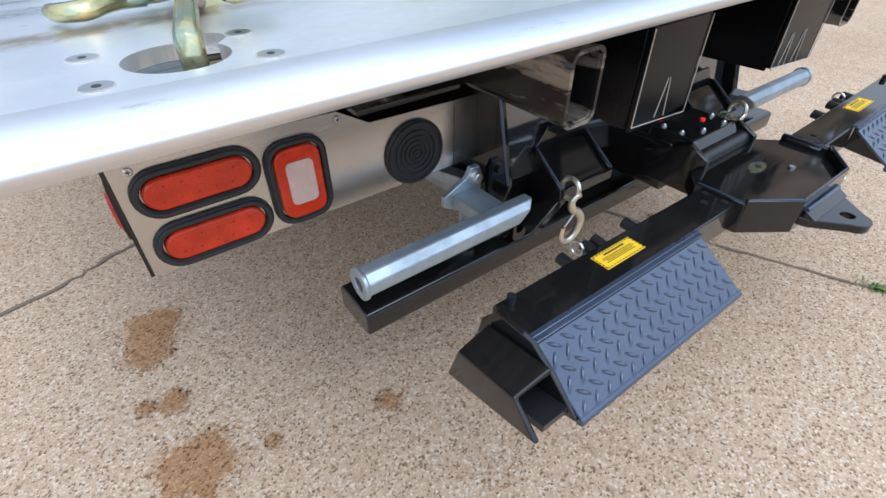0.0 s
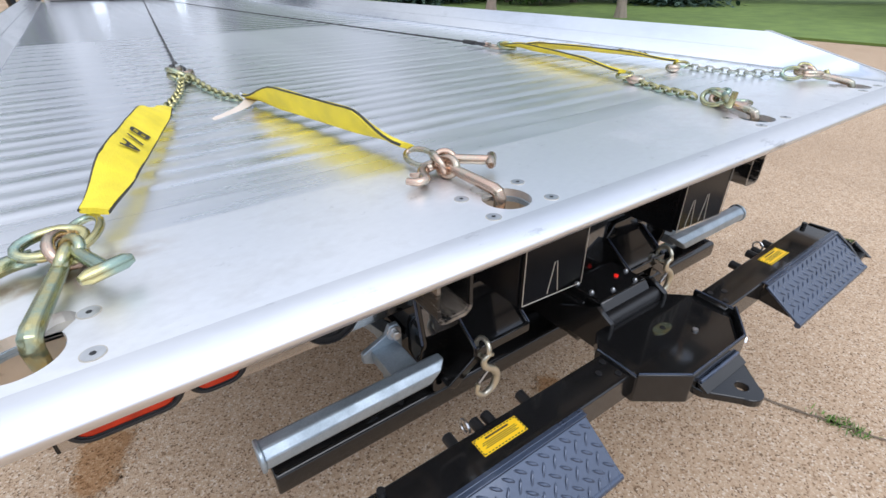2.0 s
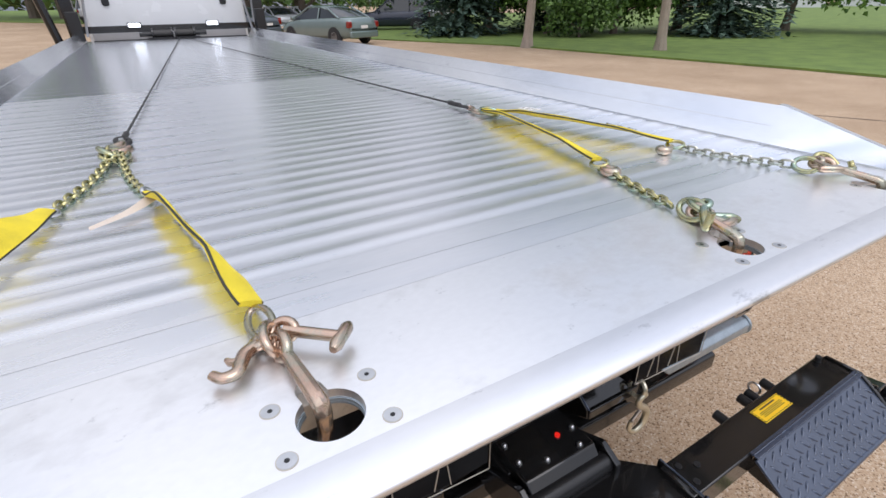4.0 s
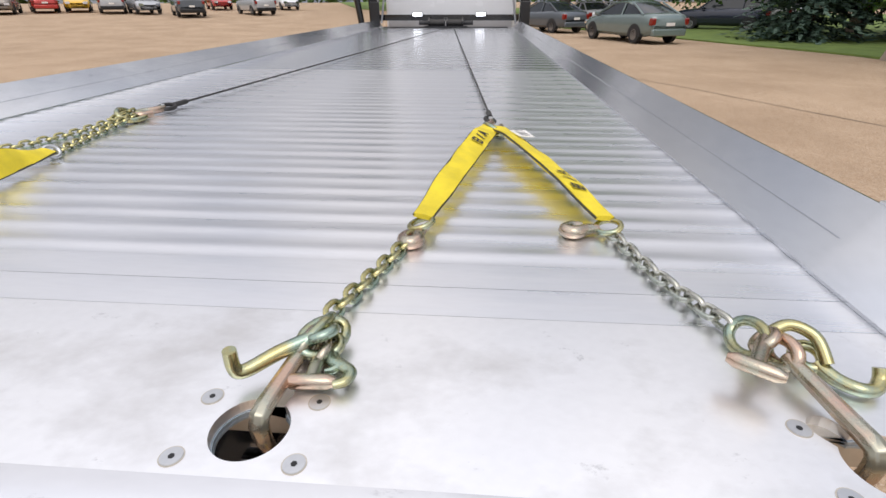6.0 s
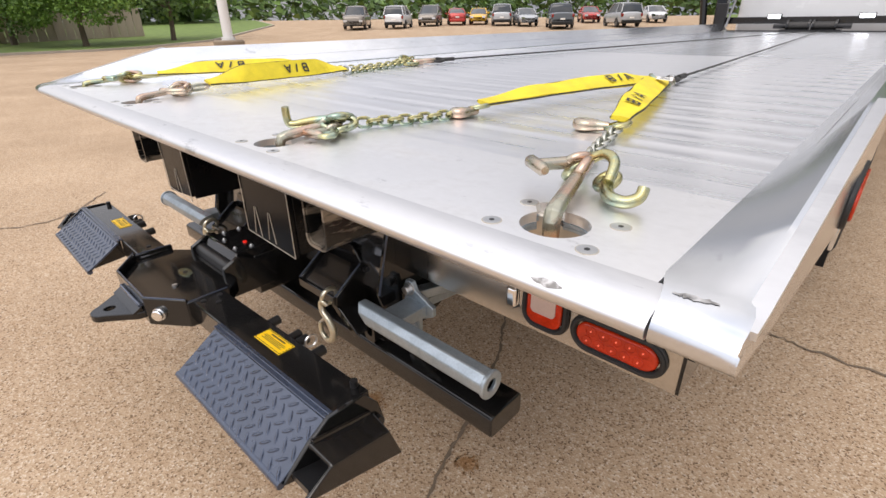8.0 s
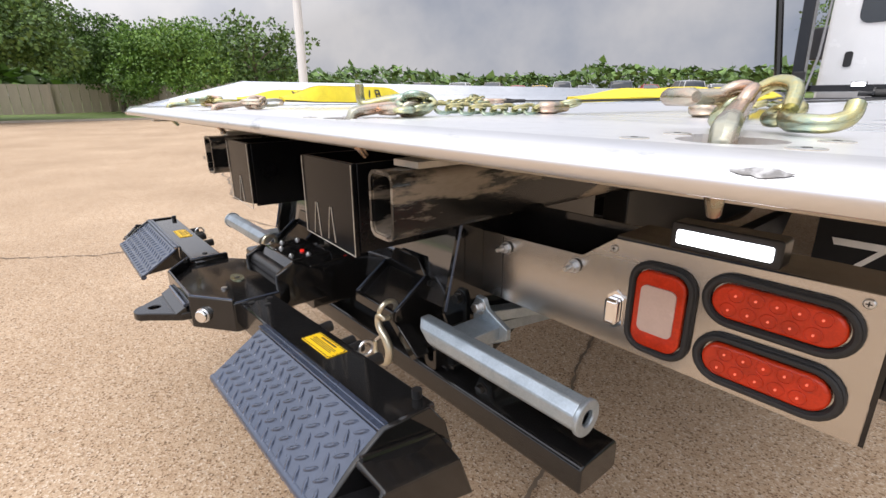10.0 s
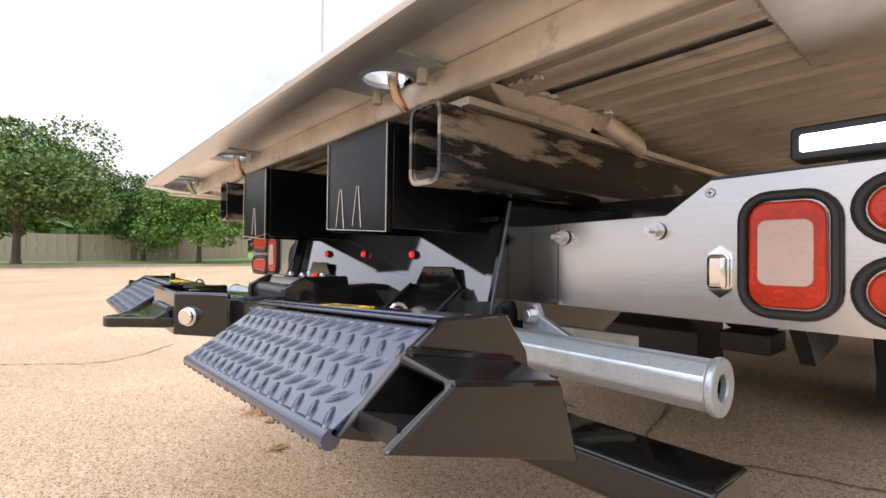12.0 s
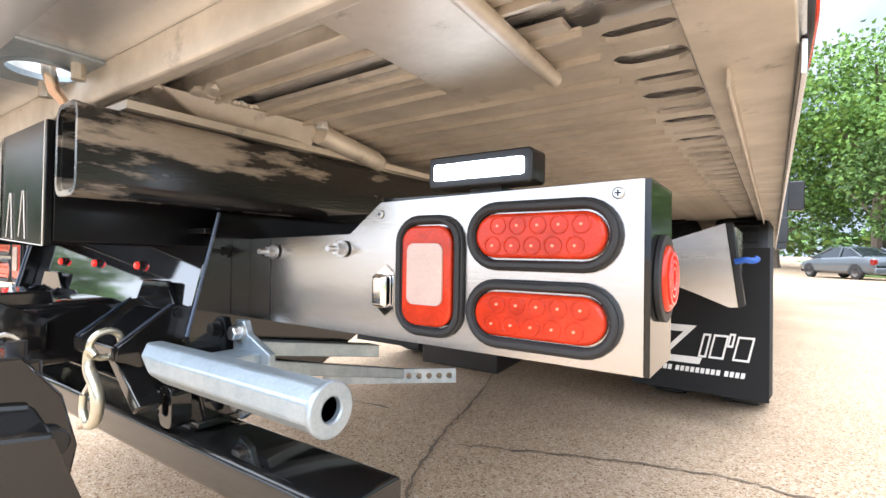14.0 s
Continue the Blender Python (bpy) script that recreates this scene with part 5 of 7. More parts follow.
    part("marker_gasket", hollow(nb(), circle(yp + 0.052, 0.676, 0.043, 28), circle(yp + 0.052, 0.676, 0.0335, 28), "x", s * (1.0255 - k), s * (1.0255 + out * 0.6 - k)), M_RUBBER, mk, bevel=0.001)
    if s > 0:
        lx, lz = 0.712, 0.650
        lic = part("plate_lamp", prism(nb(), rounded(lx - 0.011, lx + 0.011, lz - 0.021, lz + 0.021, 0.006), "y", yp - 0.018, yp), M_CHROME, t, "chrome licence lamp housing", bevel=0.005)
        part("base_plate", prism(nb(), [(lx, lz - 0.032), (lx + 0.0135, lz - 0.022), (lx + 0.0135, lz + 0.022), (lx, lz + 0.032), (lx - 0.0135, lz + 0.022), (lx - 0.0135, lz - 0.022)], "y", yp - 0.003, yp), M_CHROME, lic)
    else:
        al = part("round_grommet", prism(nb(), circle(-0.562, 0.646, 0.060, 36), "y", yp - 0.007, yp), M_RUBBER, t, "black rubber blanking grommet with moulded rings", bevel=0.002)
        for r in (0.057, 0.043, 0.033, 0.024, 0.015, 0.007):
            part("moulded_ring", hollow(nb(), circle(-0.562, 0.646, r, 30), circle(-0.562, 0.646, r - 0.004, 30), "y", yp - 0.0105, yp - 0.0068), M_RUBBER, al, bevel=0.001)
        part("top_bracket", prism(nb(), [(-0.69, 0.36), (-0.50, 0.36), (-0.47, 0.42), (-0.69, 0.42)], "z", 0.760, 0.770), M_BLACK, t, "black angle bracket", bevel=0.002)
    # work lamp on top
    w = thing("work_light", "lit rectangular LED work light in a black housing", "work light", (s * 0.86, 0.40, 0.772), "work lights")
    hx0, hx1 = sorted((s * 0.785, s * 0.915))
    part("housing", prism(nb(), rounded(hx0, hx1, 0.772, 0.808, 0.005), "y", 0.400, 0.435), M_BLACK2, w, "black finned housing", bevel=0.002)
    part("lens", prism(nb(), rounded(hx0 + 0.009, hx1 - 0.009, 0.7805, 0.7985, 0.003), "y", 0.398, 0.4005), M_LED, w, "glowing white lens")
    part("bracket", box(nb(), s * 0.85 - 0.02, s * 0.85 + 0.02, 0.42, 0.46, 0.7675, 0.7725), M_BLACK2, w)


for s in (-1, 1):
    tail_panel(s)


# ---- strap bridles on the deck ----
def oval_link(length, width, wire, seg=8):
    """A chain link lying along x."""
    r = width / 2
    pts = []
    for sx, a0 in ((1, -90), (-1, 90)):
        for i in range(7):
            a = radians(a0 + 180 * i / 6)
            pts.append((sx * (length / 2 - r) + r * math.cos(a), r * math.sin(a), 0))
    return sweep(nb(), pts, wire, seg, True)


LINK = mesh_of("chain_link", oval_link(0.0300, 0.0190, 0.0037), M_ZINC, True)
LINK_SILVER = mesh_of("chain_link", oval_link(0.0300, 0.0190, 0.0037), M_SILVERZINC, True)


def chain(parent, pts, me, tilt=20):
    """Links along a line, each turned a quarter against the one before."""
    pts = bend(pts, 10)
    step, run, k = 0.0224, 0.0, 0
    want = 0.0
    for a, b in zip(pts, pts[1:]):
        seg = (b - a).length
        while want <= run + seg and seg > 0:
            p = a.lerp(b, (want - run) / seg)
            d = (b - a).normalized()
            side = Vector((0, 0, 1)).cross(d).normalized()
            up = d.cross(side)
            ang = radians(tilt + 90 * (k % 2))
            s2 = side * math.cos(ang) + up * math.sin(ang)
            u2 = d.cross(s2)
            m = Matrix((d, s2, u2)).transposed().to_4x4()
            m.translation = p
            placed("chain_link", me, parent, m)
            want += step
            k += 1
        run += seg


def strap(parent, p, q, w0, w1, sag, twist=0.0, logos=(0.5,), turn=1, label="", lift=0.004, taper=0.0, tag=None):
    """A doubled band of webbing from p to q with black-edged folds; logos are plain dark bars."""
    p, q = Vector(p), Vector(q)
    d = (q - p).normalized()
    side = Vector((-d.y, d.x, 0)).normalized()
    n = 26
    bm = nb()
    rows = []
    line = []
    for i in range(n + 1):
        t = i / n
        c = p.lerp(q, t) + Vector((0, 0, sag * math.sin(math.pi * t)))
        e = min(1.0, min(t, 1 - t) / 0.26)
        e = e * e * (3 - 2 * e)
        w = (w0 + (w1 - w0) * e) / 2 * (1 - taper * t)
        a = radians(twist * (0.3 + 0.7 * e))
        c.z += w * abs(math.sin(a)) * 0.9
        c += side * 0.0025 * noise.noise(Vector((t * 5, p.x * 9, 0.3)))
        w *= 1 + 0.06 * noise.noise(Vector((t * 7, p.x * 5, 1.7)))
        v = side * math.cos(a) + Vector((0, 0, 1)) * math.sin(a)
        nn = v.cross(d)
        if nn.z < 0:
            nn = -nn
        line.append((c, v, nn, w))
        ring = []
        for u, o in ((-1, -0.0035), (-1, 0.0035), (-0.5, 0.0045), (0, 0.005), (0.5, 0.0045), (1, 0.0035), (1, -0.0035), (0, -0.0045)):
            ring.append(bm.verts.new(c + v * (w * u) + nn * (o + lift + 0.004 * e * noise.noise(Vector((t * 6, u * 0.9, p.x * 7))))))
        rows.append(ring)
    for a, b in zip(rows, rows[1:]):
        for k in range(8):
            bm.faces.new((a[k], a[(k + 1) % 8], b[(k + 1) % 8], b[k]))
    bm.faces.new(rows[0])
    bm.faces.new(rows[-1])
    st = part("webbing_strap", bm, M_STRAP, parent, label or "doubled yellow nylon webbing strap")
    for u in (-1, 1):
        part("edge_stitching", sweep(nb(), [c + v * (w * u) + nn * lift for c, v, nn, w in line], 0.0024, 6), M_INK, st, "dark stitched edge")

    def on(t, u, h=0.0085):
        i = min(n - 1, max(0, int(t * n)))
        f = t * n - i
        c = line[i][0].lerp(line[i + 1][0], f)
        return c + line[i][1] * (u * line[i][3]) + line[i][2] * (lift + h)
    length = (q - p).length
    for t0 in logos:
        bm = nb()

        def bar2(ta, ua, tb, ub, hw):
            a, b = on(ta, ua * turn), on(tb, ub * turn)
            e = (b - a).normalized()
            i = min(n - 1, int(ta * n))
            k = line[i][2].cross(e).normalized() * hw
            vs = [bm.verts.new(x) for x in (a + k, b + k, b - k, a - k)]
            bm.faces.new(vs)
        g = 0.030 / length * turn
        for dt, shape in ((-1, "block"), (0, "slash"), (1, "peak")):
            tc = t0 + dt * g * 1.25
            if shape == "block":
                bar2(tc - g * 0.35, -0.5, tc - g * 0.35, 0.60, 0.0036)
                bar2(tc + g * 0.25, -0.45, tc + g * 0.25, 0.50, 0.0030)
                for u in (-0.46, 0, 0.46):
                    bar2(tc - g * 0.35, u, tc + g * 0.25, u, 0.0028)
            elif shape == "slash":
                bar2(tc - g * 0.2, -0.5, tc + g * 0.2, 0.5, 0.0030)
            else:
                bar2(tc - g * 0.42, -0.5, tc, 0.5, 0.0031)
                bar2(tc + g * 0.42, -0.5, tc, 0.5, 0.0031)
                bar2(tc - g * 0.25, -0.15, tc + g * 0.25, -0.15, 0.0026)
        part("printed_mark", bm, M_INK, st, "dark printed mark")
    if tag:
        # a sewn-on white fabric label with lines of print too small to read
        reach = 0.036 / length
        bm = nb()
        top = [on(tag + dt, u, 0.012 + 0.008 * max(0, u)) for dt, u in ((-reach, -0.15), (-reach * 0.8, 1.25), (reach, 1.20), (reach, -0.10))]
        low = [p - line[3][2] * 0.0015 for p in top]
        va, vb = [bm.verts.new(p) for p in top], [bm.verts.new(p) for p in low]
        bm.faces.new(va)
        bm.faces.new(vb[::-1])
        for i in range(4):
            bm.faces.new((va[i], vb[i], vb[(i + 1) % 4], va[(i + 1) % 4]))
        sewn = part("care_tag", bm, M_TAG, st, "small white fabric tag")
        bm = nb()
        for i in range(4):
            ta = tag - reach * 0.75 + reach * 0.42 * i
            bm.faces.new([bm.verts.new(on(t2, u, 0.0125 + 0.008 * u)) for t2, u in ((ta, 0.2), (ta, 0.95), (ta + reach * 0.16, 0.95), (ta + reach * 0.16, 0.2))])
        part("small_print", bm, M_INK, sewn)
    return st


def ring_path(c, d, a, b, lean=0.0, n=18):
    """An oval round c: a along d, b across it, tilted out of the deck."""
    c, d = Vector(c), Vector(d).normalized()
    side = Vector((-d.y, d.x, 0)).normalized()
    v = side * math.cos(radians(lean)) + Vector((0, 0, 1)) * math.sin(radians(lean))
    return [c + d * (a * math.cos(2 * math.pi * i / n)) + v * (b * math.sin(2 * math.pi * i / n)) for i in range(n)]


def j_hook(parent, start, hole, material):
    """A long flattened shank that runs down into its keyhole."""
    p, h = Vector(start), Vector(hole)
    d = (h - p)
    d.z = 0
    d.normalize()
    up = Vector((0, 0, 1))
    h.z = ZD + 0.010
    low = h - d * 0.012
    pts = [p, p.lerp(low, 0.3), p.lerp(low, 0.85), low, h - d * 0.003 - up * 0.003, h + d * 0.001 - up * 0.012, h - up * 0.03, h - d * 0.006 - up * 0.052, h - d * 0.022 - up * 0.072]
    rr = [0.0082, 0.0092, 0.0101, 0.0105, 0.0105, 0.0102, 0.0095, 0.0085, 0.006]
    part("long_j_hook", sweep(nb(), pts, rr, 8, flat=0.9), material, parent, "long forged hook reaching into a keyhole", bevel=0.0015)
    part("hook_eye", sweep(nb(), ring_path(p - d * 0.006, d, 0.018, 0.013, 65), 0.0068, 10, True), material, parent)


def t_hook(parent, c, d, material, length=0.062):
    c, d = Vector(c), Vector(d).normalized()
    side = Vector((-d.y, d.x, 0)).normalized()
    e = c + d * length
    part("t_hook", sweep(nb(), bend([c, c + d * length * 0.5, e], 4), [0.0078] * 9, 10), material, parent, "T-headed frame hook")
    head = nb()
    sweep(head, [e - side * 0.026, e - side * 0.018, e + side * 0.018, e + side * 0.026], [0.005, 0.0085, 0.0085, 0.005], 10)
    part("t_hook_head", head, material, parent)
    part("hook_eye", sweep(nb(), ring_path(c, d, 0.015, 0.012, 50), 0.006, 10, True), material, parent)


def claw_hook(parent, c, d, material, size=1.0, up=0.0):
    """A short curved frame hook, its tip turned back."""
    c, d = Vector(c), Vector(d).normalized()
    side = Vector((-d.y, d.x, 0)).normalized()
    z = Vector((0, 0, 1))
    k = size
    pts = bend([c, c + d * 0.022 * k, c + d * 0.040 * k + side * 0.010 * k, c + d * 0.060 * k + side * 0.022 * k + z * up, c + d * 0.078 * k + side * 0.012 * k + z * up * 1.5, c + d * 0.080 * k - side * 0.008 * k + z * up * 2], 5)
    n = len(pts)
    part("claw_hook", sweep(nb(), pts, [0.0124 * k * (1.0 - 0.35 * (i / (n - 1)) ** 2) for i in range(n)], 10, flat=0.85), material, parent, "short curved claw hook")
    sp = c + d * 0.042 * k + side * 0.008 * k
    part("claw_spur", sweep(nb(), [sp, sp - side * 0.014 * k + d * 0.006 * k, sp - side * 0.024 * k + d * 0.004 * k], [0.008 * k, 0.0065 * k, 0.004 * k], 8), material, parent)
    part("hook_eye", sweep(nb(), ring_path(c - d * 0.010, d, 0.014, 0.012, 20), 0.0062, 10, True), material, parent)


def bent_hook(parent, pts, material, thick):
    """A forged hook bent along a line, blunt at its tip, with an eye at its root."""
    line = bend(pts, 5)
    n = len(line)
    part("bent_hook", sweep(nb(), line, [thick * (1.0 - 0.22 * i / (n - 1)) for i in range(n)], 10), material, parent, "forged hook with an upturned tip")
    a, b = Vector(pts[0]), Vector(pts[1])
    part("hook_eye", sweep(nb(), ring_path(a - (b - a).normalized() * 0.010, b - a, 0.014, 0.012, 25), 0.0062, 10, True), material, parent)


def grab_hook(parent, c, d, material):
    """A folded grab hook lying on its side."""
    c, d = Vector(c), Vector(d).normalized()
    side = Vector((-d.y, d.x, 0)).normalized()
    pts = bend([c, c + d * 0.022, c + d * 0.045 + side * 0.006, c + d * 0.056 - side * 0.006, c + d * 0.042 - side * 0.018, c + d * 0.022 - side * 0.016], 5)
    part("grab_hook", sweep(nb(), pts, [0.0075 + 0.0045 * math.sin(math.pi * i / (len(pts) - 1)) for i in range(len(pts))], 10), material, parent, "rose-gold grab hook")


def swivel_end(parent, c, d, k=1.0):
    """The winch rope's clevis hook that joins both legs."""
    c, d = Vector(c), Vector(d).normalized() * k
    side = Vector((-d.y, d.x, 0))
    part("thimble_eye", sweep(nb(), ring_path(c + d * 0.10, d, 0.024 * k, 0.013 * k, 15), 0.005 * k, 10, True), M_CABLE, parent, "wire rope eye")
    pts = bend([c + d * 0.085, c + d * 0.06, c + d * 0.03 + side * 0.018, c + side * 0.012, c - d * 0.004 - side * 0.010, c + d * 0.02 - side * 0.020], 5)
    part("clevis_hook", sweep(nb(), pts, [0.0085 * k] * len(pts), 10), M_ZINCP, parent, "forged clevis hook")
    part("clevis_pin", bar(nb(), c + d * 0.085 - Vector((0, 0, 0.012)), c + d * 0.085 + Vector((0, 0, 0.014)), 0.007, 10), M_BOLT, parent)
    part("master_link", sweep(nb(), ring_path(c - d * 0.02, d, 0.036 * k, 0.022 * k, 10), 0.0062 * k, 10, True), M_ZINC, parent, "oval gold zinc master link")
    part("master_link", sweep(nb(), ring_path(c - d * 0.028 + side * 0.006 + Vector((0, 0, 0.008)), d + side * 0.4, 0.030 * k, 0.018 * k, 40), 0.0055 * k, 10, True), M_ZINC, parent)


ZT = ZD + 0.010


def bridle(side, group):
    t = thing("strap_bridle", "yellow V-strap bridle with chains and hooks, hooked into the deck", "tow bridle", (side * 0.62, 0.7, ZD), group)
    return t


# bridle on one half: the straps sit low, next to the keyholes
bl = bridle(-1, "strap bridles")
J1 = Vector((-0.578, 1.40, ZT + 0.006))
swivel_end(bl, J1, (0.10, 1, 0), 1.45)
chain(bl, [J1 + Vector((-0.004, -0.03, 0.006)), (-0.625, 1.16, ZT), (-0.688, 0.965, ZT)], LINK)
chain(bl, [J1 + Vector((-0.02, 0.0, 0.012)), (-0.60, 1.30, ZT + 0.012), (-0.56, 1.31, ZT + 0.01)], LINK, 60)
chain(bl, [J1 + Vector((0.01, -0.04, 0.004)), (-0.548, 1.14, ZT), (-0.508, 0.955, ZT)], LINK)
strap(bl, (-0.690, 0.950, ZT + 0.004), (-0.848, 0.375, ZT + 0.012), 0.030, 0.056, 0.002, -44, (0.58,), 1)
strap(bl, (-0.507, 0.945, ZT + 0.004), (-0.402, 0.365, ZT + 0.010), 0.030, 0.056, 0.0, -66, (0.42,), 1)
part("d_link", sweep(nb(), ring_path((-0.690, 0.957, ZT + 0.004), (-0.2, 1, 0), 0.020, 0.017, 12), 0.005, 10, True), M_BOLT, bl)
part("d_link", sweep(nb(), ring_path((-0.507, 0.955, ZT + 0.008), (0.2, 1, 0), 0.018, 0.016, 50), 0.005, 10, True), M_BOLT, bl)
bm = nb()
for k, (a, b) in enumerate(zip(bend([(-0.505, 0.95, ZT + 0.012), (-0.55, 0.875, ZT + 0.008), (-0.615, 0.835, ZT)], 6), bend([(-0.484, 0.928, ZT + 0.006), (-0.536, 0.860, ZT + 0.004), (-0.612, 0.824, ZT - 0.003)], 6))):
    va, vb = bm.verts.new(a), bm.verts.new(b)
    if k:
        bm.faces.new((pa, va, vb, pb))
    pa, pb = va, vb
part("care_tag", bm, M_CARE, bl, "crumpled white fabric care tag")
# hooks at the outer keyhole
C1 = Vector((-0.880, 0.298, ZT + 0.012))
part("oval_link", sweep(nb(), ring_path((-0.866, 0.338, ZT + 0.010), (-0.15, -1, 0), 0.044, 0.021, 12), 0.0050, 10, True), M_ZINC, bl)
part("oval_link", sweep(nb(), ring_path(C1, (0.3, 1, 0), 0.026, 0.018, 55), 0.0065, 10, True), M_ZINCP, bl)
part("oval_link", sweep(nb(), ring_path(C1 + Vector((-0.012, 0.012, 0.006)), (1, 0.3, 0), 0.032, 0.018, 20), 0.0062, 10, True), M_ZINC, bl)
j_hook(bl, (-0.884, 0.270, ZT + 0.010), (-0.914, 0.158, ZT + 0.006), M_ZINC)
t_hook(bl, (-0.874, 0.280, ZT + 0.018), (0.45, -1, -0.05), M_ZINC, 0.068)
claw_hook(bl, (-0.912, 0.316, ZT + 0.004), (-1, -0.12, 0), M_ZINC, 0.9, -0.002)
# hooks at the inner keyhole
C2 = Vector((-0.392, 0.285, ZT + 0.010))
part("oval_link", sweep(nb(), ring_path((-0.398, 0.330, ZT + 0.008), (0.1, -1, 0), 0.036, 0.016, 30), 0.0050, 10, True), M_ZINCP, bl)
part("oval_link", sweep(nb(), ring_path(C2, (0.3, 1, 0), 0.024, 0.017, 60), 0.0062, 10, True), M_ZINCP, bl)
j_hook(bl, (-0.386, 0.262, ZT + 0.008), (-0.372, 0.160, ZT + 0.006), M_ZINCP)
t_hook(bl, (-0.376, 0.292, ZT + 0.012), (0.85, -0.75, 0.0), M_ZINCP, 0.075)
claw_hook(bl, (-0.412, 0.290, ZT + 0.004), (-0.75, -0.5, 0), M_ZINCP, 0.75)

# bridle on the other half: straps next to the rope, chains down to the keyholes
br = bridle(1, "strap bridles")
J2 = Vector((0.611, 1.275, ZT + 0.006))
swivel_end(br, J2, (-0.08, 1, 0), 1.2)
strap(br, (0.602, 1.250, ZT + 0.012), (0.478, 0.590, ZT + 0.010), 0.050, 0.060, 0.004, -26, (0.28,), -1, taper=0.36)
strap(br, (0.620, 1.240, ZT + 0.012), (0.785, 0.605, ZT + 0.010), 0.044, 0.066, 0.004, -20, (0.76,), -1, taper=0.28, tag=0.23)
part("d_link", sweep(nb(), ring_path((0.476, 0.580, ZT + 0.008), (-0.2, -1, 0), 0.022, 0.020, 15), 0.005, 10, True), M_ZINC, br)
part("d_link", sweep(nb(), ring_path((0.788, 0.592, ZT + 0.006), (0.2, -1, 0), 0.022, 0.020, 15), 0.005, 10, True), M_ZINC, br)
grab_hook(br, (0.480, 0.570, ZT + 0.002), (-0.25, -1, 0), M_ZINCP)
grab_hook(br, (0.772, 0.592, ZT + 0.002), (-1, -0.30, 0), M_ZINCP)
chain(br, [(0.470, 0.560, ZT), (0.430, 0.430, ZT - 0.001), (0.392, 0.305, ZT + 0.004)], LINK, 35)
chain(br, [(0.794, 0.570, ZT), (0.825, 0.440, ZT - 0.001), (0.868, 0.315, ZT + 0.006)], LINK_SILVER, 10)
# inner keyhole
part("oval_link", sweep(nb(), ring_path((0.393, 0.268, ZT + 0.010), (-0.3, -1, 0), 0.032, 0.019, 55), 0.0062, 10, True), M_ZINC, br)
part("oval_link", sweep(nb(), ring_path((0.405, 0.262, ZT + 0.012), (-0.6, -1, 0), 0.030, 0.018, -30), 0.0060, 10, True), M_ZINC, br)
j_hook(br, (0.388, 0.248, ZT + 0.010), (0.372, 0.158, ZT + 0.006), M_ZINCP)
bent_hook(br, [(0.398, 0.250, ZT + 0.020), (0.368, 0.228, ZT + 0.016), (0.341, 0.205, ZT + 0.010), (0.334, 0.199, ZT + 0.018), (0.335, 0.197, ZT + 0.042)], M_ZINC, 0.0088)
claw_hook(br, (0.416, 0.250, ZT + 0.002), (0.25, -0.6, 0), M_ZINC, 0.65)
t_hook(br, (0.405, 0.248, ZT + 0.002), (0.05, -1, 0), M_ZINCP, 0.045)
# outer keyhole
part("oval_link", sweep(nb(), ring_path((0.871, 0.296, ZT + 0.010), (0.1, -1, 0), 0.026, 0.018, 50), 0.0062, 10, True), M_ZINC, br)
arc = [(0.885, 0.290, ZT + 0.020), (0.905, 0.292, ZT + 0.032), (0.925, 0.278, ZT + 0.028), (0.930, 0.256, ZT + 0.010)]
part("oval_link", sweep(nb(), bend(arc, 6), 0.0066, 10), M_ZINC, br, "bent gold zinc ring")
j_hook(br, (0.892, 0.262, ZT + 0.014), (0.918, 0.158, ZT + 0.006), M_ZINCP)
t_hook(br, (0.878, 0.280, ZT + 0.020), (-0.55, -0.8, 0.0), M_ZINCP, 0.055)
bent_hook(br, [(0.926, 0.264, ZT + 0.004), (0.935, 0.246, ZT), (0.948, 0.233, ZT), (0.963, 0.233, ZT), (0.973, 0.242, ZT + 0.005), (0.974, 0.249, ZT + 0.015)], M_ZINC, 0.0084)


def rope(name, a, b, sag):
    t = thing(name, "dark steel winch rope running along the deck", "winch rope", (a[0], a[1], ZD), "winch ropes")
    a, b = Vector(a), Vector(b)
    pts = [a.lerp(b, i / 20) + Vector((0, 0, -sag * math.sin(math.pi * i / 20))) for i in range(21)]
    part("wire_rope", sweep(nb(), pts, 0.0040, 8), M_CABLE, t, "twisted dark wire rope")
    part("ferrule", sweep(nb(), [a, a.lerp(b, 0.012)], 0.009, 10), M_CABLE, t, "pressed rope ferrule")


rope("winch_rope", (-0.562, 1.575, ZD + 0.016), (0.06, 7.95, ZD + 0.016), 0.004)
rope("winch_rope", (0.603, 1.435, ZD + 0.016), (0.12, 7.95, ZD + 0.016), 0.004)


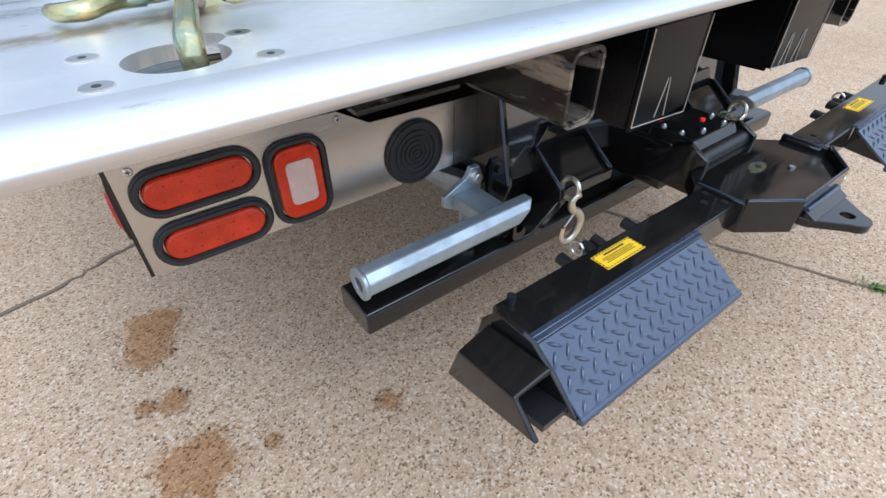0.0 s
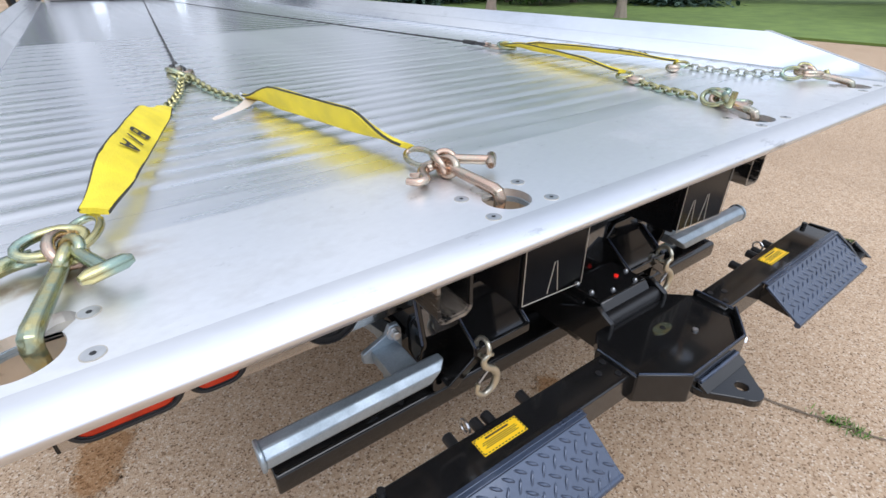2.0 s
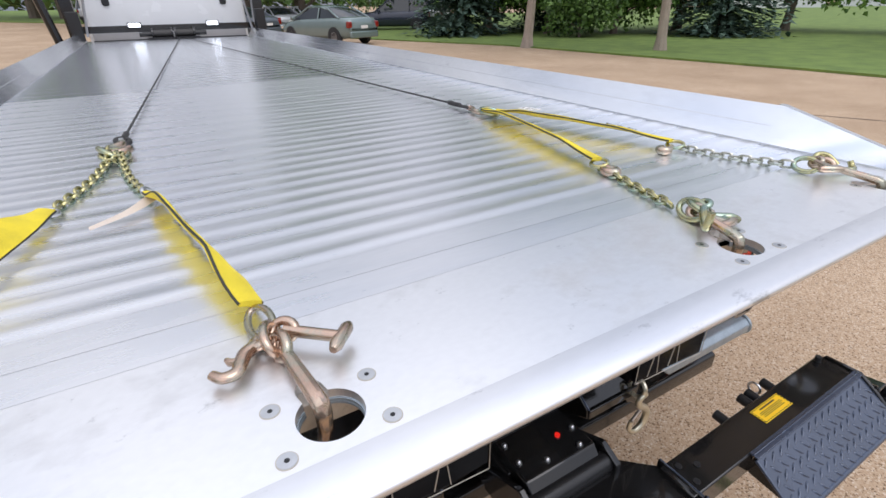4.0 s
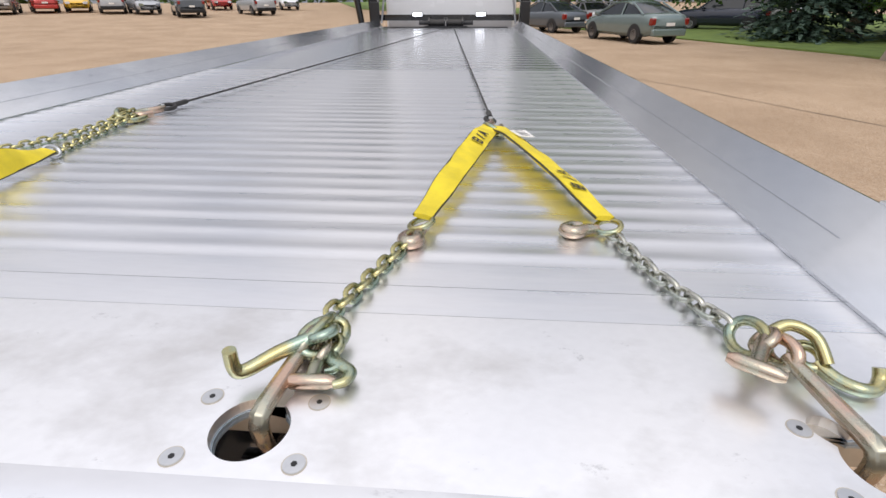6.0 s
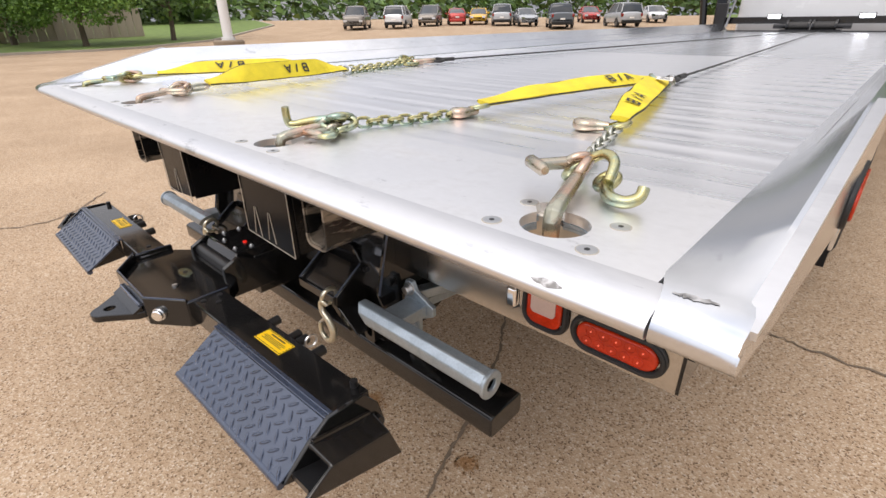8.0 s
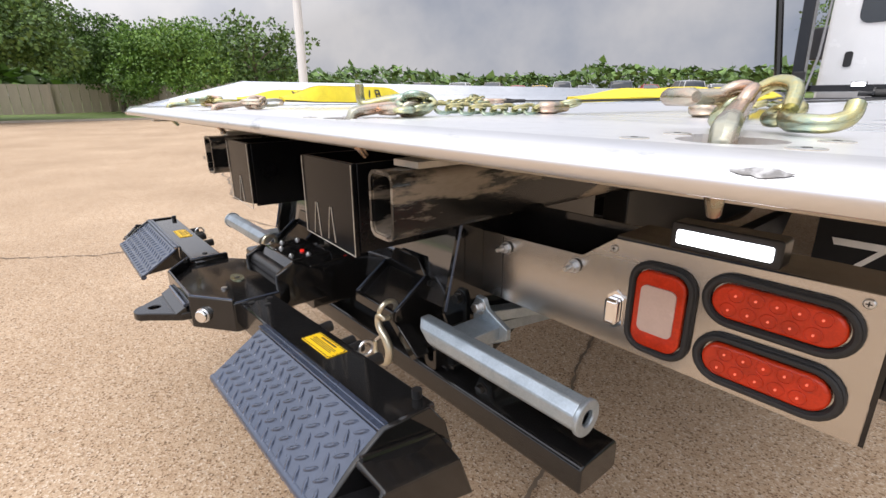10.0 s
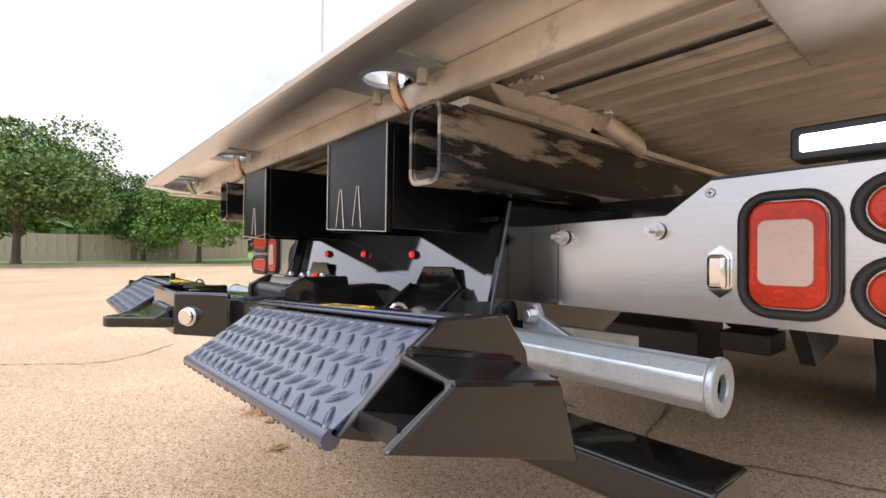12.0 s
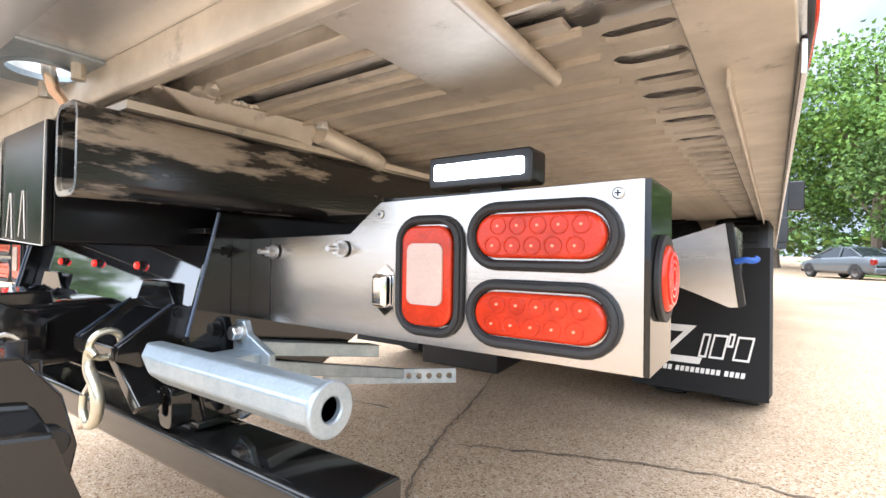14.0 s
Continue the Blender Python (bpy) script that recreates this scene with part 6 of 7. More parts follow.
# ---- head of the bed: light bar, masts, winches, cab ----
def bed_head():
    t = thing("headboard", "black steel light bar and masts at the head of the flatbed", "headboard", (0, 8.3, ZD))
    part("cross_bar", box(nb(), -1.06, 1.12, 8.08, 8.14, 1.035, 1.120), M_BLACK, t, "black crossbar across the cab", bevel=0.006)
    for x in (-0.45, 0.535):
        lamp = part("deck_lamp", prism(nb(), rounded(x - 0.085, x + 0.085, 1.090, 1.155, 0.008), "y", 8.06, 8.085), M_BLACK2, t, "black lamp housing")
        part("lens", prism(nb(), rounded(x - 0.07, x + 0.07, 1.100, 1.145, 0.006), "y", 8.05, 8.062), M_LED, lamp, "glowing white lens")
    for s in (-1, 1):
        x = 1.16 * s + 0.03
        part("mast", prism(nb(), [(x - 0.07, 0.86), (x + 0.07, 0.86), (x + 0.07 + 0.05 * s, 2.6), (x - 0.07 + 0.05 * s, 2.6)], "y", 8.05, 8.2), M_BLACK, t, "black steel mast", bevel=0.008)
        if s < 0:
            part("mast_stay", sweep(nb(), [(x + 0.20 * s, 8.1, 0.86), (x + 0.46 * s, 8.1, 2.6)], 0.05, 8), M_BLACK, t)
        part("chrome_grab", sweep(nb(), [(x - 0.12 * s, 8.0, 1.0), (x - 0.20 * s, 8.0, 1.5), (x - 0.22 * s, 8.0, 2.2)], 0.016, 8), M_ALLOY, t)
        part("hose_box", box(nb(), x - 0.05, x + 0.09, 8.0, 8.05, 0.95, 1.3), M_BLACK2, t, bevel=0.01)
    for s in (-1, 1):
        w = thing("deck_winch", "dark deck winch with rope drum before the cab", "winch", (s * 0.16, 7.95, ZD), "deck winches")
        part("drum", bar(nb(), (s * 0.03, 8.0, ZD + 0.075), (s * 0.25, 8.0, ZD + 0.075), 0.05, 18), M_CABLE, w)
        for x in (0.02, 0.26):
            part("flange", bar(nb(), (s * (x - 0.012), 8.0, ZD + 0.075), (s * (x + 0.012), 8.0, ZD + 0.075), 0.07, 20), M_BLACK, w)
        part("base", box(nb(), *sorted((s * 0.0, s * 0.33)), 7.92, 8.06, ZD + 0.004, ZD + 0.03), M_BLACK2, w)
        part("motor", bar(nb(), (s * 0.27, 8.0, ZD + 0.07), (s * 0.42, 8.0, ZD + 0.07), 0.032, 14), M_BLACK2, w)
    part("deck_plate_strip", box(nb(), -0.95, 0.95, 7.86, 7.90, ZD + 0.004, ZD + 0.02), M_BLACK2, t)
    c = thing("truck_cab", "white truck cab seen from behind the flatbed", "truck cab", (0, 9.5, 0.5))
    part("cab_shell", prism(nb(), rounded(-1.03, 1.10, 0.62, 3.1, 0.16, 6), "y", 8.55, 10.6), M_WHITEPAINT, c, bevel=0.05, seg=3)
    # painted greyer than the cab to carry the shade below the bar
    part("lower_step_panel", box(nb(), -0.98, 1.05, 8.47, 8.56, 0.70, 1.08), P_GREYWHITE, c, "white lower panel behind the winches, greyed for shade", bevel=0.02)
    for x in (-0.72, 0.80):
        part("rear_vent", prism(nb(), rounded(x - 0.045, x + 0.045, 1.36, 1.56, 0.03), "y", 8.53, 8.56), M_BLACK2, c, "black oval vent")
    part("rear_window", prism(nb(), rounded(-0.7, 0.75, 1.9, 2.6, 0.12), "y", 8.53, 8.56), M_GLASS, c, "dark rear window")
    for s in (-1, 1):
        mr = part("door_mirror", prism(nb(), rounded(s * 1.42 - 0.12, s * 1.42 + 0.12, 1.55, 2.05, 0.05), "y", 9.9, 10.05), M_BLACK2, c, "black door mirror", bevel=0.02)
        part("mirror_arm", sweep(nb(), [(s * 1.08, 9.95, 1.75), (s * 1.35, 9.95, 1.75)], 0.02, 8), M_BLACK2, mr)


bed_head()


# ---- running gear seen under the bed ----
chassis = thing("truck_chassis", "dark truck chassis with dual rear wheels under the bed", "truck chassis", (0, 2.8, 0))


def truck_wheel(x0, x1, y):
    r = 0.455
    prof = [(x0, r - 0.05), (x0 + 0.02, r - 0.01), (x0 + 0.05, r), (x1 - 0.05, r), (x1 - 0.02, r - 0.01), (x1, r - 0.05), (x1, 0.27), (x0, 0.27)]
    bm = nb()
    n = 48
    rings = [[bm.verts.new((px, y + pr * math.cos(2 * math.pi * i / n), 0.455 + pr * math.sin(2 * math.pi * i / n))) for px, pr in prof] for i in range(n)]
    for i in range(n):
        a, b = rings[i], rings[(i + 1) % n]
        for k in range(8):
            bm.faces.new((a[k], a[(k + 1) % 8], b[(k + 1) % 8], b[k]))
    t = part("wheel", bm, M_TYRE, chassis, "black truck tyre")
    bm = nb()
    for i in range(46):
        a = 2 * math.pi * i / 46
        for xx in (x0 + 0.06, (x0 + x1) / 2 - 0.02, x1 - 0.10):
            m = Matrix.Translation((0, y, 0.455)) @ Matrix.Rotation(a, 4, "X")
            q = [m @ Vector(v) for v in ((xx, r - 0.002, -0.022), (xx + 0.045, r - 0.002, -0.022), (xx + 0.045, r - 0.002, 0.022), (xx, r - 0.002, 0.022))]
            w = [m @ Vector((v[0], r + 0.008, v[2])) for v in ((xx, 0, -0.02), (xx + 0.045, 0, -0.02), (xx + 0.045, 0, 0.02), (xx, 0, 0.02))]
            a_, b_ = [bm.verts.new(v) for v in q], [bm.verts.new(v) for v in w]
            bm.faces.new(b_)
            for k in range(4):
                bm.faces.new((a_[k], a_[(k + 1) % 4], b_[(k + 1) % 4], b_[k]))
    tagged(part("tyre_tread", bm, M_TYRE, t), kind="stuff")
    part("rim", bar(nb(), (x0 + 0.04, y, 0.455), (x1 - 0.04, y, 0.455), 0.27, 28), M_CHROME, t)


for s in (-1, 1):
    truck_wheel(*sorted((s * 0.56, s * 0.80)), 2.80)
    truck_wheel(*sorted((s * 0.86, s * 1.115)), 2.80)
    truck_wheel(*sorted((s * 0.86, s * 1.115)), 4.1)


def mud_flap(s):
    t = thing("mud_flap", "black rubber mud flap with a white printed emblem", "mud flap", (s * 0.87, 2.2, 0.14), "mud flaps")
    bm = nb()
    nx, nz = 10, 12
    xa, xb = sorted((s * 0.60, s * 1.105))
    grid = [[(xa + (xb - xa) * i / nx, 2.2 + 0.006 * math.sin(3.1 * i / nx) - 0.012 * (1 - j / nz) ** 2, 0.145 + 0.6 * j / nz) for j in range(nz + 1)] for i in range(nx + 1)]
    f = [[bm.verts.new(p) for p in r] for r in grid]
    b = [[bm.verts.new((p[0], p[1] + 0.009, p[2])) for p in r] for r in grid]
    for i in range(nx):
        for j in range(nz):
            bm.faces.new((f[i][j], f[i + 1][j], f[i + 1][j + 1], f[i][j + 1]))
            bm.faces.new((b[i][j], b[i][j + 1], b[i + 1][j + 1], b[i + 1][j]))
    for j in range(nz):
        bm.faces.new((f[0][j], f[0][j + 1], b[0][j + 1], b[0][j]))
        bm.faces.new((f[nx][j], b[nx][j], b[nx][j + 1], f[nx][j + 1]))
    for i in range(nx):
        bm.faces.new((f[i][0], b[i][0], b[i + 1][0], f[i + 1][0]))
    flap = part("flap", bm, M_FLAP, t)
    # plain outlined emblem and a row of bars below it
    bm = nb()
    y0, y1 = 2.1895, 2.1925
    ox = s * 0.855
    zz = [(-0.20, 0.42), (0.0, 0.42), (-0.115, 0.29), (0.02, 0.29), (0.01, 0.262), (-0.165, 0.262), (-0.05, 0.392), (-0.19, 0.392)]
    prism(bm, [(ox + x, z) for x, z in zz], "y", y0, y1)
    for x, w, z1 in ((0.012, 0.016, 0.383), (0.050, 0.040, 0.383), (0.104, 0.008, 0.392), (0.134, 0.044, 0.383)):
        # slanted outlined blocks
        z0 = 0.352 if w < 0.01 else 0.300
        k0, k1 = 0.22 * (z0 - 0.30), 0.22 * (z1 - 0.30)
        hollow(bm, [(ox + x + k1 - 0.005, z1 + 0.008), (ox + x + w + k1 + 0.008, z1 + 0.008), (ox + x + w + k0 + 0.006, z0 - 0.008), (ox + x + k0 - 0.008, z0 - 0.008)], [(ox + x + k1, z1), (ox + x + w + k1, z1), (ox + x + w + k0, z0), (ox + x + k0, z0)], "y", y0, y1)
    part("emblem", bm, M_TAG, flap, "white outlined emblem")
    x = ox - 0.185
    for letters in (5, 9, 4):
        # one row of small upright bars for each printed word
        bm = nb()
        for _ in range(letters):
            prism(bm, [(x, 0.226), (x + 0.0135, 0.226), (x + 0.0175, 0.247), (x + 0.004, 0.247)], "y", y0, y1)
            x += 0.0188
        x += 0.010
        part("text_bar", bm, M_TAG, flap, "white printed bars")
    g = thing("fender_end", "brushed stainless fender end plate by the wheel", "fender", (s * 0.92, 1.7, 0.55), "fender ends")
    part("plate", prism(nb(), [(s * 0.74, 0.61), (s * 0.74, 0.725), (s * 0.812, 0.752), (s * 0.990, 0.812), (s * 1.026, 0.548), (s * 1.002, 0.546), (s * 0.90, 0.588), (s * 0.821, 0.617)], "y", 1.70, 1.705), M_STEEL, g)
    part("edge", prism(nb(), [(s * 0.991, 0.812), (s * 1.012, 0.812), (s * 1.046, 0.556), (s * 1.027, 0.548)], "y", 1.68, 1.73), M_BLACK2, g, bevel=0.003)
    part("return", box(nb(), *sorted((s * 1.014, s * 1.018)), 1.731, 2.1, 0.60, 0.80), M_STEEL, g)
    part("rivet", bar(nb(), (s * 0.85, 1.69, 0.665), (s * 0.85, 1.70, 0.665), 0.010, 10), M_BLACK2, g)
    if s > 0:
        part("blue_tie", sweep(nb(), bend([(1.018, 1.672, 0.690), (1.045, 1.672, 0.696), (1.066, 1.69, 0.694), (1.076, 1.70, 0.703)], 4), 0.010, 6), mat("blue_strap", (0.02, 0.10, 0.45), 0.5), g, "blue strap end")


for s in (-1, 1):
    mud_flap(s)


def axle_gear():
    t = chassis
    part("axle_tube", bar(nb(), (-1.0, 2.8, 0.455), (1.0, 2.8, 0.455), 0.07, 14), M_BLACK2, t)
    bm = nb()
    bmesh.ops.create_uvsphere(bm, u_segments=16, v_segments=10, radius=0.2, matrix=Matrix.Translation((0, 2.8, 0.455)))
    part("differential", bm, M_BLACK2, t)
    for s in (-1, 1):
        part("chassis_rail", box(nb(), *sorted((s * 0.38, s * 0.45)), 0.9, 9.0, 0.55, 0.74), M_BLACK2, t, bevel=0.004)
        part("hanger", prism(nb(), [(1.3, 0.56), (1.9, 0.56), (1.75, 0.40), (1.5, 0.36)], "x", s * 0.55 - 0.02, s * 0.55 + 0.02), M_BLACK2, t)
    part("spring_bracket", prism(nb(), [(1.88, 0.16), (1.88, 0.36), (1.80, 0.42), (2.15, 0.46), (2.15, 0.18)], "x", -0.34, 0.09), M_BLACK2, t, "dark suspension bracket", bevel=0.006)
    part("spring_bracket", box(nb(), 0.16, 0.34, 1.9, 2.1, 0.30, 0.38), M_BLACK2, t, bevel=0.006)


axle_gear()


# ---- lawns and kerbs ----
def lawn(name, poly, z, label):
    bm = nb()
    prism(bm, poly, "z", 0.002, z)
    tagged(part(name, drape(bm), M_GRASS, smooth=False), label, "lawn", kind="structure")


lawn("lawn", [(11.2, -60), (11.0, 5), (10.3, 14), (8.6, 19), (6.6, 25), (4.5, 30), (3.0, 60), (300, 60), (300, -60)], 0.05, "mown green lawn beside the yard")
lawn("lawn", [(-11.5, 50.5), (-8.0, 47.6), (-3.2, 44.4), (-0.5, 43.2), (1.5, 60), (-6, 84), (-24, 84)], 0.06, "shaded green lawn far behind the truck")
lawn("lawn", [(-27.0, -80), (-27.0, 6), (-30, 13), (-46, 26), (-90, 44), (-300, 80), (-300, -80)], 0.09, "mown green strip behind the kerb")
bm = nb()
prism(bm, [(-26.85, -80), (-26.85, 6), (-29.9, 13.15), (-45.9, 26.15), (-89.9, 44.15), (-90, 44), (-46, 26), (-30, 13), (-27, 6), (-27, -80)], "z", 0, 0.10)
tagged(part("kerb", drape(bm), M_KERB, smooth=False), "pale concrete kerb along the lawn", "kerb", kind="structure")


def tufts(name, pts, n, seed, hgt=0.035):
    rnd = random.Random(seed)
    bm = nb()
    line = bend([(*p, 0) for p in pts], 8)
    for _ in range(n):
        c = rnd.choice(line) + Vector((rnd.gauss(0, 0.015), rnd.gauss(0, 0.03), 0.001))
        a, h = rnd.uniform(0, 6.28), hgt * rnd.uniform(0.4, 1.2)
        d = Vector((math.cos(a), math.sin(a), 0))
        e = Vector((-d.y, d.x, 0)) * 0.0022
        tip = c + d * h * rnd.uniform(0.4, 1.1) + Vector((0, 0, h))
        bm.faces.new([bm.verts.new(v) for v in (c - e, c + e, tip)])
    tagged(part(name, bm, M_LEAF2, smooth=False), "green weeds growing out of the paving joint", "weeds", kind="stuff")


tufts("joint_weeds", [(0.755, -0.165), (0.775, -0.21), (0.79, -0.24)], 160, 11, 0.018)
tufts("joint_weeds", [(3.0, 1.75), (3.4, 1.85)], 120, 12, 0.06)
tufts("joint_weeds", [(4.6, 2.6), (4.9, 3.6), (5.0, 4.4)], 160, 13, 0.07)


# ---- trees ----
def blade(bm, c, d, u, w, h):
    """A small folded leaf clump: a bent quad."""
    a, b = c - u * w, c + u * w
    tip = c + d * h
    bm.faces.new([bm.verts.new(v) for v in (a, c - d * h * 0.3, b, tip)])


def limbs_and_trunk(bm, x, y, h, r, rnd, n=7, fork=0.32):
    top = Vector((x + rnd.uniform(-0.2, 0.2), y + rnd.uniform(-0.2, 0.2), h * 0.8))
    base = Vector((x, y, 0))
    sweep(bm, bend([base, base.lerp(top, 0.35) + Vector((rnd.uniform(-0.1, 0.1), rnd.uniform(-0.1, 0.1), 0)), base.lerp(top, 0.7), top], 4), [r * (1.35 if i == 0 else 1 - 0.85 * i / 12) for i in range(13)], 9)
    ends = []
    for k in range(n):
        f = fork + (0.75 - fork) * k / n
        p = base.lerp(top, f)
        a = k * 2.4 + rnd.uniform(-0.4, 0.4)
        reach = h * 0.30 * rnd.uniform(0.7, 1.15)
        e = p + Vector((math.cos(a) * reach, math.sin(a) * reach, h * rnd.uniform(0.12, 0.25)))
        sweep(bm, bend([p, p.lerp(e, 0.5) + Vector((0, 0, h * 0.03)), e], 3), [r * 0.45 * (1 - 0.8 * i / 6) for i in range(7)], 6)
        ends.append(e)
    ends.append(top)
    return ends


def broadleaf(x, y, h, spread, seed, material, leaves=5200, label="broad-crowned leafy green tree", group="trees", low=0.28, leaf=0.10, bark=None, girth=0.028):
    bark = bark or M_BARK
    rnd = random.Random(seed)
    t = thing("tree", label, "tree", (x, y, 0), group)
    bm = nb()
    ends = limbs_and_trunk(bm, x, y, h, girth * h, rnd, 8, low)
    part("trunk", bm, bark, t, "grey-brown trunk and limbs")
    blobs = []
    for e in ends:
        for _ in range(3):
            blobs.append((e + Vector((rnd.gauss(0, spread * 0.16), rnd.gauss(0, spread * 0.16), rnd.gauss(0, h * 0.07))), spread * rnd.uniform(0.16, 0.30)))
    for _ in range(8):
        a = rnd.uniform(0, 6.28)
        blobs.append((Vector((x + math.cos(a) * spread * 0.38, y + math.sin(a) * spread * 0.38, h * rnd.uniform(low + 0.12, 0.75))), spread * rnd.uniform(0.15, 0.25)))
    bm = nb()
    for _ in range(leaves):
        c, r = rnd.choice(blobs)
        v = Vector((rnd.gauss(0, 1), rnd.gauss(0, 1), rnd.gauss(0, 1))).normalized()
        p = c + Vector((v.x, v.y, v.z * 0.75)) * r * rnd.uniform(0.55, 1.05)
        d = (v + Vector((rnd.uniform(-1, 1), rnd.uniform(-1, 1), rnd.uniform(-0.9, 0.5)))).normalized()
        u = d.cross(Vector((rnd.uniform(-1, 1), rnd.uniform(-1, 1), rnd.uniform(-1, 1)))).normalized()
        s = leaf * rnd.uniform(0.6, 1.4)
        blade(bm, p, d, u, s * 0.55, s)
    part("crown", bm, material, t, "uneven crown of green leaves", smooth=False)
    return t


def spruce(x, y, h, spread, seed, label="dark blue-green spruce on the lawn", low=0.04):
    rnd = random.Random(seed)
    t = thing("spruce", label, "conifer", (x, y, 0), "conifers")
    part("trunk", sweep(nb(), [(x, y, 0), (x, y, h * 0.5), (x, y, h * 0.97)], [0.02 * h, 0.014 * h, 0.003 * h], 8), M_BARK, t, "brown trunk")
    bm = nb()
    z = h * low
    while z < h * 0.97:
        f = 1 - z / h
        n = max(7, int(24 * f + 7))
        for k in range(n):
            a = rnd.uniform(0, 6.28)
            reach = spread * (0.12 + 0.88 * f) * rnd.uniform(0.6, 1.12)
            drop = -0.32 * reach
            z0 = z + rnd.uniform(-0.5, 0.5) * (h * 0.03 + 0.03) * 1.6
            for i in range(11):
                q = (i + 0.6) / 11
                p = Vector((x + math.cos(a) * reach * q, y + math.sin(a) * reach * q, z0 + drop * q * q + 0.10 * reach * q))
                for _ in range(2):
                    d = Vector((math.cos(a) + rnd.uniform(-0.9, 0.9), math.sin(a) + rnd.uniform(-0.9, 0.9), rnd.uniform(-0.55, 0.25))).normalized()
                    u = d.cross(Vector((rnd.uniform(-0.4, 0.4), rnd.uniform(-0.4, 0.4), 1))).normalized()
                    s = 0.19 * (0.6 + 0.5 * f) * rnd.uniform(0.7, 1.3)
                    blade(bm, p, d, u, s * 0.40, s * 1.15)
        z += h * 0.03 + 0.03
    part("crown", bm, M_NEEDLE, t, "drooping needle boughs", smooth=False)
    return t


broadleaf(-28.6, -1.4, 6.8, 6.6, 21, M_LEAF, 32000, "wide low-branched green shade tree at the kerb", leaf=0.12)
broadleaf(-36.0, 4.6, 6.2, 5.0, 22, M_LEAF, 18000, "green shade tree before the fence", leaf=0.12)
broadleaf(-31.2, 6.9, 5.6, 4.6, 23, M_LEAF2, 18000, "bright green shade tree at the kerb", leaf=0.115)
broadleaf(-31.8, 11.5, 5.8, 4.8, 24, M_LEAF, 4200, "green shade tree at the kerb", leaf=0.17)
broadleaf(-33.0, -9.0, 6.6, 5.6, 25, M_LEAF, 4200, "green shade tree before the fence", leaf=0.18)
broadleaf(5.6, 33.0, 13.0, 9.0, 26, M_LEAF2, 30000, "tall bright green tree behind parked cars", low=0.2, leaf=0.15)
broadleaf(10.0, 38.0, 13.5, 9.0, 27, M_LEAF, 16000, "tall green tree behind the lawn", low=0.22, leaf=0.19)
broadleaf(1.2, 40.0, 11.0, 8.0, 28, M_LEAF, 12000, "tall green tree behind the truck", low=0.22, leaf=0.19)
broadleaf(-5.0, 52.0, 13.0, 10.0, 51, M_LEAF, 14000, "thick-trunked green shade tree on the far lawn", low=0.34, leaf=0.19, girth=0.040)
broadleaf(-7.2, 53.0, 12.0, 9.0, 52, M_LEAF, 12000, "thick-trunked green shade tree on the far lawn", low=0.36, leaf=0.19, girth=0.040)
broadleaf(10.4, 12.9, 7.5, 4.5, 29, M_LEAF2, 3200, "slender-stemmed tree on the lawn edge", low=0.5, leaf=0.14, bark=M_BARK2, girth=0.022)
broadleaf(12.3, 9.3, 7.2, 4.2, 30, M_LEAF2, 3000, "slender-stemmed leaning tree on the lawn edge", low=0.52, leaf=0.14, bark=M_BARK2, girth=0.021)
broadleaf(25.0, 6.0, 4.2, 5.5, 31, M_LEAF, 4200, "low spreading tree on the lawn", low=0.3, leaf=0.15)
broadleaf(20.0, 2.5, 5.0, 5.0, 32, M_LEAF, 4200, "spreading tree on the lawn", low=0.25, leaf=0.15)
spruce(12.2, 19.6, 7.5, 2.6, 41)
broadleaf(15.6, 17.8, 6.0, 4.6, 42, M_LEAF2, 12000, "bushy bright green tree among spruces", low=0.1, leaf=0.12)
spruce(19.3, 12.0, 6.8, 2.7, 43, "tall blue-green spruce on the lawn")
broadleaf(17.4, 15.6, 5.2, 4.2, 44, M_LEAF2, 12000, "dense green tree among spruces", low=0.1, leaf=0.12)
spruce(18.2, 20.5, 8.0, 2.2, 45, "dark spruce behind the lawn")
broadleaf(14.6, 20.5, 4.6, 4.2, 33, M_LEAF2, 10000, "bushy bright green shrub tree", low=0.1, leaf=0.12)
broadleaf(21.5, 15.5, 7.5, 6.0, 46, M_LEAF, 12000, "leafy green tree behind spruces", low=0.12, leaf=0.14)
broadleaf(17.0, 24.5, 9.0, 7.0, 47, M_LEAF, 12000, "tall leafy green tree behind spruces", low=0.12, leaf=0.15)
broadleaf(24.0, 12.0, 6.5, 5.0, 48, M_LEAF2, 9000, "bright green tree behind the lawn", low=0.12, leaf=0.13)
broadleaf(14.8, 15.0, 2.2, 2.6, 34, M_LEAF, 2600, "low rounded green shrub", low=0.08, leaf=0.12)
broadleaf(8.0, 30.0, 9.0, 6.5, 35, M_LEAF, 11000, "green tree behind parked cars", low=0.15, leaf=0.15)


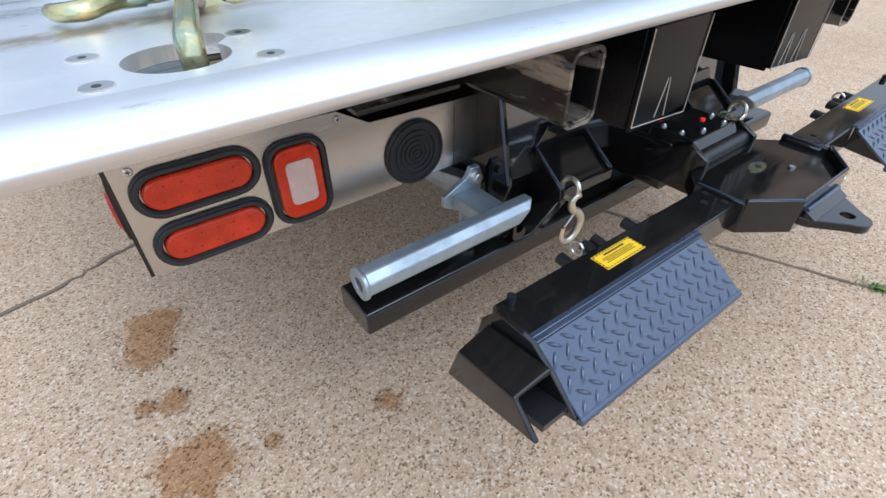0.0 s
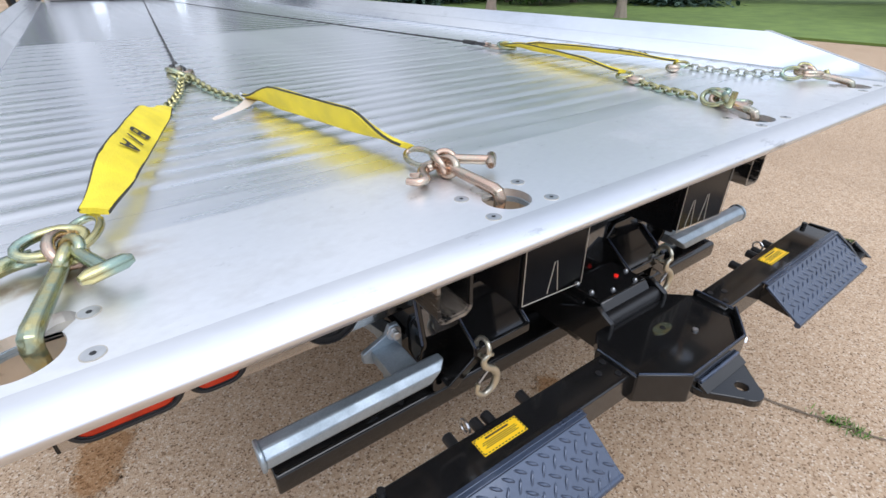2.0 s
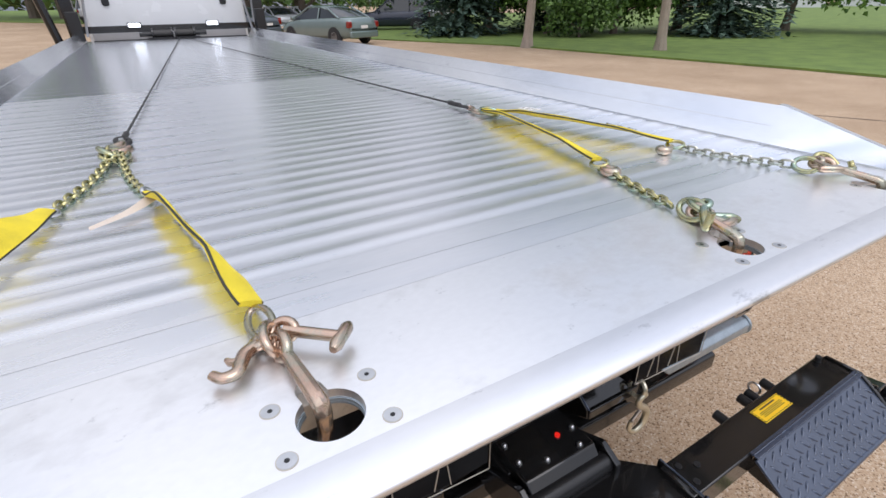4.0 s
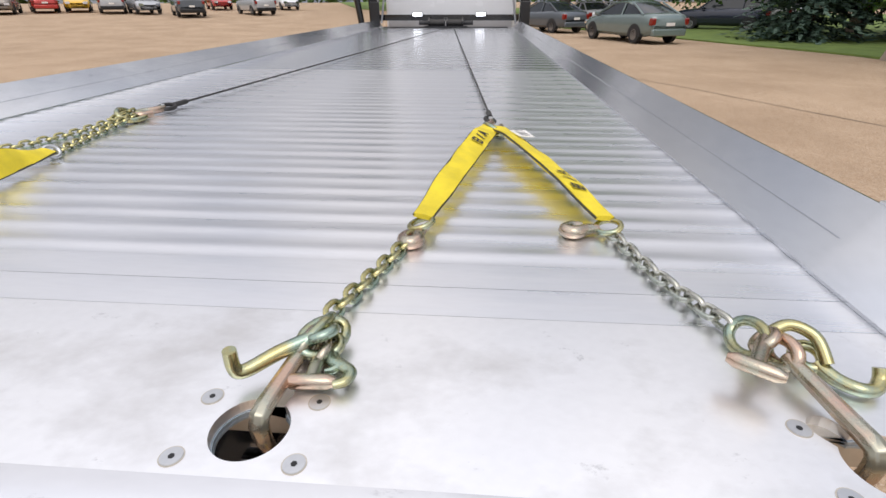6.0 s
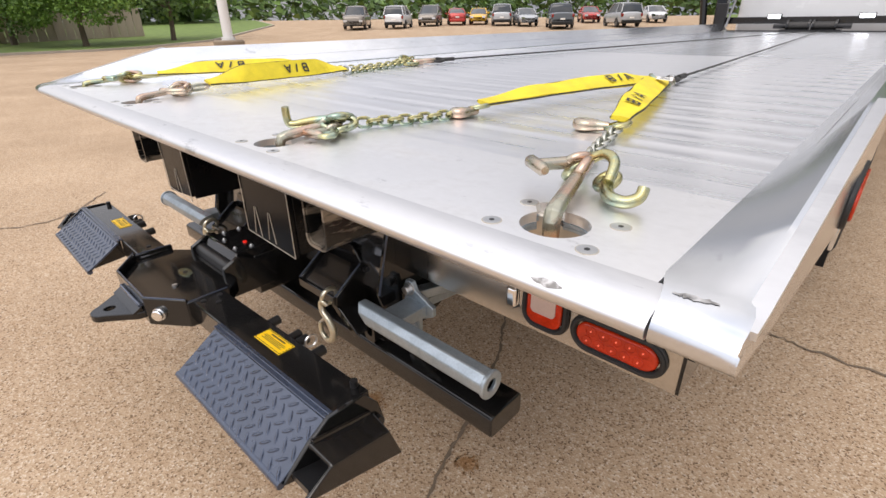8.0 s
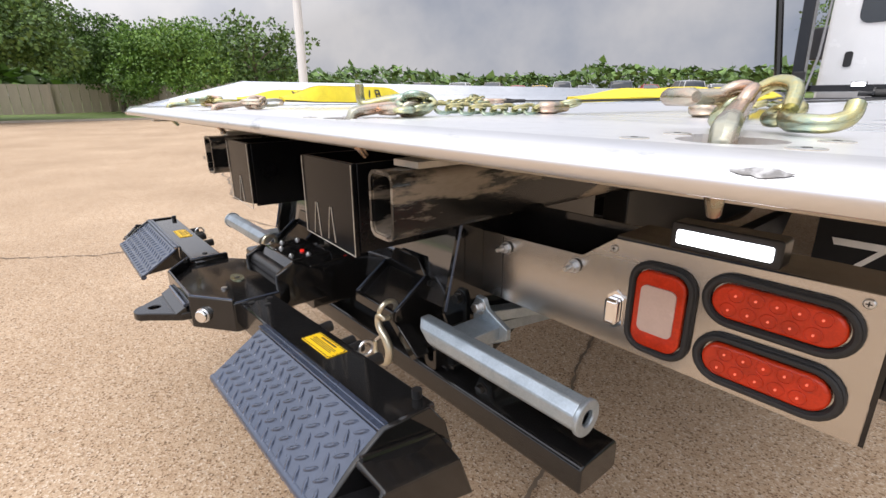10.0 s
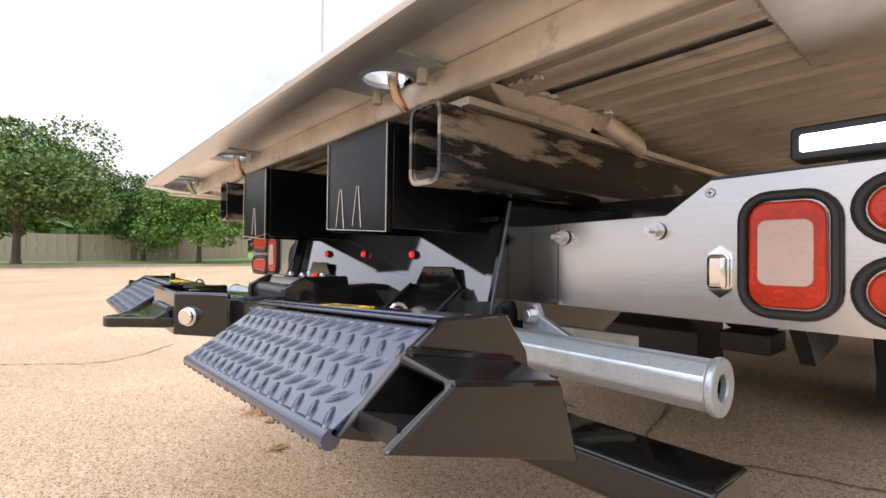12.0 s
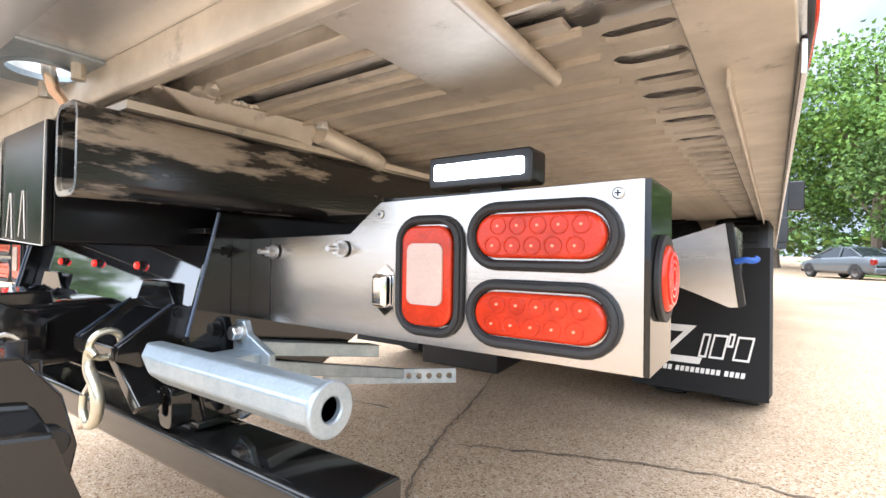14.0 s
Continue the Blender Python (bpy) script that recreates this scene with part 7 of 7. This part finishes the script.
def far_woods():
    """A distant belt of trees round the yard, one uneven mass of leaf clumps."""
    rnd = random.Random(77)
    bm = nb()
    for k in range(21000):
        a = radians(rnd.uniform(-70, 100) if k < 15000 else rnd.uniform(-125, -66))
        d = rnd.uniform(110, 135) if k < 15000 else rnd.uniform(62, 84)
        top = 5.5 + 2.6 * noise.noise(Vector((a * 9, 1.3, 0))) + 1.6 * noise.noise(Vector((a * 31, 4.1, 0)))
        z = top * rnd.random() ** 0.7
        p = Vector((math.sin(a) * d, math.cos(a) * d, z + rise(math.sin(a) * d, math.cos(a) * d)))
        v = Vector((rnd.gauss(0, 1), rnd.gauss(0, 1), rnd.gauss(0, 1))).normalized()
        u = v.cross(Vector((0.3, 0.2, 1))).normalized()
        s = rnd.uniform(0.7, 1.5)
        blade(bm, p, v, u, s * 0.7, s)
    tagged(part("far_woods", bm, M_LEAF, smooth=False), "distant belt of green trees", "woods", kind="stuff")


far_woods()


# ---- fence, pole, house ----
def fence():
    t = thing("fence", "tall weathered wooden board fence behind the lawn", "fence", (-38, 0, 0))
    me = mesh_of("board", box(nb(), -0.012, 0.012, 0, 0.47, 0.0, 1.75), M_FENCE)
    for i in range(106):
        placed("board", me, t, Matrix.Translation((-38 + 0.012 * (i % 2), -40 + 0.49 * i, 0.08 + rise(-38, -40 + 0.49 * i))))
    post = mesh_of("post", box(nb(), -0.06, 0.06, -0.06, 0.06, 0, 1.80), M_FENCE)
    for i in range(18):
        placed("post", post, t, Matrix.Translation((-37.9, -40 + 2.94 * i, 0.08 + rise(-38, -40 + 2.94 * i))))
    part("rail", box(nb(), -38.05, -38.02, -40, 11.9, 0.4, 0.5), M_FENCE, t)


fence()

lp = thing("lamp_pole", "white light pole on a round concrete base", "lamp pole", (-14.9, 7.1, 0))
part("base", sweep(nb(), [(-14.9, 7.1, 0), (-14.9, 7.1, 0.60), (-14.9, 7.1, 0.64)], [0.46, 0.46, 0.42], 28), M_POLEBASE, lp, "round weathered concrete base")
part("pole", sweep(nb(), [(-14.9, 7.1, 0.63), (-14.9, 7.1, 14.0)], [0.15, 0.08], 18), M_POLE, lp)
part("base_collar", sweep(nb(), [(-14.9, 7.1, 0.635), (-14.9, 7.1, 0.72)], 0.2, 18), M_POLE, lp)
part("lamp_head", box(nb(), -15.3, -14.5, 6.95, 7.25, 14.0, 14.15), M_POLE, lp, bevel=0.03)


def house(x, y, w, d, h, turn, material):
    t = thing("house", "distant white low house beyond the lawn", "house", (0, 0, 0), "houses")
    part("wall", box(nb(), -w / 2, w / 2, -d / 2, d / 2, 0, h), material, t)
    part("roof", prism(nb(), [(-d / 2 - 0.4, h), (d / 2 + 0.4, h), (0, h + d * 0.28)], "x", -w / 2 - 0.4, w / 2 + 0.4), mat("roof_shingle", (0.20, 0.18, 0.17), 0.9, 0, 0.2, 4, 40, 0.2), t, "grey shingle roof")
    for k in range(4):
        cx = -w / 2 + w * (k + 0.5) / 4
        win = part("window", box(nb(), cx - 0.5, cx + 0.5, -d / 2 - 0.03, -d / 2 + 0.02, h * 0.35, h * 0.78), M_GLASS, t, "dark window")
        part("frame", hollow(nb(), rounded(cx - 0.58, cx + 0.58, h * 0.33, h * 0.80, 0.01), rounded(cx - 0.5, cx + 0.5, h * 0.35, h * 0.78, 0.01), "y", -d / 2 - 0.05, -d / 2 + 0.01), M_POLE, win)
    t.matrix_basis = pose(x * S, y * S, 0, 0, 0, turn)


house(84, 44, 12, 7, 2.6, -65, M_POLE)
house(98, 36, 10, 7, 2.4, -72, M_POLE)


# ---- parked vehicles ----
def vehicle(kind, paint, label, x, y, heading, group="parked cars"):
    """A parked car, nose along its own x axis; sizes in drawing units."""
    t = thing("car", label, "car", (0, 0, 0), group)
    if kind == "sedan":
        L, W, H, belt, prof, cab = 4.25, 1.6, 1.30, 0.86, [(-2.12, 0.34), (-2.12, 0.72), (-2.02, 0.89), (-1.80, 0.925), (-1.25, 0.935), (0.9, 0.87), (1.55, 0.78), (1.95, 0.64), (2.12, 0.50), (2.12, 0.25), (1.9, 0.2), (-1.95, 0.2)], [(-1.62, 0.90), (-0.80, 1.27), (0.20, 1.30), (1.22, 0.85)]
    elif kind == "pickup":
        L, W, H, belt, prof, cab = 4.9, 1.75, 1.65, 1.0, [(-2.4, 0.4), (-2.42, 1.02), (-0.9, 1.04), (1.0, 1.04), (2.2, 0.98), (2.42, 0.8), (2.42, 0.35), (2.1, 0.32), (-2.1, 0.32)], [(-0.9, 1.02), (-0.75, 1.62), (0.55, 1.64), (1.15, 1.02)]
    else:
        L, W, H, belt, prof, cab = 4.2, 1.7, 1.62, 0.95, [(-2.08, 0.36), (-2.1, 0.98), (-1.9, 1.02), (1.0, 0.98), (1.9, 0.88), (2.1, 0.70), (2.1, 0.3), (1.9, 0.26), (-1.9, 0.26)], [(-2.02, 0.98), (-1.82, 1.56), (0.15, 1.62), (1.05, 0.96)]
    top_of = lambda x: max(z for z in [pz + (qz - pz) * (x - px) / (qx - px) for (px, pz), (qx, qz) in zip(prof, prof[1:]) if qx > px and px <= x <= qx] or [0.5])
    bm = nb()
    rows = []
    for i in range(25):
        # stations crowd towards the rounded ends
        e = math.sin(math.pi / 2 * (i / 12 - 1))
        sx, e = L / 2 * e, abs(e)
        w = W / 2 * (1 - 0.07 * e ** 4 - 0.17 * e ** 16)
        zt = top_of(sx * 0.99) - 0.10 * e ** 40
        zl = 0.22 + 0.14 * e ** 8
        half = [(0.0, zl), (0.82 * w, zl), (0.97 * w, zl + 0.10), (0.995 * w, zl + 0.22), (w, (zl + zt) / 2), (0.985 * w, zt - 0.15), (0.955 * w, zt - 0.06), (0.90 * w, zt - 0.015), (0.6 * w, zt + 0.02), (0.0, zt + 0.03)]
        rows.append([bm.verts.new((sx, y, z)) for y, z in half] + [bm.verts.new((sx, -y, z)) for y, z in half[-2:0:-1]])
    for p, q in zip(rows, rows[1:]):
        for k in range(18):
            bm.faces.new((p[k], p[(k + 1) % 18], q[(k + 1) % 18], q[k]))
    bm.faces.new(rows[0])
    bm.faces.new(rows[-1])
    part("body", bm, paint, t)
    # glazed cabin with inward-leaning sides and a domed roof
    arch = [Vector((px, 0, pz)) for px, pz in cab]
    arch = [arch[0], arch[0].lerp(arch[1], 0.6), arch[1] + Vector((0.06, 0, -0.02)), arch[1].lerp(arch[2], 0.35) + Vector((0, 0, 0.035)), arch[2] + Vector((-0.12, 0, 0.01)), arch[2].lerp(arch[3], 0.22), arch[2].lerp(arch[3], 0.65), arch[3]]
    arch = bend(arch, 2)

    def dome(a, b, grow, sink):
        bm = nb()
        rows = []
        for v in arch[a:b]:
            f = (v.z - cab[0][1]) / (H - cab[0][1])
            w = W / 2 - 0.07 - 0.16 * max(0, f) + grow
            zt, zb = v.z + grow, (cab[0][1] - 0.12) if sink is None else v.z - sink
            half = [(0, zb), (W / 2 - 0.07 + grow if sink is None else w, zb), (w, zt - 0.05), (w - 0.08, zt), (0, zt + 0.02)]
            rows.append([bm.verts.new((v.x, y, max(z, zb))) for y, z in half] + [bm.verts.new((v.x, -y, max(z, zb))) for y, z in half[-2:0:-1]])
        for p, q in zip(rows, rows[1:]):
            for k in range(8):
                bm.faces.new((p[k], p[(k + 1) % 8], q[(k + 1) % 8], q[k]))
        bm.faces.new(rows[0])
        bm.faces.new(rows[-1])
        return bm

    part("cabin", dome(0, len(arch), 0.0, None), M_GLASS, t, "dark glazed cabin")
    part("roof", dome(4, 10, 0.012, 0.06), paint, t)
    for s in (-1, 1):
        for a, b in ((0, 1), (2, 3)):
            p, q = cab[a], cab[b]
            ya, yb = W / 2 - (0.07 if a in (0, 3) else 0.21), W / 2 - (0.07 if b in (0, 3) else 0.21)
            part("pillar", sweep(nb(), [(p[0], s * ya, p[1]), (q[0], s * yb, q[1])], 0.034, 8), paint, t)
        mx = (cab[1][0] + cab[2][0]) / 2 - 0.1
        part("pillar", sweep(nb(), [(mx, s * (W / 2 - 0.06), belt), (mx, s * (W / 2 - 0.2), H - 0.05)], 0.026, 8), paint, t)
        part("mirror", box(nb(), cab[3][0] - 0.35, cab[3][0] - 0.2, *sorted((s * W / 2, s * (W / 2 + 0.16))), belt, belt + 0.12), paint, t, bevel=0.03)
        for wx in (-L * 0.31, L * 0.31):
            wh = part("wheel", bar(nb(), (wx, s * (W / 2 - 0.20), 0.29), (wx, s * (W / 2 - 0.012), 0.29), 0.29, 24), M_TYRE, t, "black tyre", bevel=0.03)
            part("rim", bar(nb(), (wx, s * (W / 2 - 0.02), 0.29), (wx, s * (W / 2 - 0.004), 0.29), 0.175, 16), M_ALLOY, wh, "alloy rim")
        arch_c = [(wx + 0.345 * math.cos(radians(a)), 0.29 + 0.345 * math.sin(radians(a))) for wx in (-L * 0.31,) for a in range(-10, 191, 20)]
        for wx in (-L * 0.31, L * 0.31):
            part("wheel_arch", prism(nb(), [(x + wx + L * 0.31, z) for x, z in arch_c], "y", s * (W / 2 - 0.30), s * (W / 2 - 0.004)), M_TYRE, t, "dark wheel arch")
        part("tail_lamp", prism(nb(), rounded(-L / 2 + 0.0, -L / 2 + 0.17, belt - 0.27, belt - 0.05, 0.05), "y", s * (W / 2 - 0.24), s * (W / 2 - 0.075)), M_DARKRED, t, "dark red tail lamp", bevel=0.02)
        part("head_lamp", prism(nb(), rounded(s * (W / 2 - 0.28) - 0.14, s * (W / 2 - 0.28) + 0.14, 0.52, 0.66, 0.03), "x", L / 2 - 0.15, L / 2 + 0.012), M_CHROME, t, "clear headlamp")
    part("rear_bumper", box(nb(), -L / 2 - 0.025, -L / 2 + 0.1, -W / 2 + 0.14, W / 2 - 0.14, 0.26, 0.48), paint if kind == "sedan" else M_BLACK2, t, bevel=0.04)
    part("plate_blank", box(nb(), -L / 2 - 0.020, -L / 2 + 0.02, -0.16, 0.16, 0.57, 0.67), M_TAG, t, "plain pale plate")
    t.matrix_basis = pose(x * S, y * S, rise(x, y) * S, 0, 0, heading)
    return t


def paint(name, c):
    return mat(name, c, 0.22, 0.25, 0.06, 3, 60, 0.0, coat=0.7)


P_GREEN = paint("pale_green_paint", (0.17, 0.22, 0.21))
P_GREY = paint("grey_paint", (0.10, 0.115, 0.13))
P_NAVY = paint("navy_paint", (0.018, 0.024, 0.045))
P_WHITE = paint("white_paint", (0.75, 0.75, 0.75))
P_SILVER = paint("silver_paint", (0.42, 0.43, 0.44))
P_RED = paint("red_paint", (0.45, 0.03, 0.02))
P_YELLOW = paint("yellow_paint", (0.75, 0.42, 0.02))
P_TAN = paint("bronze_paint", (0.20, 0.17, 0.14))

vehicle("sedan", P_GREEN, "pale green sedan parked beside the lawn", 6.02, 19.7, 110)
vehicle("sedan", P_GREY, "dark grey sedan parked by the trees", 3.75, 26.0, 120)
vehicle("suv", P_NAVY, "dark blue sport utility car on the lawn", 12.6, 27.6, 150)
vehicle("suv", P_WHITE, "white van parked behind the lawn", 15.6, 30.5, 130)
vehicle("sedan", P_SILVER, "silver sedan parked far behind the cab", 6.4, 30.0, 100)
vehicle("sedan", P_WHITE, "white sedan parked far behind the cab", 8.2, 31.0, 100)
vehicle("suv", P_SILVER, "silver sport utility car far beside the cab", -2.3, 46.0, 72)

ROW = [("pickup", P_TAN), ("suv", P_WHITE), ("suv", P_TAN), ("sedan", P_RED), ("sedan", P_YELLOW), ("suv", P_SILVER), ("sedan", P_SILVER), ("pickup", P_GREY), ("sedan", P_RED), ("suv", P_SILVER), ("sedan", P_WHITE), ("pickup", P_SILVER), ("suv", P_WHITE), ("suv", P_GREY), ("sedan", P_GREY), ("suv", P_NAVY)]
NAMES = {P_TAN.name: "bronze", P_WHITE.name: "white", P_RED.name: "red", P_YELLOW.name: "yellow", P_SILVER.name: "silver", P_GREY.name: "grey", P_NAVY.name: "dark blue"}
SHIFT = (0, 0.35, 0.4, 0.25, 0, -0.25, -0.5, -0.4, -0.5, -0.5, -0.6)
DEEPER = (-1.5, -0.5, 3, 4.5, 5, 2.5, 1, -3, 6, -2, 5)
for i, (kind, p) in enumerate(ROW[:11]):
    az = radians(-52.3 + 3.3 * (i + SHIFT[i]))
    d = (43 + DEEPER[i]) / math.cos(az + radians(38))
    word = {"sedan": "sedan", "pickup": "pickup truck", "suv": "sport utility car"}[kind]
    vehicle(kind, p, f"{NAMES[p.name]} {word} in the far row of the lot", 1.0 + d * math.sin(az), d * math.cos(az), -54 + (8 if i % 3 == 0 else 0) + 180 * (i % 2), "cars in the lot")
